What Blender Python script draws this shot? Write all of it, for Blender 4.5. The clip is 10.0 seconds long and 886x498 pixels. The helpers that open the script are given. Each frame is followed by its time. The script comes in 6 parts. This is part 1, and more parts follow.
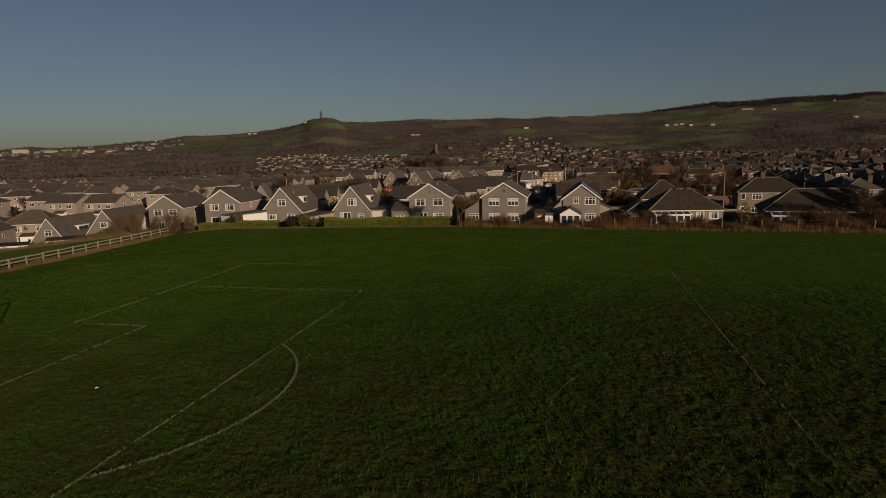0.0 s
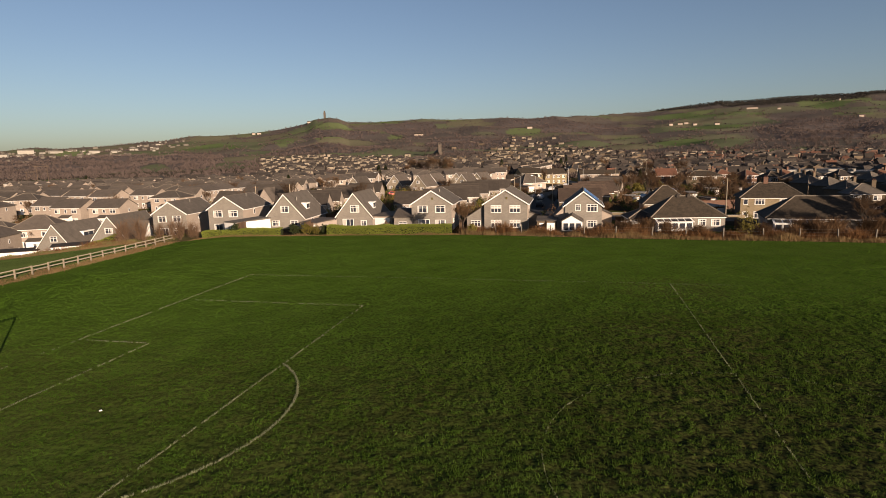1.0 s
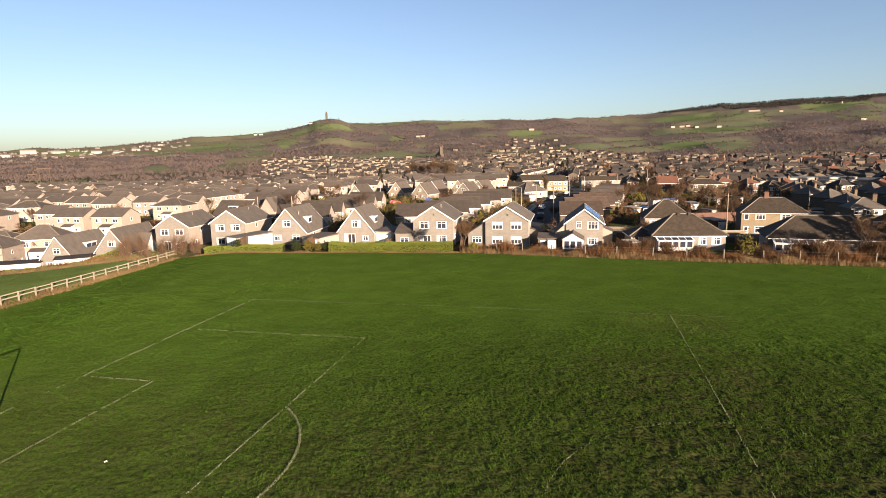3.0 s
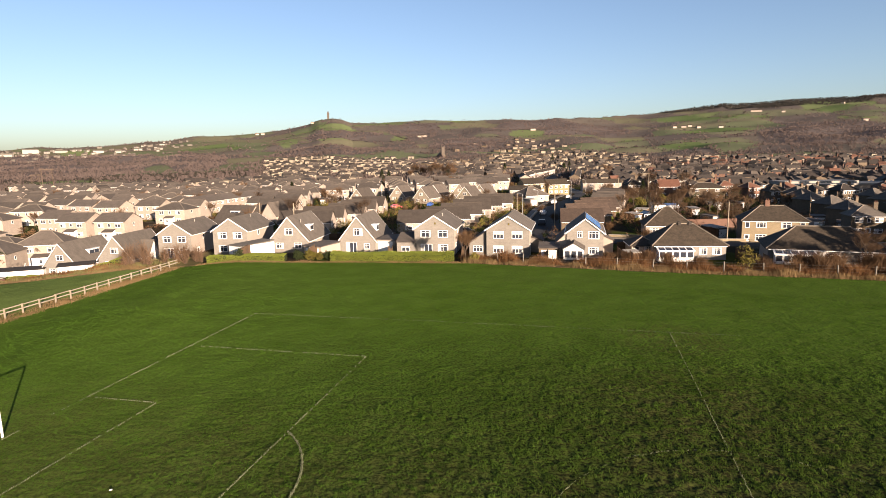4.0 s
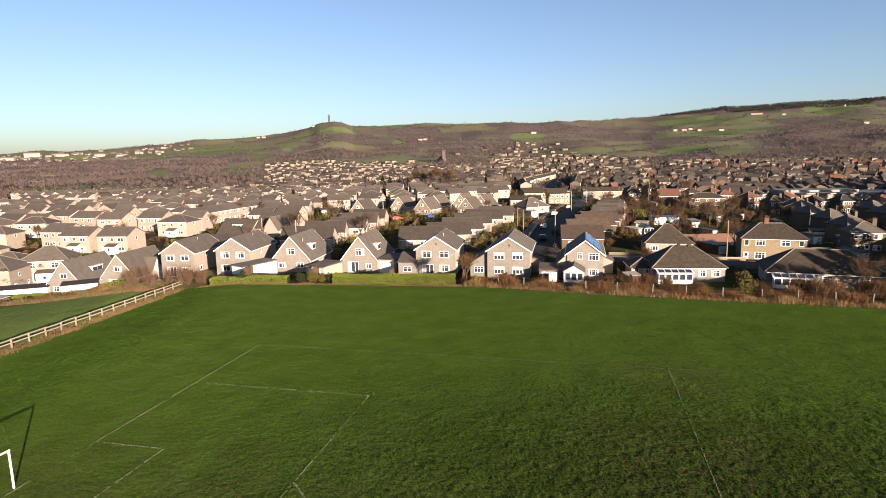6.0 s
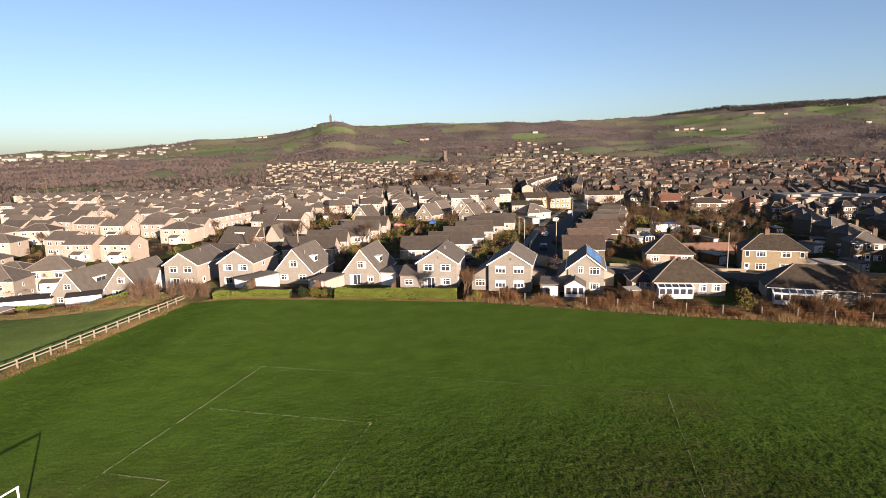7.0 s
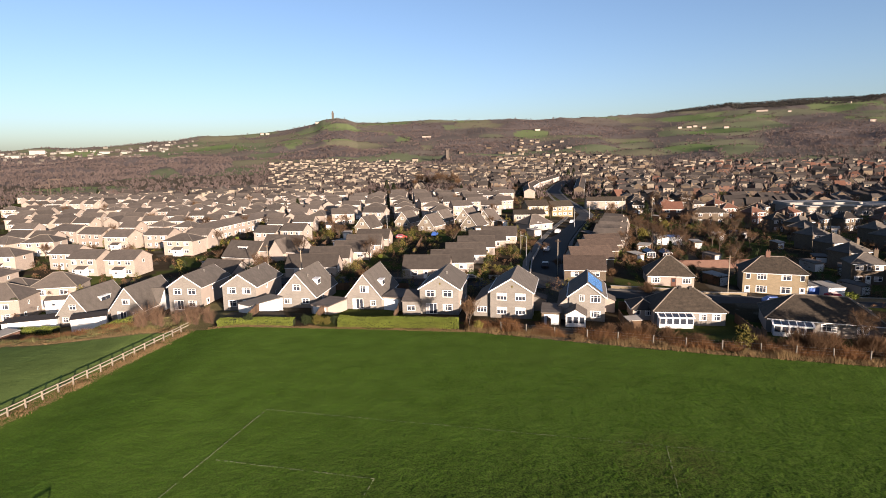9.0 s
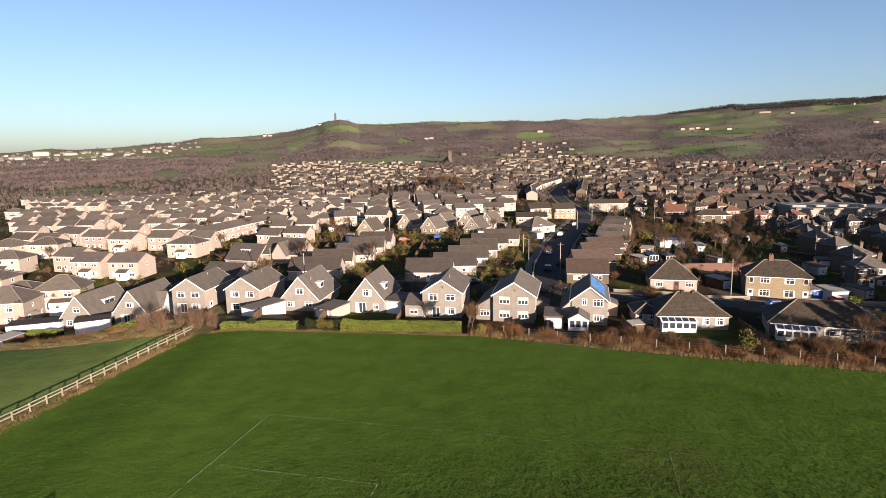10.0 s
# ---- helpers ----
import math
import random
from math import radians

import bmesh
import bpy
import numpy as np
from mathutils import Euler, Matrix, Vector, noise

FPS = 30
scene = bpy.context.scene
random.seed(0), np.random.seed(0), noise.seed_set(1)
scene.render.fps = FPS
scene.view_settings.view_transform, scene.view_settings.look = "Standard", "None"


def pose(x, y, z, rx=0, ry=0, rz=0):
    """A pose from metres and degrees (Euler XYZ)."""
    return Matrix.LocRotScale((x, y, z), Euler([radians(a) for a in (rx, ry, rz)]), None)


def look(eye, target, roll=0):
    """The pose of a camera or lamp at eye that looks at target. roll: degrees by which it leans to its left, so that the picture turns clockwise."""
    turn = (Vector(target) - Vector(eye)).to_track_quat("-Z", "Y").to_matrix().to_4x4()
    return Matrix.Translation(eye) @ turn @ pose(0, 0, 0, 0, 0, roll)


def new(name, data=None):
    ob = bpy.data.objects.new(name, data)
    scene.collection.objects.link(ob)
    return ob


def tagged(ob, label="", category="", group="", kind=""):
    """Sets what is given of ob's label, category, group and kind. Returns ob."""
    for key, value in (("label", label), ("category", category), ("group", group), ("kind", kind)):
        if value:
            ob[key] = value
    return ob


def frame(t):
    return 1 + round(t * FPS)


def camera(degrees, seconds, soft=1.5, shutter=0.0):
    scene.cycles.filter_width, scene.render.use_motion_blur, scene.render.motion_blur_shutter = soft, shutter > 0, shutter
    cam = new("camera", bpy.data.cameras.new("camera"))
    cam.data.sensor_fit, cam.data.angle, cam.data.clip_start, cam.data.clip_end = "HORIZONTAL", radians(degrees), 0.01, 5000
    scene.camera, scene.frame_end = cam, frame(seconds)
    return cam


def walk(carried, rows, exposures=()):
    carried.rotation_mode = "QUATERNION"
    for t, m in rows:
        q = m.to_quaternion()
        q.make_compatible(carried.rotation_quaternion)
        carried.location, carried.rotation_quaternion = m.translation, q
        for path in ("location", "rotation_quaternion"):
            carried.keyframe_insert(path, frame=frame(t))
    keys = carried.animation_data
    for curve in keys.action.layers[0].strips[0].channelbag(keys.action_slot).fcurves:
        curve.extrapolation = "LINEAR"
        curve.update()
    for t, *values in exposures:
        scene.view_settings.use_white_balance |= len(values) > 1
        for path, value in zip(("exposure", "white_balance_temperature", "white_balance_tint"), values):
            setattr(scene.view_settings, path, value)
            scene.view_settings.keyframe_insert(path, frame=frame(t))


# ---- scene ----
cam = camera(75.2, 10.0, soft=0.5)
PATH = [
    (0, (-0.363, 0.195, 10.461), (-0.394, 2.169, 10.141), -1.4),
    (0.5, (-0.19, 0.257, 11.023), (-0.227, 2.231, 10.702), -1.5),
    (1, (-0.077, 0.075, 11.704), (-0.121, 2.049, 11.383), -1.5),
    (1.5, (-0.072, 0.073, 12.383), (-0.116, 2.046, 12.061), -1.4),
    (2, (-0.072, 0.105, 13.058), (-0.117, 2.078, 12.736), -1.3),
    (2.5, (-0.056, 0.174, 13.646), (-0.102, 2.148, 13.328), -1.3),
    (4, (0.048, 0.073, 15.977), (-0.005, 2.046, 15.657), -1.2),
    (4.5, (0.064, 0.02, 16.804), (0.01, 1.994, 16.484), -1.2),
    (5, (0.051, -0.051, 17.599), (-0.004, 1.923, 17.28), -1.2),
    (5.5, (0.016, -0.103, 18.327), (-0.038, 1.872, 18.014), -1.2),
    (7, (0.122, -0.263, 21.805), (0.061, 1.711, 21.489), -1.3),
    (7.5, (0.118, -0.267, 23.25), (0.056, 1.707, 22.93), -1.2),
    (8, (0.217, -0.126, 24.669), (0.152, 1.846, 24.345), -1.2),
    (8.5, (0.206, -0.108, 26.169), (0.141, 1.864, 25.84), -1.2),
    (9, (0.204, -0.096, 27.206), (0.136, 1.875, 26.876), -1.2),
    (9.5, (0.155, -0.228, 27.674), (0.084, 1.744, 27.345), -1.2),
    (10, (0.141, -0.148, 27.62), (0.065, 1.824, 27.295), -1.2),
]
EXPOSURES = [(t, 1.94 + e, k, 20) for t, e, k in ((0.0, -2.25, 8100), (0.5, -1.42, 8000), (1.0, -0.8, 7900), (1.5, -0.32, 7800), (2.0, 0.0, 7750), (2.4, 0.08, 7700), (4.5, 0.06, 7450), (7.5, 0.0, 7050), (10.0, -0.03, 6900))]
walk(cam, [(t, look(eye, target, roll)) for t, eye, target, roll in PATH], EXPOSURES)

# ---- light ----
SUN_AZ, SUN_EL = 147.4, 9.8
world = bpy.data.worlds.new("sky")
scene.world = world
world.use_nodes = True
wn = world.node_tree.nodes
sky = wn.new("ShaderNodeTexSky")
sky.sky_type, sky.sun_disc = "NISHITA", False
sky.sun_elevation, sky.sun_rotation = radians(SUN_EL), radians(SUN_AZ)
sky.altitude, sky.air_density, sky.dust_density, sky.ozone_density = 150, 0.8, 1.3, 2.6
wn["Background"].inputs["Strength"].default_value = 0.057
world.node_tree.links.new(sky.outputs[0], wn["Background"].inputs["Color"])
sun_data = bpy.data.lights.new("sun", "SUN")
sun_data.energy, sun_data.angle, sun_data.color = 4.9, radians(0.53), (1.0, 0.87, 0.72)
sun = new("sun", sun_data)
sa, se = radians(SUN_AZ), radians(SUN_EL)
SUN_DIR = Vector((math.sin(sa) * math.cos(se), math.cos(sa) * math.cos(se), math.sin(se)))
sun.matrix_world = look(SUN_DIR * 100, (0, 0, 0))

# ---- materials ----


def mat(name, base, rough=0.85, vary=0.25, scale=1.0, fine=12.0, bump=0.15, metal=0.0, attr="", rnd=0.0, courses=0.0, brick=None, spec=0.3, pits=0.0, thin=0.0):
    """A surface with variation at two scales, optional tile courses, brickwork, and a random tone per object."""
    m = bpy.data.materials.new(name)
    m.use_nodes = True
    nt = m.node_tree
    n, link = nt.nodes, nt.links.new
    b = n["Principled BSDF"]
    b.inputs["Roughness"].default_value, b.inputs["Metallic"].default_value = rough, metal
    b.inputs["Specular IOR Level"].default_value = spec
    pos = n.new("ShaderNodeTexCoord").outputs["Object"]
    big, small = n.new("ShaderNodeTexNoise"), n.new("ShaderNodeTexNoise")
    for t, s, d in ((big, scale, 4), (small, fine, 3)):
        t.inputs["Scale"].default_value, t.inputs["Detail"].default_value = s, d
        link(pos, t.inputs["Vector"])

    def math_node(op, a, c):
        k = n.new("ShaderNodeMath")
        k.operation = op
        for i, v in enumerate((a, c)):
            if isinstance(v, (int, float)):
                k.inputs[i].default_value = v
            else:
                link(v, k.inputs[i])
        return k.outputs[0]

    tone = math_node("ADD", math_node("MULTIPLY", big.outputs[0], 1.2), math_node("MULTIPLY", small.outputs[0], 0.8))
    tone = math_node("ADD", math_node("MULTIPLY", math_node("SUBTRACT", tone, 1.0), 2 * vary), 1.0)
    height = small.outputs[0]
    if rnd:
        info = n.new("ShaderNodeObjectInfo")
        tone = math_node("MULTIPLY", tone, math_node("ADD", math_node("MULTIPLY", info.outputs["Random"], 2 * rnd), 1 - rnd))
    if courses:
        sep = n.new("ShaderNodeSeparateXYZ")
        link(pos, sep.inputs[0])
        saw = math_node("FRACT", math_node("DIVIDE", sep.outputs[2], courses), 0)
        height = math_node("ADD", math_node("MULTIPLY", saw, 0.7), math_node("MULTIPLY", small.outputs[0], 0.6))
        tone = math_node("MULTIPLY", tone, math_node("ADD", math_node("MULTIPLY", math_node("GREATER_THAN", saw, 0.2), 0.22), 0.83))
    mul = n.new("ShaderNodeMix")
    mul.data_type, mul.blend_type = "RGBA", "MULTIPLY"
    mul.inputs["Factor"].default_value = 1.0
    if attr:
        a = n.new("ShaderNodeAttribute")
        a.attribute_name = attr
        link(a.outputs["Color"], mul.inputs[6])
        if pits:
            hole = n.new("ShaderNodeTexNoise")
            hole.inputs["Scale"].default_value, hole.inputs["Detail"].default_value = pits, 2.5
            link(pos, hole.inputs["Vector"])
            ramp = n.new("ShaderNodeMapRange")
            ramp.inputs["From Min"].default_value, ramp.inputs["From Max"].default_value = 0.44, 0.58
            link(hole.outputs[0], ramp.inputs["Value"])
            # hollows darkened in colour, for shade between tufts as well as bare soil
            soil_shade = n.new("ShaderNodeMix")
            soil_shade.data_type = "RGBA"
            soil_shade.inputs[7].default_value = (0.014, 0.014, 0.007, 1)
            link(math_node("MULTIPLY", ramp.outputs[0], a.outputs["Alpha"]), soil_shade.inputs["Factor"])
            link(a.outputs["Color"], soil_shade.inputs[6])
            link(soil_shade.outputs[2], mul.inputs[6])
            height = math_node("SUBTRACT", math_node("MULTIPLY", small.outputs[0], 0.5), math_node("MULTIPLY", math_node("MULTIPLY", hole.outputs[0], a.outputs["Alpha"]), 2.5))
    elif brick:
        bt = n.new("ShaderNodeTexBrick")
        bt.inputs["Color1"].default_value = (*base, 1)
        bt.inputs["Color2"].default_value = (*[c * 0.85 for c in base], 1)
        bt.inputs["Mortar"].default_value = (*[min(1, c * 1.05 + 0.02) for c in base], 1)
        bt.inputs["Scale"].default_value = 1.0
        bt.inputs["Brick Width"].default_value, bt.inputs["Row Height"].default_value = brick
        bt.inputs["Mortar Size"].default_value = 0.012
        geo = n.new("ShaderNodeSeparateXYZ")
        link(pos, geo.inputs[0])
        com = n.new("ShaderNodeCombineXYZ")
        link(math_node("ADD", geo.outputs[0], geo.outputs[1]), com.inputs[0])
        link(geo.outputs[2], com.inputs[1])
        link(com.outputs[0], bt.inputs["Vector"])
        link(bt.outputs["Color"], mul.inputs[6])
    else:
        mul.inputs[6].default_value = (*base, 1)
    grey = n.new("ShaderNodeCombineColor")
    for i in range(3):
        link(tone, grey.inputs[i])
    link(grey.outputs[0], mul.inputs[7])
    link(mul.outputs[2], b.inputs["Base Color"])
    bp = n.new("ShaderNodeBump")
    bp.inputs["Strength"].default_value, bp.inputs["Distance"].default_value = bump, 0.05
    link(height, bp.inputs["Height"])
    link(bp.outputs[0], b.inputs["Normal"])
    if thin:
        glow, both = n.new("ShaderNodeBsdfTranslucent"), n.new("ShaderNodeMixShader")
        link(mul.outputs[2], glow.inputs["Color"])
        both.inputs["Fac"].default_value = thin
        link(b.outputs[0], both.inputs[1])
        link(glow.outputs[0], both.inputs[2])
        link(both.outputs[0], n["Material Output"].inputs["Surface"])
    return m


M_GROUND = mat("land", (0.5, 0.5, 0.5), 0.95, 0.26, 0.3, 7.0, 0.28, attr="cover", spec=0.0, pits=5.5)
M_LINE = mat("pitch_paint", (0.0930, 0.1071, 0.0630), 0.9, 0.45, 2.0, 14, 0.2)
M_WHITE = mat("white_upvc", (0.563, 0.563, 0.5492), 0.4, 0.05, 2, 20, 0.03)
M_RENDER = mat("cream_render", (0.2338, 0.1992, 0.1707), 0.9, 0.14, 0.6, 25, 0.2, rnd=0.08)
M_STONE = mat("grey_stone_block", (0.1448, 0.1336, 0.1179), 0.9, 0.16, 0.9, 20, 0.35, rnd=0.08, brick=(0.45, 0.15))
M_BEIGE = mat("beige_stone_block", (0.2340, 0.1960, 0.1650), 0.9, 0.16, 0.7, 18, 0.3, rnd=0.12, brick=(0.42, 0.15))
M_YELLOW = mat("yellow_brick", (0.1560, 0.1240, 0.0700), 0.9, 0.14, 0.8, 20, 0.2, rnd=0.06, brick=(0.23, 0.075))
M_BROWN = mat("brown_sandstone", (0.0842, 0.0632, 0.0428), 0.9, 0.2, 0.8, 18, 0.3, rnd=0.12, brick=(0.5, 0.2))
M_SAND = mat("sandy_stone_block", (0.1620, 0.1290, 0.0830), 0.9, 0.18, 0.8, 18, 0.3, rnd=0.08, brick=(0.5, 0.2))
M_RED = mat("red_brick", (0.0912, 0.0472, 0.032), 0.9, 0.2, 0.8, 20, 0.2, rnd=0.12, brick=(0.23, 0.075))
M_TILE = mat("grey_brown_roof_tile", (0.0605, 0.0512, 0.0437), 0.85, 0.34, 0.8, 6, 0.5, rnd=0.24, courses=0.17)
M_ROWTILE = mat("weathered_brown_roof_tile", (0.068, 0.06, 0.052), 0.85, 0.36, 0.8, 6, 0.5, rnd=0.12, courses=0.17)
M_RIDGE = mat("pale_ridge_tile", (0.1258, 0.1088, 0.0884), 0.9, 0.25, 1.5, 10, 0.3)
M_SLATE = mat("brown_stone_slate", (0.0305, 0.0235, 0.0165), 0.9, 0.75, 1.6, 5, 0.6, rnd=0.12, courses=0.17)
M_CORRUGATED = mat("red_brown_roof_tile", (0.046, 0.032, 0.0245), 0.85, 0.5, 1.4, 5, 0.6, rnd=0.15, courses=0.17)
M_BROWNTILE = mat("faded_brown_roof_tile", (0.0400, 0.0330, 0.0275), 0.85, 0.4, 1.0, 6, 0.5, rnd=0.16, courses=0.17)
M_DARKTILE = mat("dark_brown_roof_tile", (0.0235, 0.0194, 0.0168), 0.85, 0.35, 0.9, 6, 0.5, rnd=0.16, courses=0.17)
M_REDTILE = mat("red_roof_tile", (0.0896, 0.0408, 0.0264), 0.85, 0.25, 0.8, 6, 0.5, rnd=0.1, courses=0.17)
M_GLASS = mat("window_glass", (0.025, 0.03, 0.04), 0.08, 0.1, 1, 3, 0.0, spec=0.6)
# blue raised so that the colour carries the sky's reflection
M_SOLAR = mat("sky_tinted_solar_cell", (0.045, 0.153, 0.378), 0.2, 0.15, 2, 8, 0.02, spec=0.8)
M_ASPHALT = mat("asphalt", (0.0107, 0.0107, 0.0117), 0.9, 0.25, 0.3, 12, 0.2)
M_CONCRETE = mat("concrete", (0.2082, 0.1989, 0.1785), 0.9, 0.2, 1.0, 16, 0.2, rnd=0.1)
M_PAVE = mat("worn_paving", (0.0952, 0.0867, 0.0739), 0.9, 0.25, 0.5, 12, 0.2)
M_CHALET = mat("light_stone_block", (0.1913, 0.1632, 0.1266), 0.9, 0.16, 0.8, 18, 0.3, rnd=0.12, brick=(0.45, 0.15))
M_WOOD = mat("weathered_timber", (0.1915, 0.1646, 0.1264), 0.9, 0.3, 2.0, 24, 0.3, rnd=0.15)
M_FENCE = mat("brown_fence_timber", (0.0739, 0.0433, 0.0238), 0.9, 0.3, 2.0, 20, 0.3, rnd=0.25)
M_STEEL = mat("galvanised_steel", (0.289, 0.3009, 0.306), 0.45, 0.12, 3, 20, 0.05, metal=0.6)
M_BARK = mat("bark", (0.0561, 0.0408, 0.0306), 0.95, 0.3, 2, 14, 0.5, rnd=0.2)
M_TWIG = mat("bare_twigs", (0.0879, 0.0509, 0.0267), 0.95, 0.3, 0.6, 5, 0.2, rnd=0.3, thin=0.35)
M_STEM = mat("pinkish_stems", (0.15, 0.094, 0.06), 0.95, 0.3, 0.6, 5, 0.2, rnd=0.2, thin=0.35)
M_HEDGE = mat("hedge_leaf", (0.114, 0.1396, 0.0218), 0.8, 0.4, 0.8, 6, 0.4, thin=0.35)
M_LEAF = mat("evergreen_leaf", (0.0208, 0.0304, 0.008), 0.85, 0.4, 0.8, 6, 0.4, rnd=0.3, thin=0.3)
M_GOLD = mat("golden_leaf", (0.1088, 0.0935, 0.0204), 0.85, 0.35, 0.8, 6, 0.4, rnd=0.2, thin=0.35)
M_BLADE = mat("grass_blade", (0.0306, 0.0476, 0.0068), 0.9, 0.35, 0.3, 3, 0.1, attr="cover", spec=0.0, thin=0.3)
M_DRY = mat("dry_grass", (0.1611, 0.1091, 0.0529), 0.95, 0.35, 0.4, 4, 0.2, thin=0.35)
M_BRAMBLE = mat("bramble", (0.1249, 0.062, 0.0263), 0.95, 0.45, 0.5, 4, 0.2, thin=0.3)
M_SCRUB = mat("olive_scrub", (0.1360, 0.1264, 0.0510), 0.95, 0.4, 0.5, 4, 0.2, thin=0.35)
M_CURTAIN = mat("pale_curtain", (0.3078, 0.2961, 0.279), 0.85, 0.08, 2, 12, 0.05)
M_DARKSTONE = mat("blackened_stone", (0.0654, 0.0544, 0.045), 0.9, 0.2, 0.3, 4, 0.2)
M_FARWOOD = mat("winter_wood", (0.0900, 0.0690, 0.0630), 0.95, 0.5, 0.006, 0.05, 0.2, thin=0.4)
M_DARKWOOD = mat("conifer_wood", (0.0289, 0.0272, 0.0238), 0.95, 0.4, 0.01, 0.06, 0.2, thin=0.3)

# ---- mesh helpers ----


class Shape:
    """Collects boxes, prisms and tubes for one mesh."""

    def __init__(self):
        self.v, self.f, self.m = [], [], []

    def add(self, verts, faces, m=0):
        k = len(self.v)
        self.v += [tuple(p) for p in verts]
        self.f += [tuple(i + k for i in f) for f in faces]
        self.m += [m] * len(faces)
        return self

    def box(self, x0, x1, y0, y1, z0, z1, m=0):
        return self.add([(x0, y0, z0), (x1, y0, z0), (x1, y1, z0), (x0, y1, z0), (x0, y0, z1), (x1, y0, z1), (x1, y1, z1), (x0, y1, z1)],
                        [(0, 3, 2, 1), (4, 5, 6, 7), (0, 1, 5, 4), (1, 2, 6, 5), (2, 3, 7, 6), (3, 0, 4, 7)], m)

    def slab(self, quad, down, m=0):
        """A quad given a thickness straight down."""
        q = [Vector(p) for p in quad]
        n = len(q)
        low = [p - Vector((0, 0, down)) for p in q]
        side = [(i, i + n, (i + 1) % n + n, (i + 1) % n) for i in range(n)]
        return self.add(q + low, [tuple(range(n)), tuple(range(2 * n - 1, n - 1, -1))] + side, m)

    def tube(self, a, b, ra, rb, sides=6, m=0):
        a, b = Vector(a), Vector(b)
        w = (b - a).normalized()
        s = w.orthogonal().normalized()
        t = w.cross(s)
        ring = [(s * math.cos(k) + t * math.sin(k)) for k in [2 * math.pi * i / sides for i in range(sides)]]
        faces = [(i, (i + 1) % sides, (i + 1) % sides + sides, i + sides) for i in range(sides)]
        faces += [tuple(range(sides - 1, -1, -1)), tuple(range(sides, 2 * sides))]
        return self.add([a + d * ra for d in ring] + [b + d * rb for d in ring], faces, m)

    def mesh(self, name, *materials):
        me = bpy.data.meshes.new(name)
        me.from_pydata(self.v, [], self.f)
        for k in materials:
            me.materials.append(k)
        if len(materials) > 1:
            me.polygons.foreach_set("material_index", self.m)
        me.update()
        return me


def part(name, data, parent, m=None, label=""):
    ob = new(name, data)
    ob.parent = parent
    if m is not None:
        ob.matrix_basis = m
    return tagged(ob, label)


def thing(name, m, label, category, group="", kind=""):
    ob = new(name)
    ob.empty_display_size = 0.3
    ob.matrix_basis = m
    return tagged(ob, label, category, group, kind)


CACHE = {}


def cached(key, make):
    if key not in CACHE:
        CACHE[key] = make()
    return CACHE[key]


def joined(name, verts, faces, material, label, category):
    """One mesh of kind stuff."""
    me = bpy.data.meshes.new(name)
    me.from_pydata(verts, [], faces)
    me.materials.append(material)
    return tagged(new(name, me), label, category, kind="stuff")


# ---- the lie of the land ----


SKY = [(-60, 0.9), (-39, 0.95), (-31.5, 1.1), (-27, 1.6), (-25.6, 1.8), (-22.3, 1.95), (-18.8, 2.05), (-16.7, 2.4), (-14.1, 2.95),
       (-13.3, 3.35), (-12, 3.55), (-11, 3.45), (-10.1, 3.1), (-6.5, 3.15), (1.1, 3.12), (4.4, 3.08), (7.6, 2.95), (11.9, 3.0), (15.6, 3.08), (19.6, 3.37),
       (21.2, 3.45), (23.9, 3.65), (28.5, 3.68), (34.8, 3.7), (60, 3.5)]

def smooth(v):
    v = min(1.0, max(0.0, v))
    return v * v * (3 - 2 * v)

def sky_angle(az):
    for (a, e), (b, f) in zip(SKY, SKY[1:]):
        if a <= az <= b:
            return e + (f - e) * (az - a) / (b - a)
    return 0.9 if az < 0 else 3.5

def ground(x, y):
    u, r = y + 0.22 * x, math.hypot(x, y)
    if x < -45:
        u += 0.35 * (-45 - x)
    z = -3.3 * smooth((u - 89) / 14) - 2.6 * smooth((abs(x + 5) - 35) / 50) * smooth((u - 112) / 40)
    z -= 3.0 * smooth((r - 220) / 260) + 1.5 * smooth((-52 - x) / 16) * smooth((u - 92) / 12) * smooth((260 - r) / 120)
    if y > 0 and r > 600:
        az = math.degrees(math.atan2(x, y))
        crest = 2700 + 500 * smooth((az - 8) / 10)
        top = 27.6 + crest * math.tan(math.radians(sky_angle(az)))
        s = min(1.0, (r - 600) / (crest - 600))
        z += (top - z) * s ** 1.8
        if r > crest:
            z -= 0.10 * (r - crest)
    return z


class Lattice:
    """Smooth value noise on arrays."""

    def __init__(self, seed):
        self.t = np.random.RandomState(seed).rand(256, 256)

    def __call__(self, x, y):
        xi, yi = np.floor(x).astype(int), np.floor(y).astype(int)
        fx, fy = x - xi, y - yi
        fx, fy = fx * fx * (3 - 2 * fx), fy * fy * (3 - 2 * fy)
        a, b = self.t[xi % 256, yi % 256], self.t[(xi + 1) % 256, yi % 256]
        c, d = self.t[xi % 256, (yi + 1) % 256], self.t[(xi + 1) % 256, (yi + 1) % 256]
        return (a * (1 - fx) + b * fx) * (1 - fy) + (c * (1 - fx) + d * fx) * fy


N1, N2, N3 = Lattice(1), Lattice(2), Lattice(3)

# Pitch: the corner by the houses, the way along the goal line towards the camera, and the way up the pitch.
CORNER, ALONG, UP = Vector((-21.4, 58.27)), Vector((-0.2036, -0.9791)), Vector((0.9791, -0.2036))


def pitch(up, along):
    p = CORNER + UP * up + ALONG * along
    return p.x, p.y


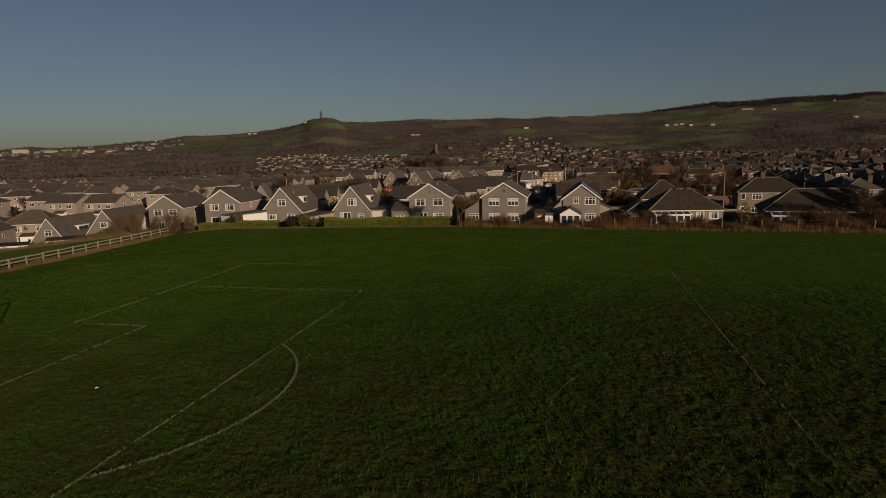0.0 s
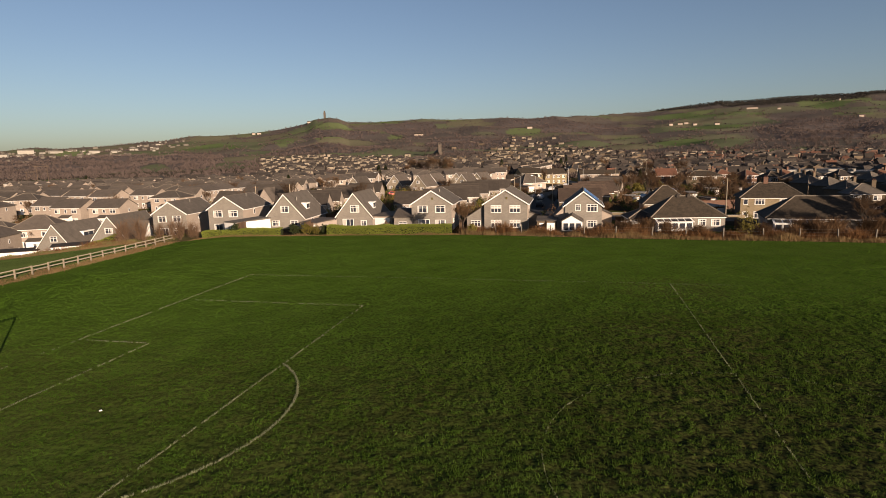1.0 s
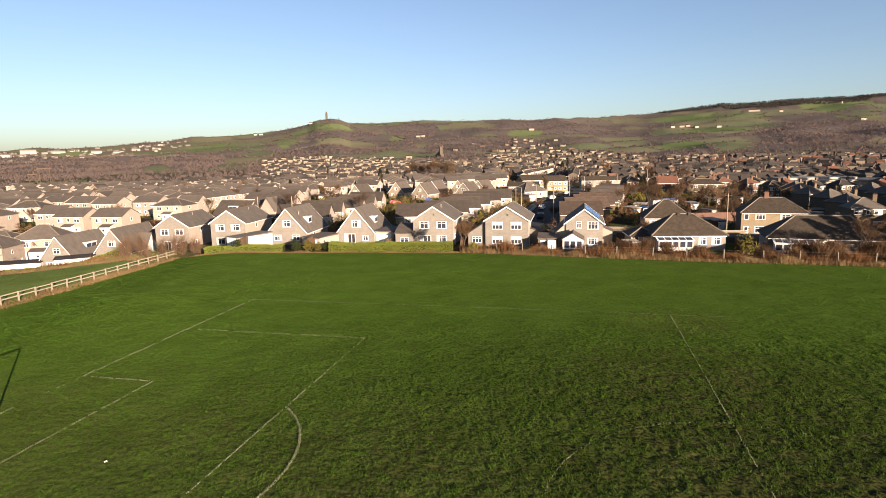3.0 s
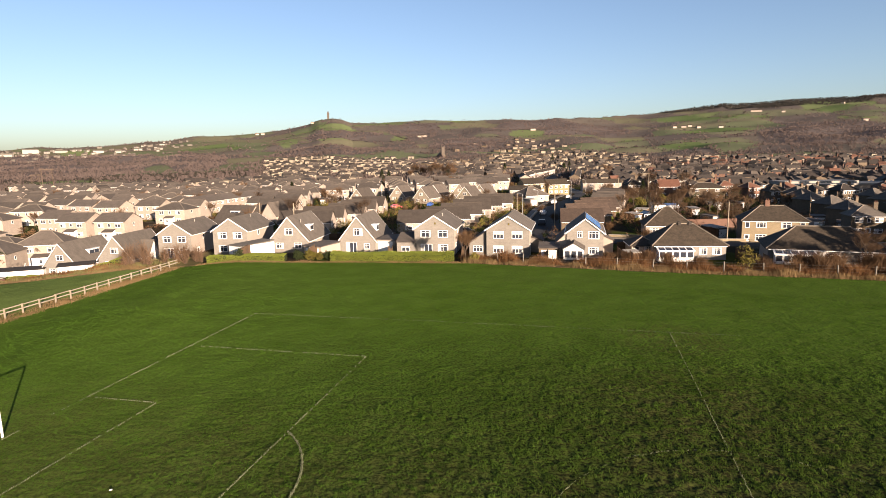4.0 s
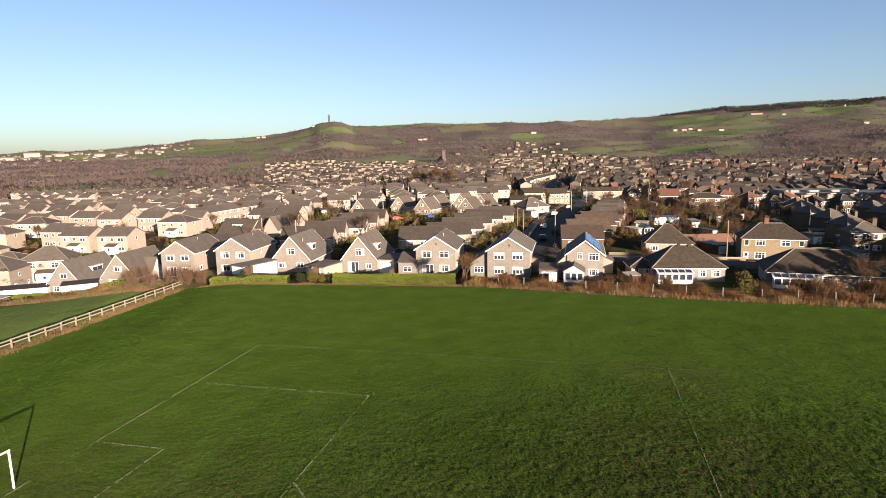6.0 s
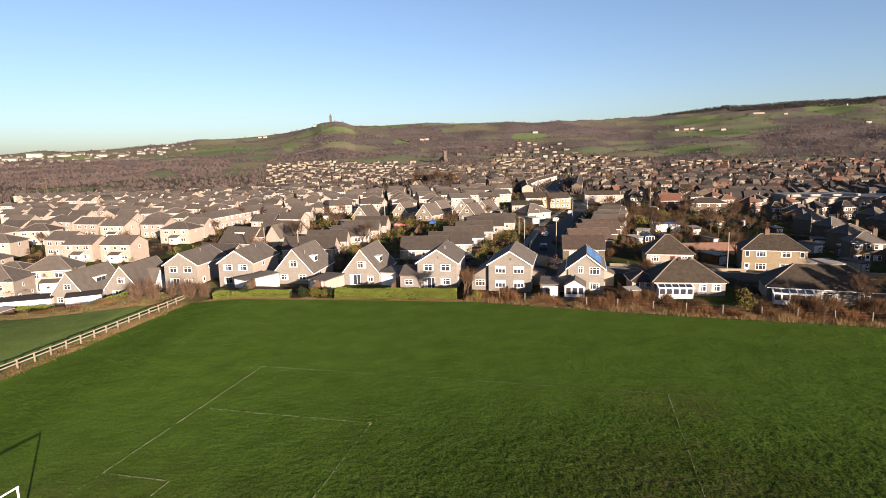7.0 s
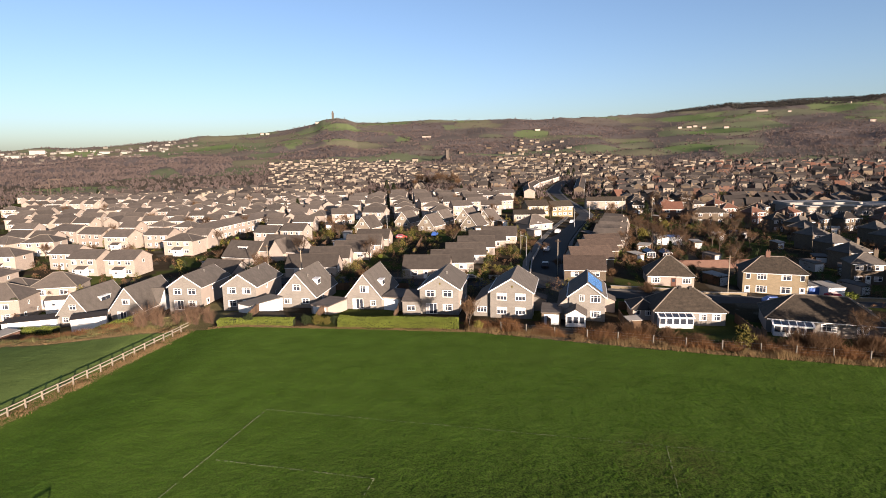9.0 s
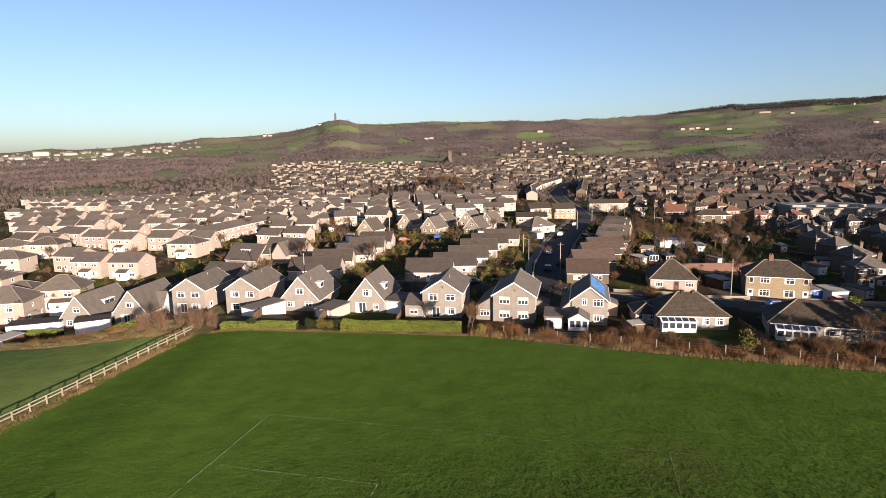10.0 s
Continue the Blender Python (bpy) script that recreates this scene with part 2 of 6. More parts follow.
# The field's edge: u counts metres away from the camera, square to the far touchline.
def field_edge(x):
    """y of the edge of the mown grass."""
    pts = [(-130, 96), (-77.3, 89.7), (-67.8, 87.6), (-55.5, 87.8), (-45, 89.4), (-39, 89.6), (-15.5, 87.0), (-0.7, 85.8), (14.4, 80.3), (35.3, 73.6), (51, 69.2), (110, 52)]
    for (a, e), (b, f) in zip(pts, pts[1:]):
        if a <= x <= b:
            return e + (f - e) * (x - a) / (b - a)
    return 96.0 if x < 0 else 52.0


CELLS = {}


def cell(x, y, size=150.0):
    """The hillside field in which a place lies: a random number for it, and the distance to its hedge."""
    x, y = x + 40 * (N1(np.float64(x / 170), np.float64(y / 170)) - 0.5), y * 0.8 + 40 * (N2(np.float64(x / 190), np.float64(y / 190)) - 0.5)
    i, j = math.floor(x / size), math.floor(y / size)
    best = []
    for a in range(i - 1, i + 2):
        for b in range(j - 1, j + 2):
            if (a, b) not in CELLS:
                r = random.Random(a * 7919 + b * 104729 + 5)
                CELLS[a, b] = ((a + r.random()) * size, (b + r.random()) * size, r.random())
            cx, cy, v = CELLS[a, b]
            best.append((math.hypot(x - cx, y - cy), v))
    best.sort()
    return best[0][1], best[1][0] - best[0][0]


# Large fields and woods of the hills: bearing, distance, half-width in degrees, half-depth in metres.
GREEN = [(-22.9, 2006, 2.6, 187), (-16.3, 2024, 1.1, 192), (-14.9, 2280, 1.5, 119), (-12.0, 1894, 3.2, 60), (-12.0, 2333, 2.3, 125), (-5.6, 1940, 0.8, 84), (6.9, 2068, 1.7, 133), (16.5, 1670, 1.6, 154),
         (23.0, 1582, 4.1, 151), (23.8, 2045, 2.8, 172), (22.8, 2739, 4.3, 151), (32.5, 2898, 2.6, 182), (34.0, 2437, 1.4, 124), (28.6, 2717, 3.9, 116), (-33.2, 2297, 1.6, 212), (-34.3, 795, 4.2, 80), (-7.5, 2600, 2.6, 90), (-1.5, 2610, 3.0, 80), (3.0, 1990, 1.2, 90)]
WOOD = [(-34.5, 1519, 7.6, 563), (-24.4, 1438, 2.8, 413), (-12.1, 1504, 5.9, 168), (8.5, 2334, 4.7, 321), (32.1, 1827, 4.0, 472), (14.2, 2282, 2.4, 231), (27.7, 1843, 0.8, 233), (-10.9, 2115, 3.8, 145),
        (-4.1, 2275, 2.5, 408), (1.7, 1637, 4.5, 241), (-37.9, 1939, 2.1, 303), (-3.4, 751, 2.5, 166)]
CONIFER = [(21.8, 3180, 2.8, 130), (27.6, 3110, 3.4, 210), (31.8, 3120, 3.2, 200), (36.8, 3180, 3.0, 110)]


def hill_relief(X, Y, R):
    """Folds of the hillsides."""
    return ((N1(X / 120, Y / 120) - 0.5) * 14 + (N2(X / 90, Y / 90) - 0.5) * 6) * np.clip((R - 900) / 500, 0, 1)


plain_ground = ground


def ground(x, y):
    z, r = plain_ground(x, y), math.hypot(x, y)
    return z + float(hill_relief(np.float64(x), np.float64(y), r)) if r > 900 else z


def inside(zones, az, r):
    return any(((az - a) / w) ** 2 + ((r - d) / h) ** 2 < 1 for a, d, w, h in zones)


# The town and the hills are laid out in units of a survey that runs seven per cent large, seen from 27.62 m above the field.
NEARER, DATUM = 0.93, 27.62


def ease(v):
    v = np.clip(v, 0.0, 1.0)
    return v * v * (3 - 2 * v)


def fence_x(y):
    """x of the timber fence along the pitch."""
    return -60.5 + 0.1643 * y


def left_fall(x, y):
    """How far the land drops towards and past the timber fence."""
    return -0.9 * ease((-34 - x) / 14) * ease((y - 10) / 30) * ease((150 - y) / 22) - 0.12 * np.clip(-53 - x, 0, 34) * ease((y - 55) / 45) * ease((150 - y) / 22)


def low_ground(x, y):
    """The height of the land at a true place; the playing field is level."""
    z = DATUM * (1 - NEARER) + NEARER * plain_ground(x / NEARER, y / NEARER)
    return 0.0 if y < 0 else z if math.hypot(x, y) > 300 else min(0.0, z) + float(left_fall(x, y))


def turf_rough(X, Y):
    """How rough and how dark the turf is: little by the left fence and outside the touchline, most about the halfway
    line.
    """
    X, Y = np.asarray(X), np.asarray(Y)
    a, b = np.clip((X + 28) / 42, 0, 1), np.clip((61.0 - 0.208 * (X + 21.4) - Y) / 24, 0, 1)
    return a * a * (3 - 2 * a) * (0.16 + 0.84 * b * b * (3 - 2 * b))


def near_cover(X, Y):
    """Base colours of the field and of the gardens, for arrays of places."""
    X, Y = np.asarray(X), np.asarray(Y)
    n = (N1(X / 9, Y / 9) * 0.6 + N2(X / 2.5, Y / 2.5) * 0.4)[:, None]
    rough = turf_rough(X, Y)[:, None]
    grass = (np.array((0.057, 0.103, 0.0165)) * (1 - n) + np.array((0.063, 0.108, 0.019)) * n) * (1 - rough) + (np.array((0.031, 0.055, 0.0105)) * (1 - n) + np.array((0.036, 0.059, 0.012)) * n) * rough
    beyond = np.clip((fence_x(Y) - X) / 1.5, 0, 1)[:, None]
    grass = grass * (1 - beyond) + np.array((0.11, 0.155, 0.045)) * (0.85 + 0.3 * n) * beyond
    worn = np.zeros(len(X))
    for up, along, s in ((41, 2, 3), (41, 30, 9), (2, 34, 3), (3, 30, 7), (11, 30, 6), (22, 35, 9), (41, 16, 5)):
        px, py = pitch(up, along)
        worn = np.maximum(worn, 1 - np.hypot(X - px, Y - py) / (2.0 * s))
    worn = np.minimum(0.4, worn * (0.2 + 0.8 * N3(X / 1.3, Y / 1.3)))[:, None]
    grass = grass * (1 - worn) + np.array((0.062, 0.048, 0.022)) * worn
    m = N1(X / 11, Y / 11) * 0.7 + N3(X / 4, Y / 4) * 0.3
    town = np.where((m < 0.4)[:, None], (0.043, 0.053, 0.016), np.where((m < 0.66)[:, None], (0.038, 0.03, 0.02), (0.07, 0.06, 0.046)))
    verge = ((X < -42) & (Y < 112))[:, None]
    town = np.where(verge, np.array((0.125, 0.108, 0.052)) * (0.7 + 0.6 * n), town)
    field = (Y < 0) | (Y < np.array([field_edge(x) for x in X]))
    return np.where(field[:, None], grass, town)


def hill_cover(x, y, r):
    """The base colour of far fields and of the floor of woods, greyed to stand in for haze."""
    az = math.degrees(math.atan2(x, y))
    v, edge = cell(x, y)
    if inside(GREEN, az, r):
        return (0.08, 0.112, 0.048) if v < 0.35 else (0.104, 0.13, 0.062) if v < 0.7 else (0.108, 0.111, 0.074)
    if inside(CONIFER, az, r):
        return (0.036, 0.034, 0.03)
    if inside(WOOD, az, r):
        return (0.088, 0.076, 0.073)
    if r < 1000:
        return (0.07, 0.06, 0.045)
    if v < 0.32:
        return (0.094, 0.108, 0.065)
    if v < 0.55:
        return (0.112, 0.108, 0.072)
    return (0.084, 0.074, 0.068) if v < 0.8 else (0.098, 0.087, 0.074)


def turf_height(X, Y):
    """The small humps and hollows of trodden turf."""
    P, Q = 0.81 * X + 0.59 * Y, 0.81 * Y - 0.59 * X
    return ((N1(P / 0.3, Q / 0.3) - 0.5) * 0.05 + (N2((P + X) / 0.6, (Q + Y) / 0.6) - 0.5) * 0.045) * (0.35 + 0.75 * turf_rough(X, Y)) + (N3(X / 1.3, Y / 1.3) - 0.5) * 0.03 + (N3(X / 14, Y / 14) - 0.5) * 0.08


def build_ground():
    az = np.concatenate([np.arange(-48, 48.01, 0.24), np.arange(54, 307, 6)])
    rr = [4.0, 10.0]
    while rr[-1] < 112:
        rr.append(rr[-1] + (1.5 if rr[-1] < 14 else 0.16 if rr[-1] < 42 else 0.26 if rr[-1] < 60 else 0.45))
    while rr[-1] < 4850:
        rr.append(rr[-1] * 1.021)
    rr = np.array(rr)
    na, nr = len(az), len(rr)
    A, R = np.meshgrid(np.radians(az), rr)
    X, Y = np.sin(A) * R, np.cos(A) * R
    Z = np.array([low_ground(x, y) for x, y in zip(X.ravel(), Y.ravel())]).reshape(X.shape)
    Z += turf_height(X, Y) * np.clip((130 - R) / 20, 0, 1) * np.clip((R - 8) / 6, 0, 1) * (np.cos(A) > 0.66)
    Z += NEARER * hill_relief(X / NEARER, Y / NEARER, R / NEARER)
    verts = np.stack([X, Y, Z], -1).reshape(-1, 3)
    idx = np.arange(nr * na).reshape(nr, na)
    a, b = idx[:-1], idx[1:]
    quads = np.stack([a, np.roll(a, -1, 1), np.roll(b, -1, 1), b], -1).reshape(-1, 4)
    verts = np.vstack([verts, [[0, 0, 0]]])
    tris = [(int(idx[0, (i + 1) % na]), int(idx[0, i]), len(verts) - 1) for i in range(na)]
    me = bpy.data.meshes.new("ground")
    me.from_pydata(verts.tolist(), [], quads[:, ::-1].tolist() + tris)
    me.materials.append(M_GROUND)
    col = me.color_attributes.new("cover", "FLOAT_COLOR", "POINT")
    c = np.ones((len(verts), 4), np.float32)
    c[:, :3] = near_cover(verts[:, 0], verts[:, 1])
    c[:, 3] = np.where(np.hypot(verts[:, 0], verts[:, 1]) < 130, np.where(verts[:, 0] < fence_x(verts[:, 1]), 0.1, 0.32 + 0.58 * turf_rough(verts[:, 0], verts[:, 1])), 0.0)
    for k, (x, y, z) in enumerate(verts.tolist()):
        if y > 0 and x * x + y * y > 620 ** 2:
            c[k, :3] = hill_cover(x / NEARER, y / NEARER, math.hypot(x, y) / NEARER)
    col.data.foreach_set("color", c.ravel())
    me.update()
    return tagged(new("ground", me), "muddy green playing field, gardens and far hill pastures", "ground", kind="structure")


build_ground()


def on_ground(x, y, rz=0.0, lift=0.0):
    return pose(x, y, ground(x, y) + lift, 0, 0, rz)

# ---- pitch markings ----


def strip(name, pts, width, lift, label, wear=0.68):
    """A worn painted line along points of the plan: painted blades of grass, in uneven tufts."""
    rng = random.Random(len(pts) * 31 + int(pts[0][0] * 10))
    v, f = [], []
    for (ax, ay), (bx, by) in zip(pts, pts[1:]):
        d = Vector((bx - ax, by - ay))
        n = max(1, int(d.length / 0.2))
        side = Vector((-d.y, d.x)).normalized()
        for k in range(n):
            here = Vector((ax, ay)) + d * (k / n)
            worn = N2(np.float64(here.x / 1.7), np.float64(here.y / 1.7))
            if rng.random() < wear - 0.8 * worn:
                continue
            for _ in range(max(2, round(width * rng.uniform(160, 280)))):
                p = here + d * (rng.random() / n) + side * rng.gauss(0, width * 0.4)
                z = float(turf_height(np.float64(p.x), np.float64(p.y)))
                a, w = rng.uniform(0, math.pi), rng.uniform(0.009, 0.016)
                c = len(v)
                v += [(p.x - math.cos(a) * w, p.y - math.sin(a) * w, z), (p.x + math.cos(a) * w, p.y + math.sin(a) * w, z), (p.x + rng.gauss(0, 0.02), p.y + rng.gauss(0, 0.02), z + lift * rng.uniform(0.7, 1.3))]
                f.append((c, c + 1, c + 2))
    me = bpy.data.meshes.new(name)
    me.from_pydata(v, [], f)
    me.materials.append(M_LINE)
    return tagged(new(name, me), label, "pitch marking", "pitch markings", "structure")


def arc(up, along, radius, a0, a1, n=36):
    return [pitch(up + radius * math.cos(a0 + (a1 - a0) * k / n), along + radius * math.sin(a0 + (a1 - a0) * k / n)) for k in range(n + 1)]


MID = 30.68
HALF = 41.0
strip("goal_line", [pitch(0, 0), pitch(0, 61.4)], 0.055, 0.085, "worn white goal line on grass")
strip("touch_line", [pitch(0, 0), pitch(47, 0)], 0.03, 0.075, "faded white touchline on grass")
strip("halfway_line", [pitch(HALF, 0), pitch(HALF, 61.4)], 0.042, 0.085, "worn white halfway line on grass")
strip("penalty_area_line", [pitch(0, MID - 20.16), pitch(16.3, MID - 20.16), pitch(16.3, MID + 20.16), pitch(0, MID + 20.16)], 0.055, 0.085, "worn white penalty area line")
strip("goal_area_line", [pitch(0, MID - 9.16), pitch(5.5, MID - 9.16), pitch(5.5, MID + 9.16), pitch(0, MID + 9.16)], 0.045, 0.085, "worn white goal area line")
strip("penalty_arc", arc(10.6, MID, 9.1, -0.895, 0.895), 0.09, 0.1, "fresh white penalty arc on grass", 0.3)
strip("centre_circle", arc(HALF, MID, 9.45, 0, 2 * math.pi, 90), 0.03, 0.075, "faded white centre circle on grass")

# ---- goal ----


def goal():
    x, y = pitch(-0.25, MID + 0.5)
    turn = math.degrees(math.atan2(ALONG.y, ALONG.x))
    g = thing("football_goal", pose(x, y, 0, 0, 0, turn), "white steel football goal without a net on the goal line", "goal")
    post = Shape().tube((0, 0, -0.1), (0, 0, 2.44), 0.065, 0.065, 12).mesh("post", M_WHITE)
    for k in (-3.72, 3.72):
        part("post", post, g, pose(k, 0, 0))
    part("crossbar", Shape().tube((-3.78, 0, 0), (3.78, 0, 0), 0.06, 0.06, 12).mesh("crossbar", M_WHITE), g, pose(0, 0, 2.44))


goal()

# ---- houses ----


DRAWN = random.Random(17)


def window_meshes(w, h, lights, mid):
    def frame_mesh():
        t = 0.085
        xs = [-w / 2, -w / 2 + t]
        for k in range(1, lights):
            c = -w / 2 + w * k / lights
            xs += [c - t / 2, c + t / 2]
        xs += [w / 2 - t, w / 2]
        zs = [-h / 2 - 0.03, -h / 2 + t, h / 2 - t, h / 2]
        if 0.9 < h < 1.8 and lights > 1:
            zs[2:2] = [h * 0.16, h * 0.16 + 0.06]
        s = Shape()
        nx, nz = len(xs), len(zs)
        s.v = [(x, -0.05, z) for z in zs for x in xs]
        at = lambda i, j: j * nx + i
        for j in range(nz - 1):
            for i in range(nx - 1):
                q = [at(i, j), at(i + 1, j), at(i + 1, j + 1), at(i, j + 1)]
                if i % 2 and j % 2:
                    k = len(s.v)
                    s.v += [(s.v[a][0], -0.012 if mid else 0.02, s.v[a][2]) for a in q]
                    s.f += [(q[a], q[(a + 1) % 4], k + (a + 1) % 4, k + a) for a in range(4)]
                    s.m += [0] * 4
                    if mid:
                        s.f.append((k, k + 1, k + 2, k + 3))
                        s.m.append(2 if look_in and i == (1 if look_in == 1 else nx - 3) else 1)
                else:
                    s.f.append(tuple(q))
                    s.m.append(0)
        rim = [at(i, 0) for i in range(nx)] + [at(nx - 1, j) for j in range(1, nz)] + [at(i, nz - 1) for i in range(nx - 2, -1, -1)] + [at(0, j) for j in range(nz - 2, 0, -1)]
        k = len(s.v)
        s.v += [(s.v[a][0], 0.02, s.v[a][2]) for a in rim]
        n = len(rim)
        s.f += [(rim[(a + 1) % n], rim[a], k + a, k + (a + 1) % n) for a in range(n)]
        s.m += [0] * n
        return s.mesh("window", M_WHITE, M_GLASS, M_CURTAIN)
    look_in = DRAWN.randrange(3) if mid and lights > 1 else 0
    f = cached(("window", w, h, lights, mid, look_in), frame_mesh)
    p = None if mid else cached(("pane", w, h), lambda: Shape().box(-w / 2 + 0.06, w / 2 - 0.06, -0.015, 0.01, -h / 2 + 0.06, h / 2 - 0.06).mesh("pane", M_GLASS))
    return f, p


SIDE = {"front": 0, "right": 90, "back": 180, "left": 270}


def on_wall(side, w, d, along, z):
    """The pose of a fitting on a wall: along counts to the viewer's right, from the wall's middle."""
    a = radians(SIDE[side])
    off = d / 2 if side in ("front", "back") else w / 2
    ox, oy = math.sin(a) * off, -math.cos(a) * off
    return pose(ox + math.cos(a) * along, oy + math.sin(a) * along, z, 0, 0, SIDE[side])


def add_window(h, side, w, d, along, z, ww, wh, lights=2, mid=False, blind=False):
    f, p = window_meshes(ww, wh, lights, mid)
    ob = part("window", f, h, on_wall(side, w, d, along, z))
    if p:
        part("pane", p, ob)
        if blind:
            part("blind", cached(("blind", ww, wh), lambda: Shape().box(-ww / 2 + 0.1, ww / 2 - 0.1, -0.022, -0.016, 0.05, wh / 2 - 0.1).mesh("blind", M_CURTAIN)), ob, None, "drawn white blind")
        elif lights > 1:
            a, b = DRAWN.choice(((0.26, 0.06), (0.1, 0.1), (0.07, 0.24), (0.16, 0.05), (0.06, 0.06)))
            for c0, c1 in ((-ww / 2 + 0.1, -ww / 2 + 0.1 + a * ww), (ww / 2 - 0.1 - b * ww, ww / 2 - 0.1)):
                part("curtain", cached(("curtain", c0, c1, wh), lambda: Shape().box(c0, c1, -0.022, -0.016, -wh / 2 + 0.1, wh / 2 - 0.1).mesh("curtain", M_CURTAIN)), ob, None, "pale curtain")


def add_door(h, side, w, d, along, mid=False, colour=None):
    me = cached(("door", colour), lambda: Shape().box(-0.46, 0.46, -0.05, 0.03, 0, 2.05).box(-0.54, -0.46, -0.07, 0.03, 0, 2.12).box(0.46, 0.54, -0.07, 0.03, 0, 2.12)
                .box(-0.46, 0.46, -0.07, 0.03, 2.05, 2.12).box(-0.3, 0.3, -0.056, 0, 1.2, 1.9, 1).mesh("door", colour or M_WHITE, M_GLASS))
    part("door", me, h, on_wall(side, w, d, along, 0))


def add_patio(h, side, w, d, along, ww=2.2):
    f, p = window_meshes(ww, 2.1, 3, False)
    ob = part("patio_door", f, h, on_wall(side, w, d, along, 1.1))
    part("pane", p, ob)
    part("curtain", cached("patio_curtain", lambda: Shape().box(-1.0, -0.4, -0.022, -0.016, -0.95, 0.95).mesh("curtain", M_CURTAIN)), ob, None, "pale curtain")


def wall_mesh(w, d, eave, ridge, kind, axis):
    """Walls with gables. Slot 0: front and back, slot 1: the sides."""
    s = Shape()
    low = -1.2
    x, y = w / 2, d / 2
    if kind == "hip":
        s.box(-x, x, -y, y, low, eave)
        s.m = [0, 0, 0, 1, 0, 1]
        return s
    if axis == "y":
        v = [(-x, -y, low), (x, -y, low), (x, -y, eave), (0, -y, ridge), (-x, -y, eave)]
        v += [(p[0], y, p[2]) for p in v]
        s.add(v, [(0, 1, 2, 3, 4), (9, 8, 7, 6, 5)], 0)
        s.add(v, [(1, 6, 7, 2), (5, 0, 4, 9)], 1)
    else:
        v = [(-x, -y, low), (-x, y, low), (-x, y, eave), (-x, 0, ridge), (-x, -y, eave)]
        v += [(x, p[1], p[2]) for p in v]
        s.add(v, [(4, 3, 2, 1, 0), (5, 6, 7, 8, 9)], 1)
        s.add(v, [(0, 5, 9, 4), (6, 1, 2, 7)], 0)
    return s


def roof_mesh(w, d, eave, ridge, kind, axis, over=0.35, thick=0.14):
    s = Shape()
    if axis == "y":
        a, b = w / 2, d / 2
        flip = lambda p: p
    else:
        a, b = d / 2, w / 2
        flip = lambda p: (-p[1], p[0], p[2])
    slope = (ridge - eave) / a
    e = a + over
    ze, zr = eave - slope * over + thick, ridge + thick
    if kind == "gable":
        g = b + 0.22
        s.slab([flip(p) for p in ((-e, -g, ze), (0, -g, zr), (0, g, zr), (-e, g, ze))][::-1], thick)
        s.slab([flip(p) for p in ((0, -g, zr), (e, -g, ze), (e, g, ze), (0, g, zr))][::-1], thick)
        s.tube(flip((0, -g, zr)), flip((0, g, zr)), 0.09, 0.09, 6)
    else:
        g = b + over
        r = max(0.15, b - a)
        L = [flip(p) for p in ((-e, -g, ze), (e, -g, ze), (e, g, ze), (-e, g, ze), (0, -r, zr), (0, r, zr))]
        B = [(p[0], p[1], p[2] - thick) for p in L[:4]]
        s.add(L + B, [(0, 1, 4), (1, 2, 5, 4), (2, 3, 5), (3, 0, 4, 5), (9, 8, 7, 6), (0, 6, 7, 1), (1, 7, 8, 2), (2, 8, 9, 3), (3, 9, 6, 0)])
        for p, q in ((0, 4), (1, 4), (2, 5), (3, 5), (4, 5)):
            s.tube(L[p], L[q], 0.12, 0.12, 5, 1)
    return s


def barge_mesh(w, d, eave, ridge, axis, over=0.35):
    """White boards along the edges of one gable, in the plane x-z at y = 0."""
    a = (w if axis == "y" else d) / 2
    slope = (ridge - eave) / a
    e, ze = a + over, eave - slope * over
    s = Shape()
    for k in (-1, 1):
        s.add([(0, -0.04, ridge + 0.15), (k * e, -0.04, ze + 0.15), (k * e, -0.04, ze - 0.08), (0, -0.04, ridge - 0.08),
               (0, 0.0, ridge + 0.15), (k * e, 0.0, ze + 0.15), (k * e, 0.0, ze - 0.08), (0, 0.0, ridge - 0.08)],
              [(0, 1, 2, 3), (7, 6, 5, 4), (0, 4, 5, 1), (3, 2, 6, 7), (1, 5, 6, 2), (0, 3, 7, 4)])
    return s.mesh("bargeboard", M_WHITE)


CHIMNEY = Shape().box(-0.45, 0.45, -0.3, 0.3, -1.2, 0.9).box(-0.5, 0.5, -0.35, 0.35, 0.9, 1.0).tube((-0.2, 0, 1.0), (-0.2, 0, 1.35), 0.11, 0.09, 8, 1).tube((0.2, 0, 1.0), (0.2, 0, 1.35), 0.11, 0.09, 8, 1)
PLACED = []


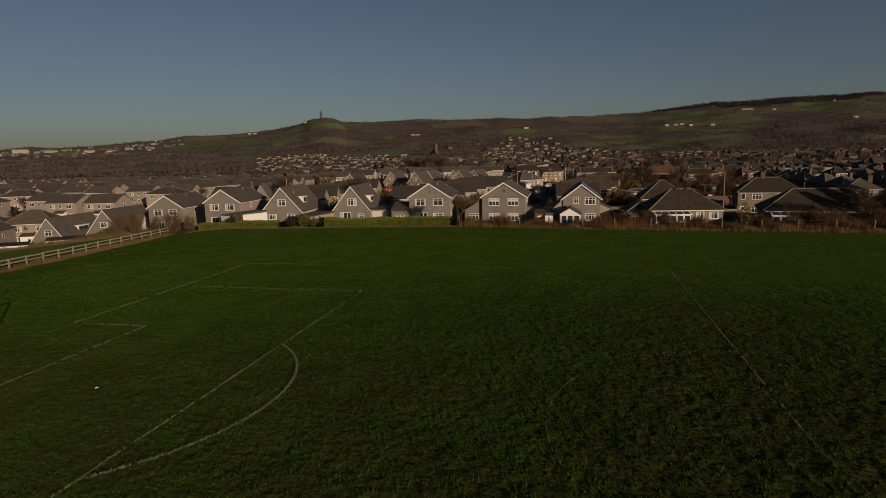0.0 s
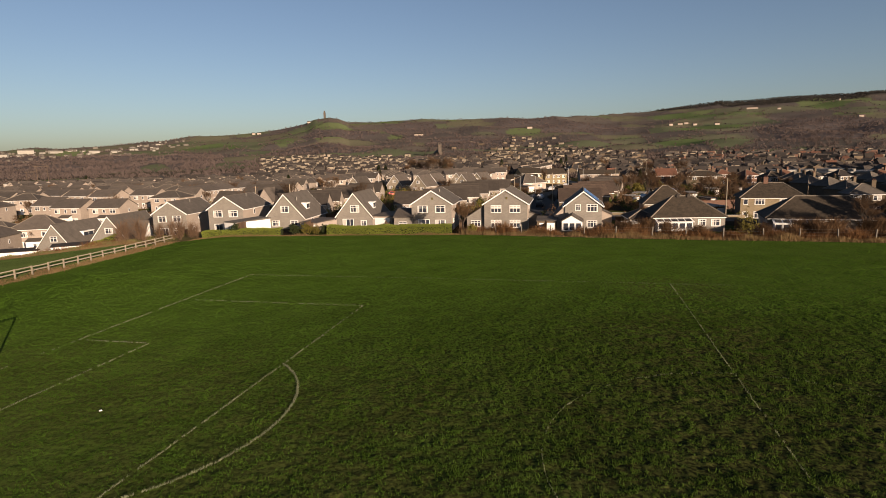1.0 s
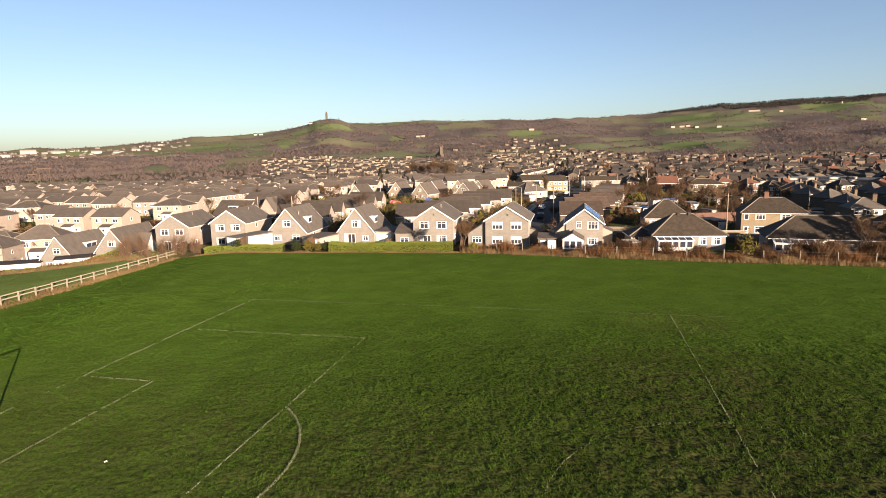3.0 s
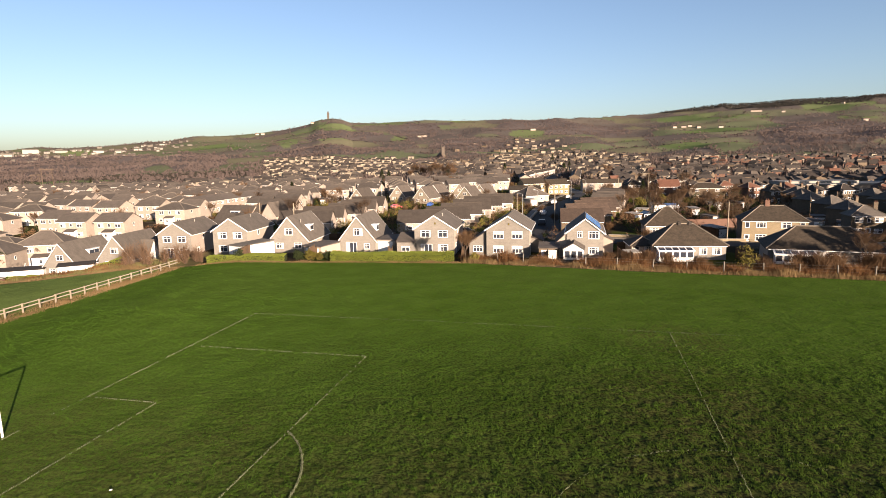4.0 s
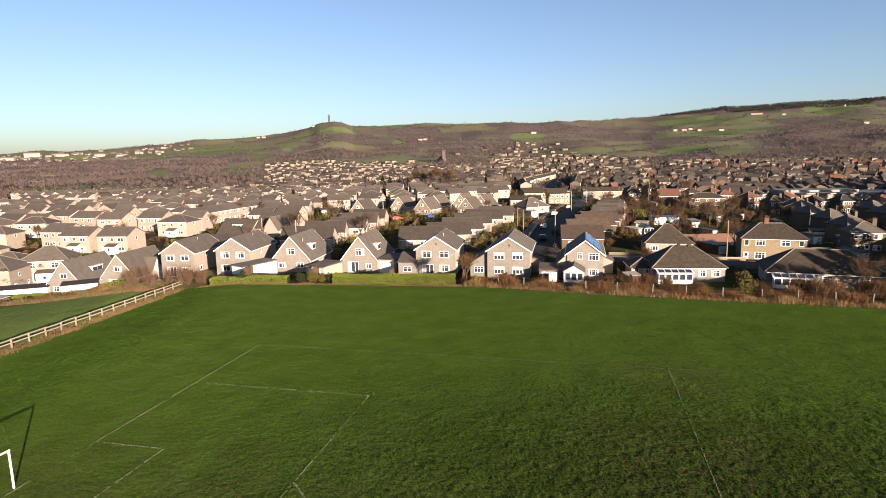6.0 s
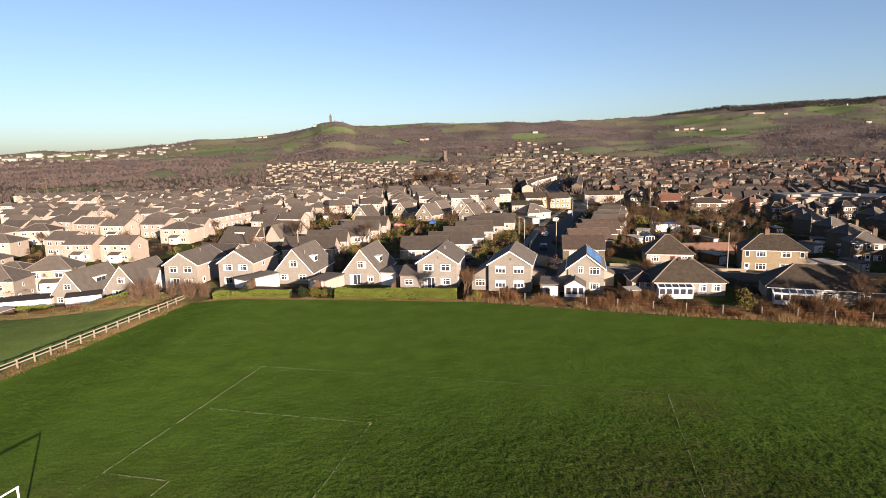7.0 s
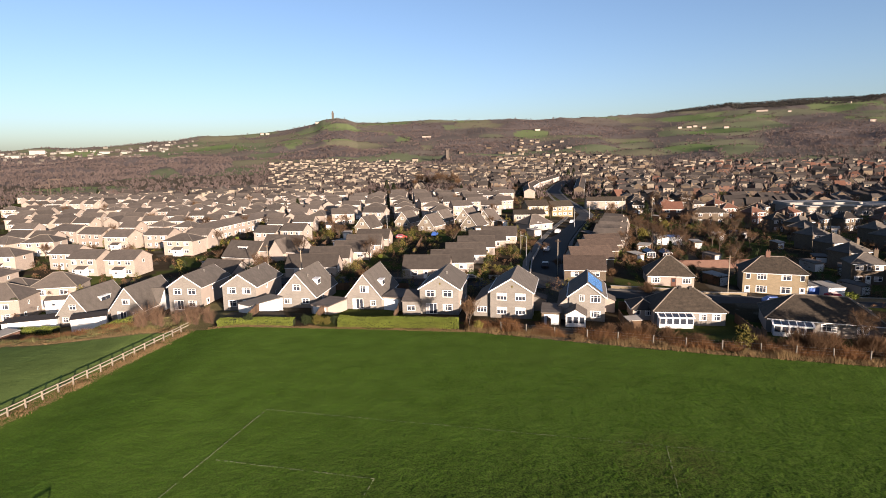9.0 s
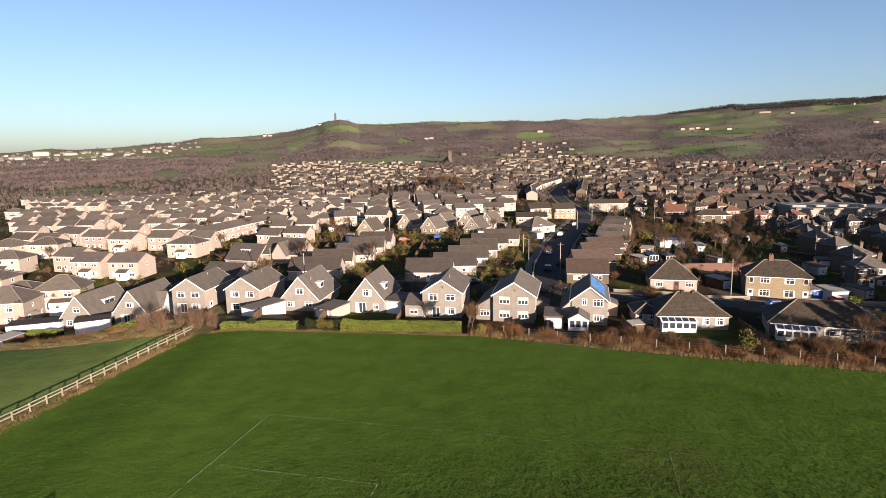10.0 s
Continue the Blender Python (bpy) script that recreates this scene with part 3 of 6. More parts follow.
def house(name, x, y, rz, w, d, eave, ridge, kind="gable", axis="y", walls=(None, None), roof=None, label="", group="", chimney=None, barge=True, mid=False, z=None, gutter=True):
    """The shell of a house about its middle; its front faces local -y. axis: the way the ridge runs."""
    walls = (walls[0] or M_BEIGE, walls[1] or walls[0] or M_BEIGE)
    roof = roof or M_TILE
    PLACED.append((x, y, max(w, d) / 2))
    gz = ground(x, y) if z is None else z
    h = thing(name, pose(x, y, gz, 0, 0, rz), label, "house", group)
    key = (w, d, eave, ridge, kind, axis)
    part("wall", cached(("wall", key, walls[0].name, walls[1].name), lambda: wall_mesh(*key).mesh("wall", *walls)), h)
    part("roof", cached(("roof", key, roof.name), lambda: roof_mesh(*key).mesh("roof", roof, M_RIDGE)), h)
    if kind == "gable" and barge:
        me = cached(("barge", key), lambda: barge_mesh(w, d, eave, ridge, axis))
        g = (d if axis == "y" else w) / 2 + 0.225
        for a in ((0, 180) if axis == "y" else (90, 270)):
            t = radians(a)
            part("bargeboard", me, h, pose(math.sin(t) * g, -math.cos(t) * g, 0, 0, 0, a))
    if gutter:
        run, half = (d, w / 2) if axis == "y" else (w, d / 2)
        slope = (ridge - eave) / half
        me = cached(("gutter", run), lambda: Shape().box(-run / 2, run / 2, -0.06, 0.06, -0.05, 0.06).mesh("gutter", M_WHITE))
        zg = eave - slope * 0.35 + 0.02
        for a in ((90, 270) if axis == "y" else (0, 180)):
            t = radians(a)
            part("gutter", me, h, pose(math.sin(t) * (half + 0.42), -math.cos(t) * (half + 0.42), zg, 0, 0, a))
    if chimney:
        part("chimney", cached(("chimney", chimney[3].name), lambda: CHIMNEY.mesh("chimney", chimney[3], M_REDTILE)), h, pose(chimney[0], chimney[1], chimney[2]))
    return h


def dormer(h, px, py, z, turn, w=1.9, ht=1.35, depth=2.4):
    s = Shape().box(-w / 2, w / 2, 0, depth, 0, ht, 0)
    s.box(-w / 2 - 0.12, w / 2 + 0.12, -0.15, depth, ht, ht + 0.12, 0)
    s.box(-w / 2 + 0.15, -0.05, -0.03, 0.02, 0.35, ht - 0.15, 1).box(0.05, w / 2 - 0.15, -0.03, 0.02, 0.35, ht - 0.15, 1)
    part("dormer", s.mesh("dormer", M_WHITE, M_GLASS), h, pose(px, py, z, 0, 0, turn), "white boxed dormer window")


def lean_to(h, name, m, w, d, low, high, material, roof, glazed=False):
    """A small extension with a roof that falls to local -y, parent h."""
    s = Shape()
    v = [(-w / 2, -d / 2, -1.2), (w / 2, -d / 2, -1.2), (w / 2, d / 2, -1.2), (-w / 2, d / 2, -1.2), (-w / 2, -d / 2, low), (w / 2, -d / 2, low), (w / 2, d / 2, high), (-w / 2, d / 2, high)]
    s.add(v, [(0, 1, 5, 4), (1, 2, 6, 5), (2, 3, 7, 6), (3, 0, 4, 7), (4, 5, 6, 7)], 0)
    ob = part(name, s.mesh(name, material), h, m)
    o = 0.2
    k = (high - low) / d
    r = Shape().slab([(-w / 2 - o, -d / 2 - o, low - k * o + 0.12), (w / 2 + o, -d / 2 - o, low - k * o + 0.12), (w / 2 + o, d / 2, high + 0.12), (-w / 2 - o, d / 2, high + 0.12)], 0.11)
    part("lean_to_roof", r.mesh("lean_to_roof", roof), ob)
    if glazed:
        n = max(2, int(w / 1.1))
        for i in range(n):
            cx = -w / 2 + w * (i + 0.5) / n
            f, p = window_meshes(round(w / n - 0.08, 2), round(low - 0.75, 2), 1, True)
            part("window", f, ob, pose(cx, -d / 2, 0.65 + (low - 0.75) / 2))
            bar = cached(("skylight", round(w / n, 2), d), lambda: Shape().slab([(-w / n / 2 + 0.1, -d / 2, low + 0.155), (w / n / 2 - 0.1, -d / 2, low + 0.155), (w / n / 2 - 0.1, d / 2, high + 0.155), (-w / n / 2 + 0.1, d / 2, high + 0.155)], 0.03).mesh("roof_pane", M_GLASS))
            part("roof_pane", bar, ob, pose(cx, 0, 0))
    else:
        f, p = window_meshes(round(min(1.6, w * 0.5), 2), 1.0, 2, True)
        part("window", f, ob, pose(0, -d / 2, 1.35))
    return ob


ROW = "houses backing on to the playing field"


def gable_front(name, fx, fy, turn, w, d, eave, ridge, label, walls=(None, None), roof=None, **kw):
    """A house given by the middle of its front wall; turn: degrees by which its ridge leans to the right of straight ahead."""
    a = radians(turn)
    return house(name, fx + math.sin(a) * d / 2, fy + math.cos(a) * d / 2, -turn, w, d, eave, ridge, "gable", "y", walls, roof or M_ROWTILE, label, ROW, **kw)


def two_storey(h, w, d, lights=2, size=(1.9, 1.3), patio=True, mid=False, blind=False):
    add_window(h, "front", w, d, -w * 0.22, 4.05, *size, lights, mid, blind)
    add_window(h, "front", w, d, w * 0.22, 4.05, *size, lights, mid, blind)
    add_window(h, "front", w, d, w * 0.22, 1.4, *size, lights, mid, blind)
    if patio:
        add_patio(h, "front", w, d, -w * 0.2)
    else:
        add_window(h, "front", w, d, -w * 0.22, 1.4, *size, lights, mid, blind)
    add_window(h, "right", w, d, -d * 0.1, 4.1, 0.7, 1.0, 1, mid)
    add_window(h, "right", w, d, d * 0.25, 1.5, 0.7, 1.0, 1, mid)
    add_door(h, "right", w, d, -d * 0.3, mid)


def alarm(h, w, d, z):
    part("alarm_box", cached("alarm", lambda: Shape().box(-0.14, 0.14, -0.08, 0, -0.18, 0.18).mesh("alarm_box", M_GOLD)), h, on_wall("front", w, d, 0.2, z), "yellow burglar alarm box")


SC = (M_STONE, M_RENDER)


def flue(h, x, y, z):
    part("flue", cached("flue", lambda: Shape().tube((0, 0, -0.4), (0, 0, 0.5), 0.07, 0.07, 8).tube((0, 0, 0.5), (0, 0, 0.6), 0.12, 0.12, 8).mesh("flue", M_CONCRETE)), h, pose(x, y, z), "pale roof flue pipe")


# Houses along the field's far edge.
h = gable_front("chalet_house", -87.4, 122.3, 4, 7.8, 14.0, 2.9, 7.7, "chalet house with steep brown roof and white dormer", SC)
add_window(h, "front", 7.8, 14, 0, 4.6, 1.7, 1.2, 2); add_window(h, "front", 7.8, 14, -2.0, 1.6, 1.6, 1.2, 2); add_window(h, "front", 7.8, 14, 1.8, 1.6, 1.8, 1.2, 2)
dormer(h, 2.65, 0.5, 4.1, 90, 3.4, 1.4, 2.4)
h = gable_front("chalet_house", -73.4, 119.6, 4, 7.6, 13.5, 2.7, 7.4, "chalet house with steep roof and white gabled dormer", SC)
add_window(h, "front", 7.6, 13.5, 0, 4.4, 1.8, 1.2, 2); add_patio(h, "front", 7.6, 13.5, -1.2); add_window(h, "front", 7.6, 13.5, 2.0, 1.5, 1.4, 1.1, 2)
part("cross_gable", wall_mesh(3.6, 4.0, 3.2, 5.6, "gable", "y").mesh("cross_gable", M_WHITE, M_RENDER), h, pose(2.4, 0.5, 0, 0, 0, 90), "white gabled side dormer")
part("cross_roof", roof_mesh(3.6, 4.0, 3.2, 5.6, "gable", "y").mesh("cross_roof", M_ROWTILE), h, pose(2.4, 0.5, 0, 0, 0, 90))
h = gable_front("detached_house", -59.6, 118.5, 5, 7.4, 12.7, 5.1, 7.5, "two-storey stone house with cream rendered side", SC)
two_storey(h, 7.4, 12.7); flue(h, 0.9, 0.5, 7.0)
h = gable_front("detached_house", -45.6, 113.2, 6, 7.3, 12.5, 5.0, 7.4, "two-storey stone house with cream rendered side", SC)
two_storey(h, 7.3, 12.5, patio=False); flue(h, 0.8, 1.5, 6.95)
h = gable_front("chalet_house", -33.6, 112.4, 6, 7.9, 13.0, 2.5, 7.0, "chalet house with steep brown roof and white dormer", SC)
add_window(h, "front", 7.9, 13, 0.1, 4.15, 1.7, 1.3, 2); add_window(h, "front", 7.9, 13, -1.9, 1.4, 1.6, 1.1, 2); add_window(h, "front", 7.9, 13, 1.9, 1.4, 1.6, 1.1, 2)
dormer(h, 2.95, -1.2, 3.6, 90); add_door(h, "right", 7.9, 13, -2); flue(h, 1.3, -3.0, 5.7)
h = gable_front("chalet_house", -19.6, 110.6, 7, 7.3, 13.0, 2.5, 7.0, "chalet house with steep brown roof and white dormer", SC)
add_window(h, "front", 7.3, 13, 0.2, 4.1, 1.8, 1.4, 3); add_patio(h, "front", 7.3, 13, -1.2); add_window(h, "front", 7.3, 13, 1.9, 1.3, 1.2, 1.1, 2)
dormer(h, 2.75, -1.2, 3.6, 90)
h = gable_front("detached_house", -4.4, 106.4, 8, 7.5, 12.5, 5.0, 7.4, "two-storey stone house with white windows and corner annexe", SC)
two_storey(h, 7.5, 12.5); flue(h, 0.9, -2.0, 6.9); alarm(h, 7.5, 12.5, 6.0)
lean_to(h, "annexe", pose(-5.3, -4.9, 0, 0, 0, 0), 3.4, 4.4, 2.6, 3.9, M_STONE, M_TILE)
h = gable_front("detached_house", 9.0, 103.2, 11, 7.7, 12.5, 5.0, 7.4, "two-storey stone house with long catslide side wing", SC)
two_storey(h, 7.7, 12.5, 3, (1.9, 1.35), False, blind=True); alarm(h, 7.7, 12.5, 6.0)
wing = lean_to(h, "side_wing", pose(-5.5, 0.2, 0, 0, 0, 270), 11.5, 3.3, 2.5, 4.6, M_STONE, M_TILE)
add_window(wing, "front", 11.5, 3.3, 0, 1.2, 0.8, 0.9, 1)
f, p = window_meshes(1.8, 1.15, 3, False)
part("pane", p, part("window", f, h, pose(-5.5, -5.62, 1.35)))
lean_to(h, "porch", pose(4.9, 1.0, 0, 0, 0, 90), 3.2, 2.2, 2.3, 2.9, M_STONE, M_TILE)


def solar_house():
    w, d = 6.3, 12.0
    h = gable_front("detached_house", 22.4, 101.0, 12, w, d, 4.5, 6.9, "stone house with solar panels and a conservatory", SC)
    add_window(h, "front", w, d, -0.9, 4.2, 0.9, 1.2, 2); add_window(h, "front", w, d, 1.5, 4.1, 1.9, 1.35, 3); add_window(h, "front", w, d, 1.5, 1.3, 1.8, 1.2, 3)
    add_window(h, "right", w, d, 1.0, 1.4, 1.0, 1.0, 1)
    slope = math.atan2(2.4, 3.15)
    panel = Shape().box(-0.5, 0.5, -0.8, 0.8, 0, 0.04).mesh("solar_panel", M_SOLAR)
    for i in range(8):
        for j in range(2):
            k = 0.95 + 1.66 * j
            m = Matrix.Translation((k * math.cos(slope), -4.2 + 1.04 * i, 7.16 - k * math.sin(slope))) @ Matrix.Rotation(slope, 4, "Y") @ Matrix.Rotation(radians(90), 4, "Z")
            part("solar_panel", panel, h, m, "blue solar panel")
    lean_to(h, "catslide", pose(-4.15, 0, 0, 0, 0, 270), 11.5, 2.0, 2.5, 4.4, M_RENDER, M_TILE)
    c = thing("conservatory", pose(20.0, 98.6, ground(20.0, 98.6), 0, 0, -12), "white gabled conservatory built against a stone house", "conservatory")
    cw, cd = 3.4, 3.6
    part("wall", wall_mesh(cw, cd, 2.3, 3.3, "gable", "y").mesh("wall", M_WHITE, M_WHITE), c)
    part("roof", roof_mesh(cw, cd, 2.3, 3.3, "gable", "y", 0.2).mesh("roof", M_TILE), c)
    for k in (-1.05, 0, 1.05):
        add_window(c, "front", cw, cd, k, 1.4, 0.95, 1.3, 1)
    lean_to(h, "side_porch", pose(4.15, 2.0, 0, 0, 0, 90), 3.0, 2.0, 2.3, 3.2, M_RENDER, M_TILE)


solar_house()


def hip_bungalow(x, y, turn, w, d, label, cons, ridge=5.6, eave=2.6, roof=None, front=M_STONE):
    h = house("bungalow", x, y, turn, w, d, eave, ridge, "hip", "x" if w >= d else "y", (front, M_RENDER), roof or M_SLATE, label, ROW)
    if cons:
        k, cw = cons
        lean_to(h, "conservatory", pose(k, -d / 2 - 0.9, 0, 0, 0, 0), cw, 1.8, 1.85, 2.25, M_WHITE, M_WHITE, True)
    return h


h = hip_bungalow(39.8, 101.8, -6, 11.8, 8.6, "hipped bungalow with a long white sun room", (-2.6, 5.6))
add_window(h, "front", 11.8, 8.6, 2.2, 1.5, 1.3, 1.2, 2); add_window(h, "front", 11.8, 8.6, 4.4, 1.5, 1.5, 1.2, 2)
for k in (-0.8, 1.0):
    part("roof_vent", cached("vent", lambda: Shape().box(-0.25, 0.25, -0.2, 0.2, -0.6, 0.35).mesh("roof_vent", M_DARKTILE)), h, pose(k, -0.2, 5.75))
h = hip_bungalow(59.6, 94.9, -20, 16.5, 9.0, "long hipped bungalow with mossy roof and white conservatory", (-4.6, 5.6))
add_window(h, "front", 16.5, 9.0, 0.6, 1.5, 2.2, 1.2, 3); add_window(h, "front", 16.5, 9.0, 5.2, 1.5, 1.6, 1.2, 2)
h = house("bungalow", 33.2, 104.0, -6, 4.4, 6.0, 2.1, 3.2, "hip", "y", (M_RENDER, M_RENDER), M_DARKTILE, "small cream bungalow with a hipped roof", ROW)
add_window(h, "front", 4.4, 6.0, 0.7, 1.4, 1.6, 1.0, 2); add_window(h, "front", 4.4, 6.0, -1.3, 1.4, 0.8, 1.0, 1)
h = house("semi_detached_house", 69.7, 129.0, -18, 12.6, 8.0, 5.2, 8.0, "hip", "x", (M_SAND, M_BROWN), M_SLATE, "pair of sandy stone semi-detached houses with red chimney", "semi-detached houses", chimney=(-1.0, 0, 8.3, M_RED))
for k, ww, l in ((-6.2, 0.9, 1), (-3.0, 2.0, 3), (2.6, 2.0, 2), (6.2, 0.9, 1)):
    add_window(h, "front", 12.6, 8, k * 0.85, 4.2, ww, 1.25, l)
for k, ww, l in ((-3.0, 2.2, 3), (2.6, 2.2, 2)):
    add_window(h, "front", 12.6, 8, k * 0.85, 1.4, ww, 1.5, l)
add_door(h, "front", 12.6, 8, -5.3); add_door(h, "front", 12.6, 8, 5.3)
h = house("bungalow", 48.2, 133.5, -11, 10.0, 9.0, 2.7, 6.3, "hip", "x", (M_BEIGE, M_BEIGE), M_SLATE, "beige stone bungalow with a pyramid roof", "semi-detached houses")
add_window(h, "front", 10.0, 9.0, -3.2, 1.5, 1.9, 1.2, 3); add_door(h, "front", 10.0, 9.0, 0.6, colour=M_REDTILE); add_window(h, "front", 10.0, 9.0, 3.4, 1.5, 1.9, 1.2, 3)
h = house("detached_house", -114.0, 135.8, 10, 11.8, 10.2, 5.7, 8.9, "hip", "x", (M_BEIGE, M_BEIGE), M_TILE, "beige two-storey house with hipped roof", "estate houses")
two_storey(h, 11.8, 10.2)
h = house("detached_house", -107.2, 146.3, 14, 11.4, 9.2, 5.4, 8.4, "hip", "x", (M_BEIGE, M_BEIGE), M_TILE, "beige two-storey house with hipped roof and bay", "estate houses")
two_storey(h, 11.4, 9.2)
lean_to(h, "bay", pose(1.0, -5.55, 0), 4.8, 1.9, 2.4, 3.0, M_WHITE, M_TILE)

# ---- bungalow rows and estate ----


def bungalow_row(x, y, rz, w, label="bungalow with brown tiled roof and cream gable", d=8.0, roof=None, ridge=5.2, front=M_RENDER):
    h = house("bungalow", x, y, rz, w, d, 2.6, ridge, "gable", "x", (front, M_RENDER), roof or M_BROWNTILE, label, "rows of bungalows", mid=True, barge=False)
    add_window(h, "front", w, d, -w * 0.25, 1.5, 1.8, 1.1, 2, True)
    add_window(h, "front", w, d, w * 0.25, 1.5, 1.8, 1.1, 2, True)
    add_window(h, "right", w, d, -1.4, 1.5, 1.5, 1.1, 2, True)
    add_door(h, "front", w, d, 0)
    return h


for x, y, rz, w in ((-38.4, 145.8, 1, 13), (-36.7, 158.0, 2, 11), (-32.3, 168.3, 0, 10.5), (-31.0, 181.1, 0, 11), (-29.8, 193.8, -5, 11), (-8.6, 141.6, -4, 11.5)):
    bungalow_row(x, y, rz, w)
for x, y, rz, w in ((-2.5, 149.6, 0, 11), (1.1, 160.8, 0, 11), (4.4, 173.6, -1, 11), (8.2, 185.7, 0, 11.5), (13.0, 195.6, -8, 11.5), (-66.1, 155.3, -21, 12)):
    bungalow_row(x, y, rz, w)
for x, y, rz, w in ((29.6, 137.8, -8, 9.6), (33.8, 151.6, 4, 10.8), (38.4, 164.4, 8, 10.5), (42.5, 176.0, 8, 10.5)):
    bungalow_row(x, y, rz, w, "brown brick bungalow with corrugated red-brown tiled roof", roof=M_CORRUGATED, front=M_BROWN)


def estate_house(x, y, rz, w=9.0, d=8.0, kind="gable", axis="x", walls=M_BEIGE, roof=None, label="", porch=False, chim=False, eave=5.0, ridge=7.1, group="estate houses", name="detached_house"):
    h = house(name, x, y, rz, w, d, eave, ridge, kind, axis, (walls, walls), roof, label, group, mid=True, barge=False, gutter=True,
              chimney=(w * 0.3 if axis == "x" else 0, 0, ridge - 0.1, walls) if chim else None)
    for z in (4.0, 1.4):
        for k in (-0.28, 0.28):
            add_window(h, "front", w, d, w * k, z, 1.7, 1.15, 2, True)
    add_window(h, "front", w, d, 0, 4.0, 0.8, 1.0, 1, True)
    add_window(h, "right", w, d, 0, 4.0, 0.8, 1.0, 1, True)
    add_door(h, "front", w, d, 0)
    if porch:
        lean_to(h, "porch", pose(0.2, -d / 2 - 0.8, 0), 3.0, 1.6, 2.2, 2.8, M_WHITE, roof or M_TILE)
    return h


def steep_chalet(x, y, rz, label="steep-roofed chalet house with cream gable"):
    h = house("chalet_house", x, y, rz, 7.0, 9.0, 2.3, 6.4, "gable", "y", (M_CHALET, M_RENDER), M_TILE, label, "chalet houses", mid=True)
    add_window(h, "front", 7, 9, 0, 3.8, 1.5, 1.1, 2, True); add_window(h, "front", 7, 9, -1.6, 1.35, 1.5, 1.1, 2, True); add_window(h, "front", 7, 9, 1.6, 1.35, 1.5, 1.1, 2, True)
    return h


h = house("chalet_house", -67.1, 175.8, -20, 12, 9.5, 2.7, 6.9, "gable", "x", (M_RENDER, M_RENDER), M_TILE, "chalet house with white box dormer", "chalet houses", mid=True, barge=False)
dormer(h, 0, -2.4, 3.9, 0, 3.2, 1.5, 3)
add_window(h, "right", 12, 9.5, 0, 4.2, 1.2, 1.1, 2, True)
h = house("chalet_house", -54.5, 174.5, -18, 13, 9, 2.7, 6.9, "gable", "x", (M_RENDER, M_RENDER), M_TILE, "cream chalet house with cross gable", "chalet houses", mid=True, barge=False)
part("cross_gable", wall_mesh(5, 6, 2.7, 6.2, "gable", "y").mesh("cross_gable", M_RENDER, M_RENDER), h, pose(0.5, -3.0, 0))
part("cross_roof", roof_mesh(5, 6, 2.7, 6.2, "gable", "y").mesh("cross_roof", M_TILE), h, pose(0.5, -3.0, 0))
for x, y, rz in ((-23.0, 243.0, -24), (-12.0, 229.0, -28), (-8.0, 246.0, -26), (11.5, 243.0, -30), (3.0, 252.0, -28), (-37.0, 226.0, -24), (5.0, 226.0, -28)):
    steep_chalet(x, y, rz)
for x, y, rz, w in ((49.0, 189.0, -18, 9.0), (51.0, 200.0, -34, 8.5), (55.5, 210.0, -24, 9.5), (57.5, 221.5, -40, 8.5), (62.0, 232.0, -30, 9.0), (64.5, 244.5, -44, 8.5)):
    bungalow_row(x, y, rz, w, "bungalow beside the main road with pale tiled roof", 7.5, M_TILE, 5.6)

B1, B2 = "beige stone house with brown gabled roof", "beige stone house with hipped roof"
for x, y, rz, w, kind, porch in ((-123.9, 176.4, -10, 9, "gable", 0), (-112.0, 168.0, -6, 9.5, "gable", 1), (-100.1, 166.8, -5, 9.5, "gable", 1), (-162.0, 197.6, -16, 11, "hip", 0), (-150.0, 200.0, 6, 11, "hip", 0),
                                 (-161.2, 232.8, -20, 13, "gable", 0), (-143.0, 220.0, -12, 11, "gable", 0), (-127.5, 211.0, -8, 10, "gable", 1), (-114.0, 214.0, -8, 10, "gable", 0), (-98.4, 199.2, -7, 11, "hip", 1),
                                 (-131.0, 152.0, 4, 10, "hip", 0), (-118.0, 146.0, 8, 10, "hip", 0), (-142.0, 172.0, 4, 11, "hip", 1)):
    estate_house(x, y, rz, w, 8.5, kind, "x", M_BEIGE, None, B1 if kind == "gable" else B2, bool(porch))
for k in range(6):
    estate_house(-104.0 + 1.6 * k, 224.0 + 11.5 * k, 78, 10.5, 8.0, "gable", "x", M_BEIGE, None, "beige terraced house in a stepped row")

for x, y in ((36.0, 281.0), (48.0, 284.0)):
    h = house("apartment_block", x, y, 12, 10.8, 9, 4.9, 7.2, "gable", "x", (M_YELLOW, M_YELLOW), M_SLATE, "yellow brick block with arched dark windows", "yellow brick blocks", mid=True, barge=False)
    for z in (3.7, 1.4):
        for k in (-3.9, -1.3, 1.3, 3.9):
            add_window(h, "front", 10.8, 9, k, z, 1.5, 1.2, 2, True)
h = house("shop", 30.0, 258.0, -2, 13.5, 9, 3.0, 4.6, "gable", "x", (M_RENDER, M_RENDER), M_SLATE, "low cream building beside the main road", "", mid=True, barge=False)
for k in (-4.6, -1.6, 1.6, 4.6):
    add_window(h, "front", 13.5, 9, k, 1.7, 2.2, 1.3, 2, True)
h = house("bungalow", 28.5, 226.0, 30, 11, 9, 2.7, 5.8, "hip", "x", (M_RENDER, M_RENDER), M_TILE, "cream bungalow with hipped grey roof", "rows of bungalows", mid=True)
add_window(h, "front", 11, 9, -2.5, 1.5, 2, 1.1, 2, True); add_window(h, "front", 11, 9, 2.5, 1.5, 2, 1.1, 2, True)
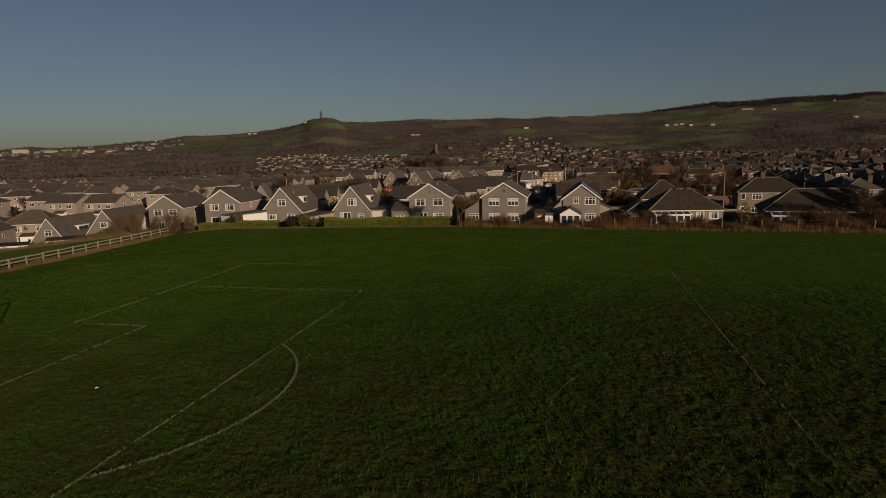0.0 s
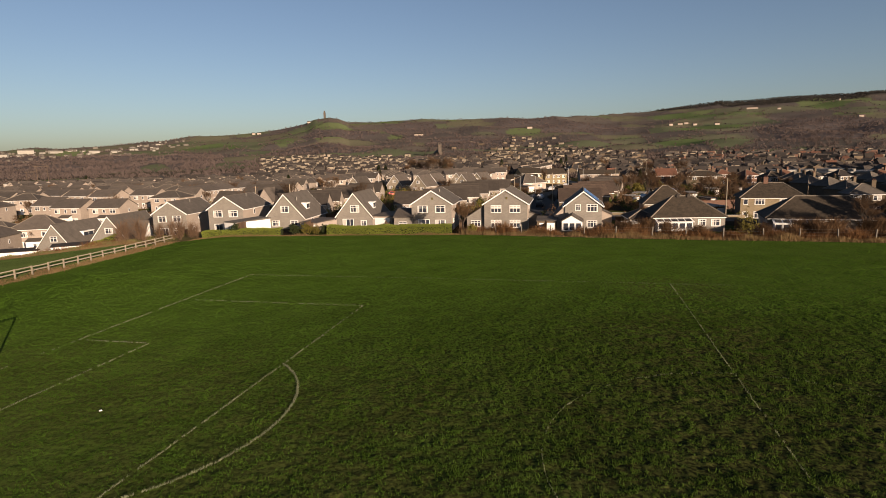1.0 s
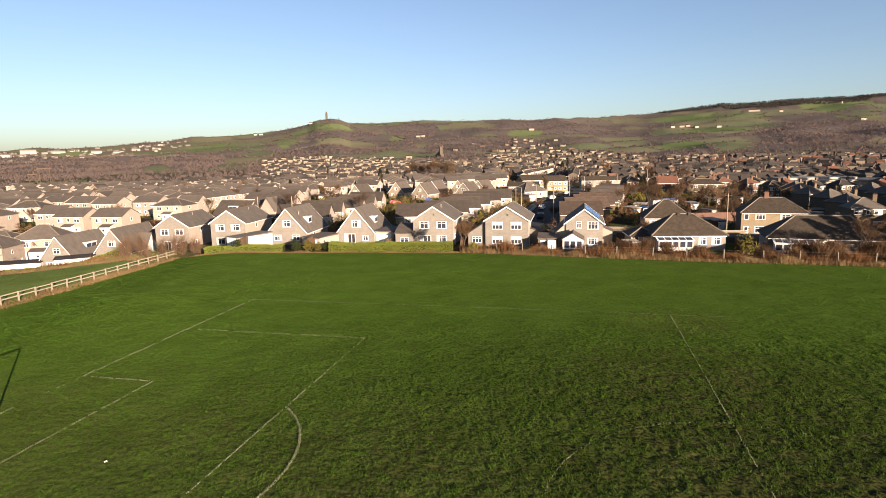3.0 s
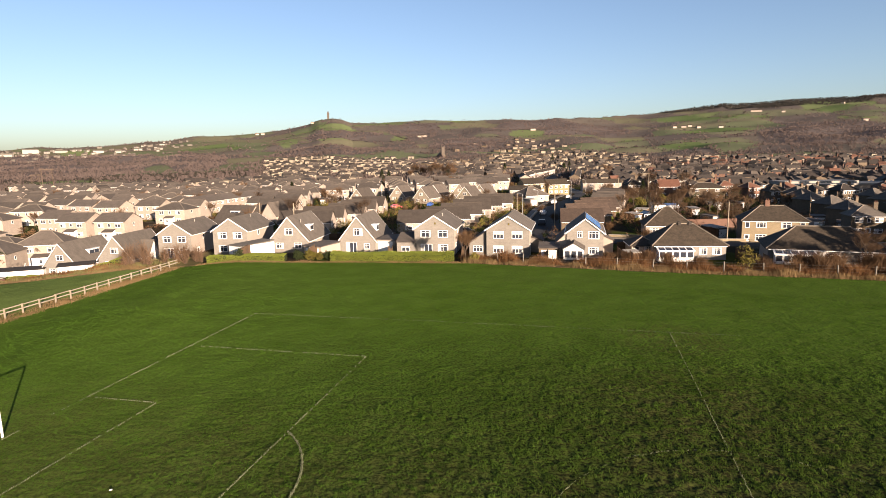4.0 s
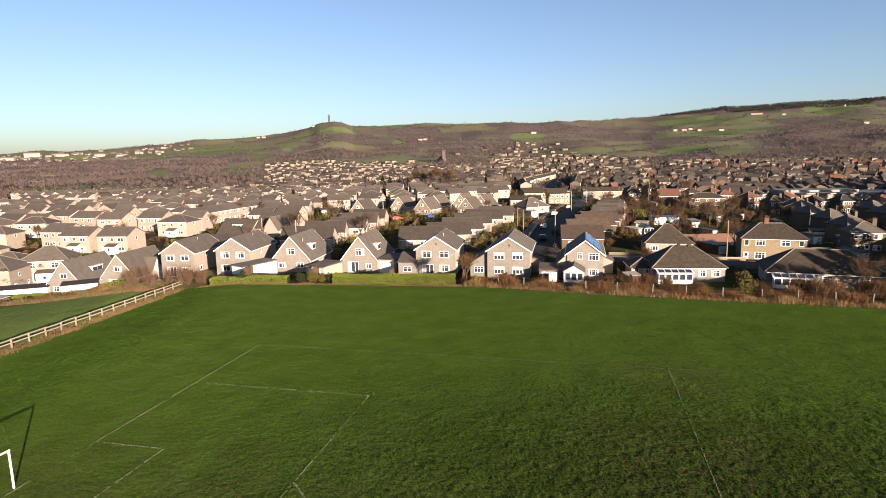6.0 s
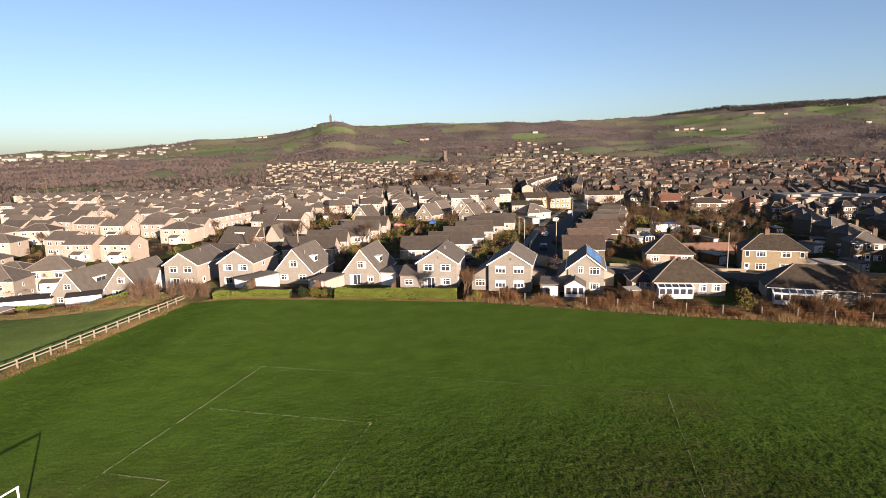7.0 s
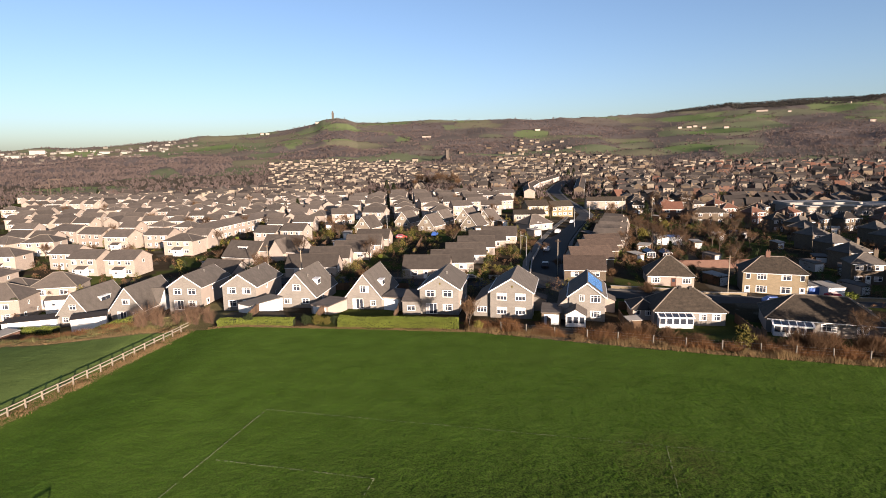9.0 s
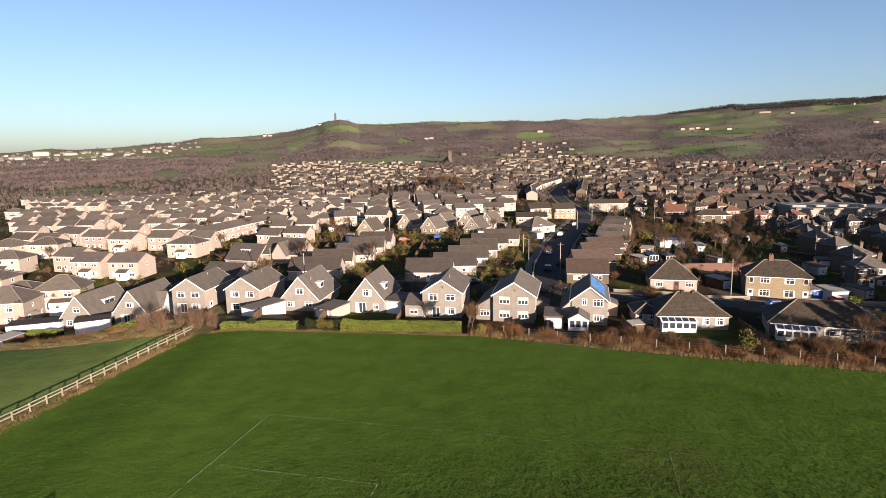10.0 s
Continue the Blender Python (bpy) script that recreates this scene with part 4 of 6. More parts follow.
h = house("detached_house", 101.3, 280.8, -8, 9.5, 8.5, 5.0, 8.0, "gable", "x", (M_RED, M_RED), M_REDTILE, "red brick house with red tiled roof", "", mid=True, chimney=(-3.5, 0, 7.8, M_RED))
for z in (4.1, 1.5):
    for k in (-2.6, 2.6):
        add_window(h, "front", 9.5, 8.5, k, z, 2.2, 1.2, 3, True)
h = estate_house(110.5, 261.0, -8, 15, 9, "hip", "x", M_BROWN, M_SLATE, "pair of brown stone houses with hipped roof", chim=True, group="semi-detached houses", name="semi_detached_house")
h = estate_house(84.0, 340.0, -3, 22, 8, "gable", "x", M_BEIGE, M_SLATE, "beige stone terrace across the main road", group="terraces", name="terrace")
for x, y, rz in ((113.2, 187.5, 44), (109.6, 171.6, 42), (104.2, 155.6, 40), (97.5, 140.0, 10), (120.0, 204.0, 46), (127.0, 219.0, 46), (93.0, 116.5, 24), (111.5, 119.5, 40), (118.0, 134.5, 40), (124.0, 150.0, 42), (127.5, 166.5, 42), (134.0, 183.0, 44), (141.0, 199.0, 44)):
    estate_house(x, y, rz - 26, 7.2, 6.6, "hip", "x", M_BROWN, M_ROWTILE, "brown stone semi-detached house with hipped roof", chim=True, group="semi-detached houses", name="semi_detached_house")


# room for the garden wall, the white garages and the works
for x, y, r in ((58, 157, 4), (64, 157, 4), (70, 157, 4), (76, 157, 4), (66, 151, 4), (72, 151, 3), (71, 199, 4), (192, 297, 26), (170, 297, 12), (214, 297, 12), (-82, 117, 6), (-98, 122, 9), (-70, 113, 7)):
    PLACED.append((x, y, r))

# ---- procedural streets further out ----


MAIN = [(20, 131), (23.5, 158), (31, 190), (41, 225), (52, 262), (62, 300), (68, 360), (74, 440), (82, 520), (104, 620), (130, 700)]


def terrace_run(x0, y0, x1, y1, n, walls, roof, label):
    for k in range(n):
        t = (k + 0.5) / n
        x, y = x0 + (x1 - x0) * t, y0 + (y1 - y0) * t
        turn = math.degrees(math.atan2(y1 - y0, x1 - x0))
        w = math.hypot(x1 - x0, y1 - y0) / n
        estate_house(x, y, turn, round(w - 0.3, 1), 8, "gable", "x", walls, roof, label, group="terraces", name="terraced_house", chim=True)


terrace_run(50, 425, 57, 495, 7, M_BEIGE, M_SLATE, "beige stone terraced house along the main road")
terrace_run(57.5, 500, 74, 580, 8, M_BEIGE, M_SLATE, "beige stone terraced house along the main road")
terrace_run(76, 586, 112, 690, 11, M_BEIGE, M_SLATE, "beige stone terraced house along the main road")
terrace_run(95, 470, 132, 640, 15, M_BROWN, M_SLATE, "brown stone terraced house along the main road")


def free(x, y, r):
    road = False
    for (ax, ay), (bx, by) in zip(MAIN, MAIN[1:]):
        if ay <= y <= by:
            road = abs(x - ax - (bx - ax) * (y - ay) / (by - ay)) < r + 6.5
    return not road and all((x - a) ** 2 + (y - b) ** 2 > (r + c + 0.6) ** 2 for a, b, c in PLACED)


rng = random.Random(11)
estate_kinds = [("gable", M_BEIGE, M_TILE, B1), ("hip", M_BEIGE, M_TILE, B2), ("gable", M_RENDER, M_TILE, "cream rendered house with brown roof")]
count = 0
for row in range(11):
    y0 = 214 + row * 27
    x = -60 - 0.78 * (y0 - 150) - 60
    turn = rng.uniform(-16, 6)
    while x < -0.13 * y0 - 30:
        y = y0 + math.tan(radians(turn)) * (x + 150) * 0.5 + rng.uniform(-3, 3)
        w = rng.choice((8, 8.5, 9, 10))
        if free(x, y, w / 2 - 0.4) and rng.random() < 0.93 and count < 150:
            kind, wall, roof, label = rng.choice(estate_kinds)
            estate_house(x, y, turn + rng.choice((0, 0, 0, 80)) + rng.uniform(-9, 9), w, 7.4, kind, "x", wall, roof, label, rng.random() < 0.3)
            count += 1
        x += w + rng.choice((1.6, 2.4, 4.0, 6.0))
for row in range(7):
    y0 = 262 + row * 27
    x = -0.13 * y0 - 20
    while x < 0.11 * y0 - 12:
        y = y0 + rng.uniform(-4, 4)
        if free(x, y, 5) and rng.random() < 0.9:
            kind, wall, roof, label = rng.choice(estate_kinds)
            estate_house(x, y, rng.uniform(-12, 20), 10, 8.5, kind, "x", wall, roof, label)
        x += 13 + rng.uniform(0, 3)
for row in range(9):
    y0 = 175 + row * 27
    x = max(70 + 0.16 * (y0 - 175), 0.30 * y0) + (46 if row < 4 else 0)
    while x < 0.78 * y0 + 110:
        y = y0 + rng.uniform(-4, 4)
        if free(x, y, 5) and rng.random() < 0.85 and not (146 < x < 290 and 272 < y < 408):
            wall, roof, label = rng.choice(((M_BROWN, M_DARKTILE, "brown stone semi-detached house with hipped roof"), (M_BROWN, M_DARKTILE, "brown stone semi-detached house with hipped roof"), (M_BROWN, M_SLATE, "brown stone semi-detached house with slate roof"), (M_RED, M_REDTILE, "red brick semi-detached house")))
            estate_house(x, y, rng.uniform(0, 34), 7.6, 6.8, "hip", "x", wall, roof, label, chim=True, group="semi-detached houses", name="semi_detached_house")
        x += 11 + rng.uniform(0, 6)

# houses added out of view on the right, to cast shade into the town
for row in range(4):
    for k in range(5):
        x, y = 104 + 19 * k + rng.uniform(-2, 2), 62 + 24 * row - 5 * k + rng.uniform(-2, 2)
        if free(x, y, 6):
            estate_house(x, y, rng.uniform(10, 40), 12, 9, "hip", "x", M_BROWN, M_DARKTILE, "brown stone semi-detached house with hipped roof", chim=True, group="semi-detached houses", name="semi_detached_house")


# far roofs, joined
def far_roofs():
    groups = {k: ([], []) for k in ("far_cream_houses", "far_brown_houses", "far_red_houses")}
    covers = [([], []), ([], []), ([], [])]
    panes = ([], [])
    r2 = random.Random(5)

    def emit(x, y, turn, w, d, e, rg, key):
        v, f = groups[key]
        z = ground(x, y)
        c, s = math.cos(turn), math.sin(turn)
        P = lambda a, b, h: (x + a * c - b * s, y + a * s + b * c, z + h)
        k = len(v)
        v += [P(-w / 2, -d / 2, -2), P(w / 2, -d / 2, -2), P(w / 2, d / 2, -2), P(-w / 2, d / 2, -2), P(-w / 2, -d / 2, e), P(w / 2, -d / 2, e), P(w / 2, d / 2, e), P(-w / 2, d / 2, e), P(-w / 2, 0, rg), P(w / 2, 0, rg)]
        f += [(k, k + 1, k + 5, k + 4), (k + 1, k + 2, k + 6, k + 9, k + 5), (k + 2, k + 3, k + 7, k + 6), (k + 3, k, k + 4, k + 8, k + 7)]
        if x * x + y * y < 760 ** 2:
            v, f = panes
            for a, b in ((-0.27, 1.4), (0.27, 1.4), (-0.27, 4.0), (0.27, 4.0)):
                if b + 0.6 < e:
                    k = len(v)
                    v += [P(a * w + i, -d / 2 - q, b + j) for q in (0.04, -0.1) for i, j in ((-0.75, -0.55), (0.75, -0.55), (0.75, 0.55), (-0.75, 0.55))]
                    f += [(k, k + 1, k + 2, k + 3), (k, k + 4, k + 5, k + 1), (k + 2, k + 6, k + 7, k + 3)]
        v, f = covers[r2.choice((0, 0, 0, 1, 1, 2) if key == "far_red_houses" else (0, 0, 1))]
        k = len(v)
        inset = r2.choice((0, 0, w * 0.3))
        v += [P(-w / 2 - .3, -d / 2 - .4, e), P(w / 2 + .3, -d / 2 - .4, e), P(w / 2 + .3, d / 2 + .4, e), P(-w / 2 - .3, d / 2 + .4, e), P(-w / 2 - .3 + inset, 0, rg + .15), P(w / 2 + .3 - inset, 0, rg + .15)]
        f += [(k, k + 1, k + 5, k + 4), (k + 2, k + 3, k + 4, k + 5), (k + 1, k + 2, k + 5), (k + 3, k, k + 4)]

    for az0, az1, ra, rb, gap, keys in ((25, 40, 330, 440, 24, ("far_brown_houses", "far_brown_houses", "far_brown_houses", "far_red_houses")), (-34, -10, 480, 650, 30, ("far_cream_houses",)), (-18.5, -4.5, 650, 1280, 38, ("far_cream_houses",)), (-5, 4, 540, 1050, 34, ("far_cream_houses", "far_brown_houses")),
                                        (3, 18, 520, 1250, 36, ("far_cream_houses", "far_brown_houses")), (15, 42, 400, 800, 33, ("far_red_houses", "far_brown_houses", "far_cream_houses")),
                                        (20, 42, 800, 1120, 36, ("far_red_houses", "far_red_houses", "far_cream_houses"))):
        r = ra
        while r < rb:
            az = az0 + r2.uniform(0, 1)
            while az < az1:
                w = r2.uniform(7, 12.5)
                rr = r + 14 * (N2(np.float64(az / 5), np.float64(r / 60)) - 0.5) + r2.uniform(-2, 2)
                x, y = rr * math.sin(radians(az)), rr * math.cos(radians(az))
                if free(x, y, w / 2) and r2.random() < 0.8:
                    PLACED.append((x, y, w / 2))
                    emit(x, y, radians(r2.choice((0, 0, -30, 25, 80)) + 24 * (N1(np.float64(x / 90), np.float64(y / 90)) - 0.5) - az * 0.5), w, 7.2, 4.8 if r2.random() < 0.8 else 2.8, 6.9 + r2.uniform(-0.5, 0.6), r2.choice(keys))
                az += math.degrees((w + r2.choice((2, 3, 6, 12))) / r)
            r += gap
    for _ in range(30):
        az, r = r2.gauss(6.5, 3.0), r2.uniform(1300, 1900)
        emit(r * math.sin(radians(az)), r * math.cos(radians(az)), r2.uniform(-0.6, 0.6), r2.uniform(8, 13), 8, 4.4, 6.5, r2.choice(("far_cream_houses", "far_brown_houses")))
    for key, material, label in (("far_cream_houses", M_CHALET, "far cream and white houses of the town"), ("far_brown_houses", M_BROWN, "far brown stone houses of the town"), ("far_red_houses", M_RED, "far red brick houses of the town")):
        joined(key, *groups[key], material, label, "houses")
    joined("far_windows", *panes, M_GLASS, "dark windows of far houses", "windows")
    for roof, material, label in zip(covers, (M_DARKTILE, M_TILE, M_REDTILE), ("far dark slate roofs of the town", "far grey-brown roofs of the town", "far red tiled roofs of the town")):
        joined("far_roofs", *roof, material, label, "roofs")


far_roofs()


def far_building(az, r, w, d, h, label, name, turn=0.0):
    x, y = r * math.sin(radians(az)), r * math.cos(radians(az))
    t = thing(name, pose(x, y, ground(x, y) + 0.5, 0, 0, turn - az), label, "building", "far hill buildings")
    part("wall", wall_mesh(w, d, h, h + d * 0.28, "gable", "x").mesh("wall", *((M_CONCRETE, M_CONCRETE) if name == "warehouse" else (M_RENDER, M_RENDER))), t)
    part("roof", roof_mesh(w, d, h, h + d * 0.28, "gable", "x").mesh("roof", M_PAVE if name == "warehouse" else M_SLATE), t)
    PLACED.append((x, y, w / 2))


for az, r in ((20.2, 2256), (21.5, 2284), (22.2, 2256), (24.0, 2211), (28.7, 2713), (32.8, 2928), (34.4, 2204), (7.4, 2157), (-3.5, 2010), (-3.1, 2030), (-13.8, 2600), (-18.4, 2600), (-18.9, 2620), (21.0, 2270)):
    far_building(az, r, rng.uniform(12, 22), 9, 5.5, "white farmhouse on the far hillside", "farmhouse", rng.uniform(-25, 25))
far_building(26.7, 2770, 42, 12, 6, "long white barn on the far hillside", "barn")
for az, r, w, h in ((-38.2, 1990, 34, 6), (-37.0, 2040, 16, 4), (-36.6, 2330, 44, 12), (-34.6, 2260, 40, 6), (-31.9, 2180, 30, 7), (-30.4, 2080, 18, 4), (-28.9, 2130, 24, 5), (-33.4, 2420, 26, 6)):
    far_building(az, r, w, 11, h, "pale works building in the far valley", "warehouse", rng.uniform(-30, 30))


def far_valley_town():
    """The scattered houses and sheds of the far plain."""
    r2 = random.Random(41)
    sets = [([], []) for _ in range(3)]
    for _ in range(150):
        az, r = r2.uniform(-41, -24.5), r2.uniform(1800, 2560)
        if r2.random() < 0.45:
            az, r = r2.choice((-38.5, -36.8, -33.0, -29.5, -27.0)) + r2.gauss(0, 0.7), r2.choice((1960, 2180, 2300, 2440)) + r2.gauss(0, 25)
        if az > -29 and r < 2050:
            continue
        x, y, t = r * math.sin(radians(az)), r * math.cos(radians(az)), r2.uniform(-0.7, 0.7)
        w, d, h = r2.choice((6, 7, 9, 10, 16)), r2.uniform(6, 9), r2.choice((3, 4, 4.5, 5.5))
        z, c, q = ground(x, y), math.cos(t), math.sin(t)
        P = lambda a, b, e: (x + a * c - b * q, y + a * q + b * c, z + e)
        for (v, f), low, top in ((sets[r2.choice((0, 1, 1))], -3, h), (sets[2], h, h + d * 0.3)):
            k = len(v)
            if top == h:
                v += [P(i * w / 2, j * d / 2, e) for e in (low, top) for i, j in ((-1, -1), (1, -1), (1, 1), (-1, 1))]
                f += [(k, k + 1, k + 5, k + 4), (k + 1, k + 2, k + 6, k + 5), (k + 2, k + 3, k + 7, k + 6), (k + 3, k, k + 4, k + 7)]
            else:
                v += [P(-w / 2, -d / 2, low), P(w / 2, -d / 2, low), P(w / 2, d / 2, low), P(-w / 2, d / 2, low), P(-w / 2, 0, top), P(w / 2, 0, top)]
                f += [(k, k + 1, k + 5, k + 4), (k + 2, k + 3, k + 4, k + 5), (k + 1, k + 2, k + 5), (k + 3, k, k + 4)]
    for (v, f), material, name, label in zip(sets, (M_CONCRETE, M_PAVE, M_TILE), ("far_pale_houses", "far_stone_houses", "far_grey_roofs"), ("pale houses and sheds of the far plain", "grey stone houses of the far plain", "grey roofs of the far plain")):
        joined(name, v, f, material, label, "houses")


far_valley_town()

# ---- roads ----


def road(name, pts, width, label, material=M_ASPHALT, lift=0.06):
    s = Shape()
    fine = []
    for (ax, ay), (bx, by) in zip(pts, pts[1:]):
        n = max(1, int(math.hypot(bx - ax, by - ay) / 6))
        fine += [(ax + (bx - ax) * k / n, ay + (by - ay) * k / n) for k in range(n)]
    fine.append(pts[-1])
    v, f = [], []
    for k, (x, y) in enumerate(fine):
        a, b = fine[max(0, k - 1)], fine[min(len(fine) - 1, k + 1)]
        d = Vector((b[0] - a[0], b[1] - a[1])).normalized()
        for side in (-1, 1):
            px, py = x - d.y * side * width / 2, y + d.x * side * width / 2
            v.append((px, py, ground(x, y) + lift))
            v.append((px, py, ground(x, y) + lift - 0.4))
    for k in range(len(fine) - 1):
        a, b = 4 * k, 4 * k + 4
        f += [(a, a + 2, b + 2, b), (a + 1, a, b, b + 1), (a + 2, a + 3, b + 3, b + 2)]
    me = s.add(v, f).mesh(name, material)
    return tagged(new(name, me), label, "road" if material == M_ASPHALT else "pavement", kind="structure")


BACK = [(-85, 152), (-50, 138), (-17, 134.5), (5, 132), (20, 129), (32, 120), (45, 116), (75, 113), (110, 104)]
road("road", MAIN, 8.5, "dark asphalt main road through the estate")
road("road", BACK, 6.5, "asphalt street behind the houses", lift=0.10)
for off in (-5.6, 5.6):
    road("pavement", [(x + off, y) for x, y in MAIN], 1.8, "pale pavement beside the road", M_PAVE, 0.18)
road("pavement", [(x, y + 4.3) for x, y in BACK[:4]], 1.6, "pale pavement beside the street", M_PAVE, 0.2)
road("pavement", [(x, y + 4.3) for x, y in BACK[5:]], 1.6, "pale pavement beside the street", M_PAVE, 0.2)

# ---- fences ----


def rail_fence():
    f = thing("field_fence", pose(0, 0, 0), "weathered timber post and rail fence in dry grass", "fence")
    pts = [(fence_x(y), y) for y in (32.0, 52.0, 72.0, 91.0)]
    post = Shape().box(-0.07, 0.07, -0.07, 0.07, -0.4, 1.12).add([(-.07, -.07, 1.12), (.07, -.07, 1.12), (.07, .07, 1.12), (-.07, .07, 1.12), (0, 0, 1.15)], [(0, 1, 4), (1, 2, 4), (2, 3, 4), (3, 0, 4)]).mesh("post", M_WOOD)
    for (ax, ay), (bx, by) in zip(pts, pts[1:]):
        n = max(1, round(math.hypot(bx - ax, by - ay) / 2.15))
        turn = math.degrees(math.atan2(by - ay, bx - ax))
        L = math.hypot(bx - ax, by - ay) / n
        rail = Shape().box(0, L, -0.03, 0.03, -0.06, 0.06).mesh("rail", M_WOOD)
        strand = Shape().box(0, L, -0.006, 0.006, -0.006, 0.006).mesh("wire", M_STEEL)
        for k in range(n):
            x, y = ax + (bx - ax) * k / n, ay + (by - ay) * k / n
            z = low_ground(x, y)
            part("post", post, f, pose(x, y, z, rng.uniform(-2, 2), rng.uniform(-2, 2), turn))
            part("rail", rail, f, pose(x, y, z + 1.0 + rng.uniform(-0.03, 0.03), 0, rng.uniform(-0.6, 0.6), turn) @ pose(0, 0.1, 0))
            part("rail", rail, f, pose(x, y, z + 0.56 + rng.uniform(-0.03, 0.03), 0, rng.uniform(-0.6, 0.6), turn) @ pose(0, 0.1, 0))
            part("wire", strand, f, pose(x, y, z + 0.66, 0, 0, turn) @ pose(0, 0.09, 0))


rail_fence()


def wire_posts():
    f = thing("boundary_fence", pose(0, 0, 0), "line of concrete posts with wire in dry grass", "fence")
    post = Shape().box(-0.07, 0.07, -0.07, 0.07, -0.5, 1.35).add([(-.07, -.07, 1.35), (.07, -.07, 1.35), (.07, .07, 1.35), (-.07, .07, 1.35), (0, 0, 1.42)], [(0, 1, 4), (1, 2, 4), (2, 3, 4), (3, 0, 4)]).mesh("post", M_PAVE)
    last = None
    x = 6.0
    while x < 64:
        y = field_edge(x) + 2.2
        part("post", post, f, pose(x, y, ground(x, y), rng.uniform(-3, 3), rng.uniform(-4, 4), rng.uniform(0, 20)))
        if last:
            for z in (0.5, 0.9, 1.25):
                part("wire", Shape().tube((*last[:2], last[2] + z), (x, y, ground(x, y) + z), 0.004, 0.004, 3).mesh("wire", M_STEEL), f)
        last = (x, y, ground(x, y))
        x += rng.uniform(3.6, 4.6)


wire_posts()


def panel_fence(x0, y0, x1, y1, h=1.7, label="brown timber garden fence panels"):
    f = thing("garden_fence", pose(0, 0, 0), label, "fence", "garden fences")
    n = max(1, round(math.hypot(x1 - x0, y1 - y0) / 1.85))
    turn = math.degrees(math.atan2(y1 - y0, x1 - x0))
    L = math.hypot(x1 - x0, y1 - y0) / n
    panel = cached(("panel", round(L, 2), h), lambda: Shape().box(0.05, L - 0.05, -0.02, 0.02, 0.05, h).box(0, L, -0.04, 0.04, h - 0.08, h).box(-0.05, 0.05, -0.05, 0.05, -0.5, h + 0.08).mesh("panel", M_FENCE))
    for k in range(n):
        x, y = x0 + (x1 - x0) * k / n, y0 + (y1 - y0) * k / n
        part("panel", panel, f, pose(x, y, ground(x, y), 0, 0, turn))


for a in ((-51.5, 112, -50.6, 103), (-39.5, 112, -38.5, 99), (-26.5, 112, -26, 98), (-12.5, 110, -12, 97), (1.2, 107, 0.6, 94), (15.2, 103, 14.6, 92), (28.4, 102, 27.5, 90), (47.8, 99, 46.5, 86), (-66, 121, -64, 106),
          (-103, 118, -84, 108), (-40, 128, -12, 126), (30, 108, 48, 107), (-15, 150, -14, 200), (-45, 150, -47, 200)):
    panel_fence(*a)
# ---- plants ----


def leafy(centre, size, n, leaf, rnd, blades=False):
    """Loose leaf cards filling an uneven blob, as vertices and faces."""
    v, f = [], []
    cx, cy, cz = centre
    for _ in range(n):
        while True:
            a = Vector((rnd.uniform(-1, 1), rnd.uniform(-1, 1), rnd.uniform(-1, 1)))
            if 0.35 < a.length < 1:
                break
        w = 0.75 + 0.5 * noise.noise(a * 1.7 + Vector(centre) * 0.37)
        p = Vector((cx + a.x * size[0] * w, cy + a.y * size[1] * w, cz + a.z * size[2] * w))
        d = Vector((rnd.gauss(0, 1), rnd.gauss(0, 1), rnd.gauss(0, 1) + (2 if blades else 0))).normalized()
        s = d.orthogonal().normalized() * leaf * rnd.uniform(0.3, 0.6)
        d = d * leaf * rnd.uniform(0.6, 1.3)
        k = len(v)
        v += [tuple(p - s), tuple(p + s), tuple(p + d)]
        f.append((k, k + 1, k + 2))
    return v, f


def data(name, vf, material):
    me = bpy.data.meshes.new(name)
    me.from_pydata(vf[0], [], vf[1])
    me.materials.append(material)
    return me


def bare_tree(seed, height, spread, twigs=1850, leaf=0.33):
    """Trunk with limbs, and a crown of many thin twigs."""
    r = random.Random(seed)
    s = Shape()
    s.tube((0, 0, -0.3), (0, 0, height * 0.3), height * 0.022, height * 0.016, 7)
    tips = []
    for k in range(9):
        a = k * 2.4 + r.uniform(-0.3, 0.3)
        b = Vector((0, 0, height * r.uniform(0.22, 0.32)))
        m = b + Vector((math.cos(a) * spread * 0.45, math.sin(a) * spread * 0.45, height * r.uniform(0.2, 0.38)))
        s.tube(b, m, height * 0.010, height * 0.005, 5)
        for j in range(5):
            e = m + Vector((r.gauss(0, 1) * spread * 0.3, r.gauss(0, 1) * spread * 0.3, height * r.uniform(0.08, 0.32)))
            s.tube(m, e, height * 0.005, height * 0.002, 4)
            tips.append((m, e))
    v, f = [], []
    for _ in range(twigs):
        m, e = r.choice(tips)
        p = m.lerp(e, r.uniform(0.3, 1.05))
        d = Vector((r.gauss(0, 0.7), r.gauss(0, 0.7), abs(r.gauss(0.5, 0.6)))) * leaf * 3
        w = d.orthogonal().normalized() * 0.017
        k = len(v)
        v += [tuple(p - w), tuple(p + w), tuple(p + d)]
        f.append((k, k + 1, k + 2))
    return s.mesh("trunk", M_BARK), data("crown", (v, f), M_TWIG)


TREES = [bare_tree(k, 7 + k, 2.6 + 0.4 * k) for k in range(4)]


def tree(x, y, k, scale=1.0, label="bare winter tree with brown twigs", group="bare trees"):
    t = thing("tree", on_ground(x, y, rng.uniform(0, 360)) @ Matrix.Scale(scale, 4), label, "tree", group)
    part("trunk", TREES[k][0], t)
    part("crown", TREES[k][1], t)


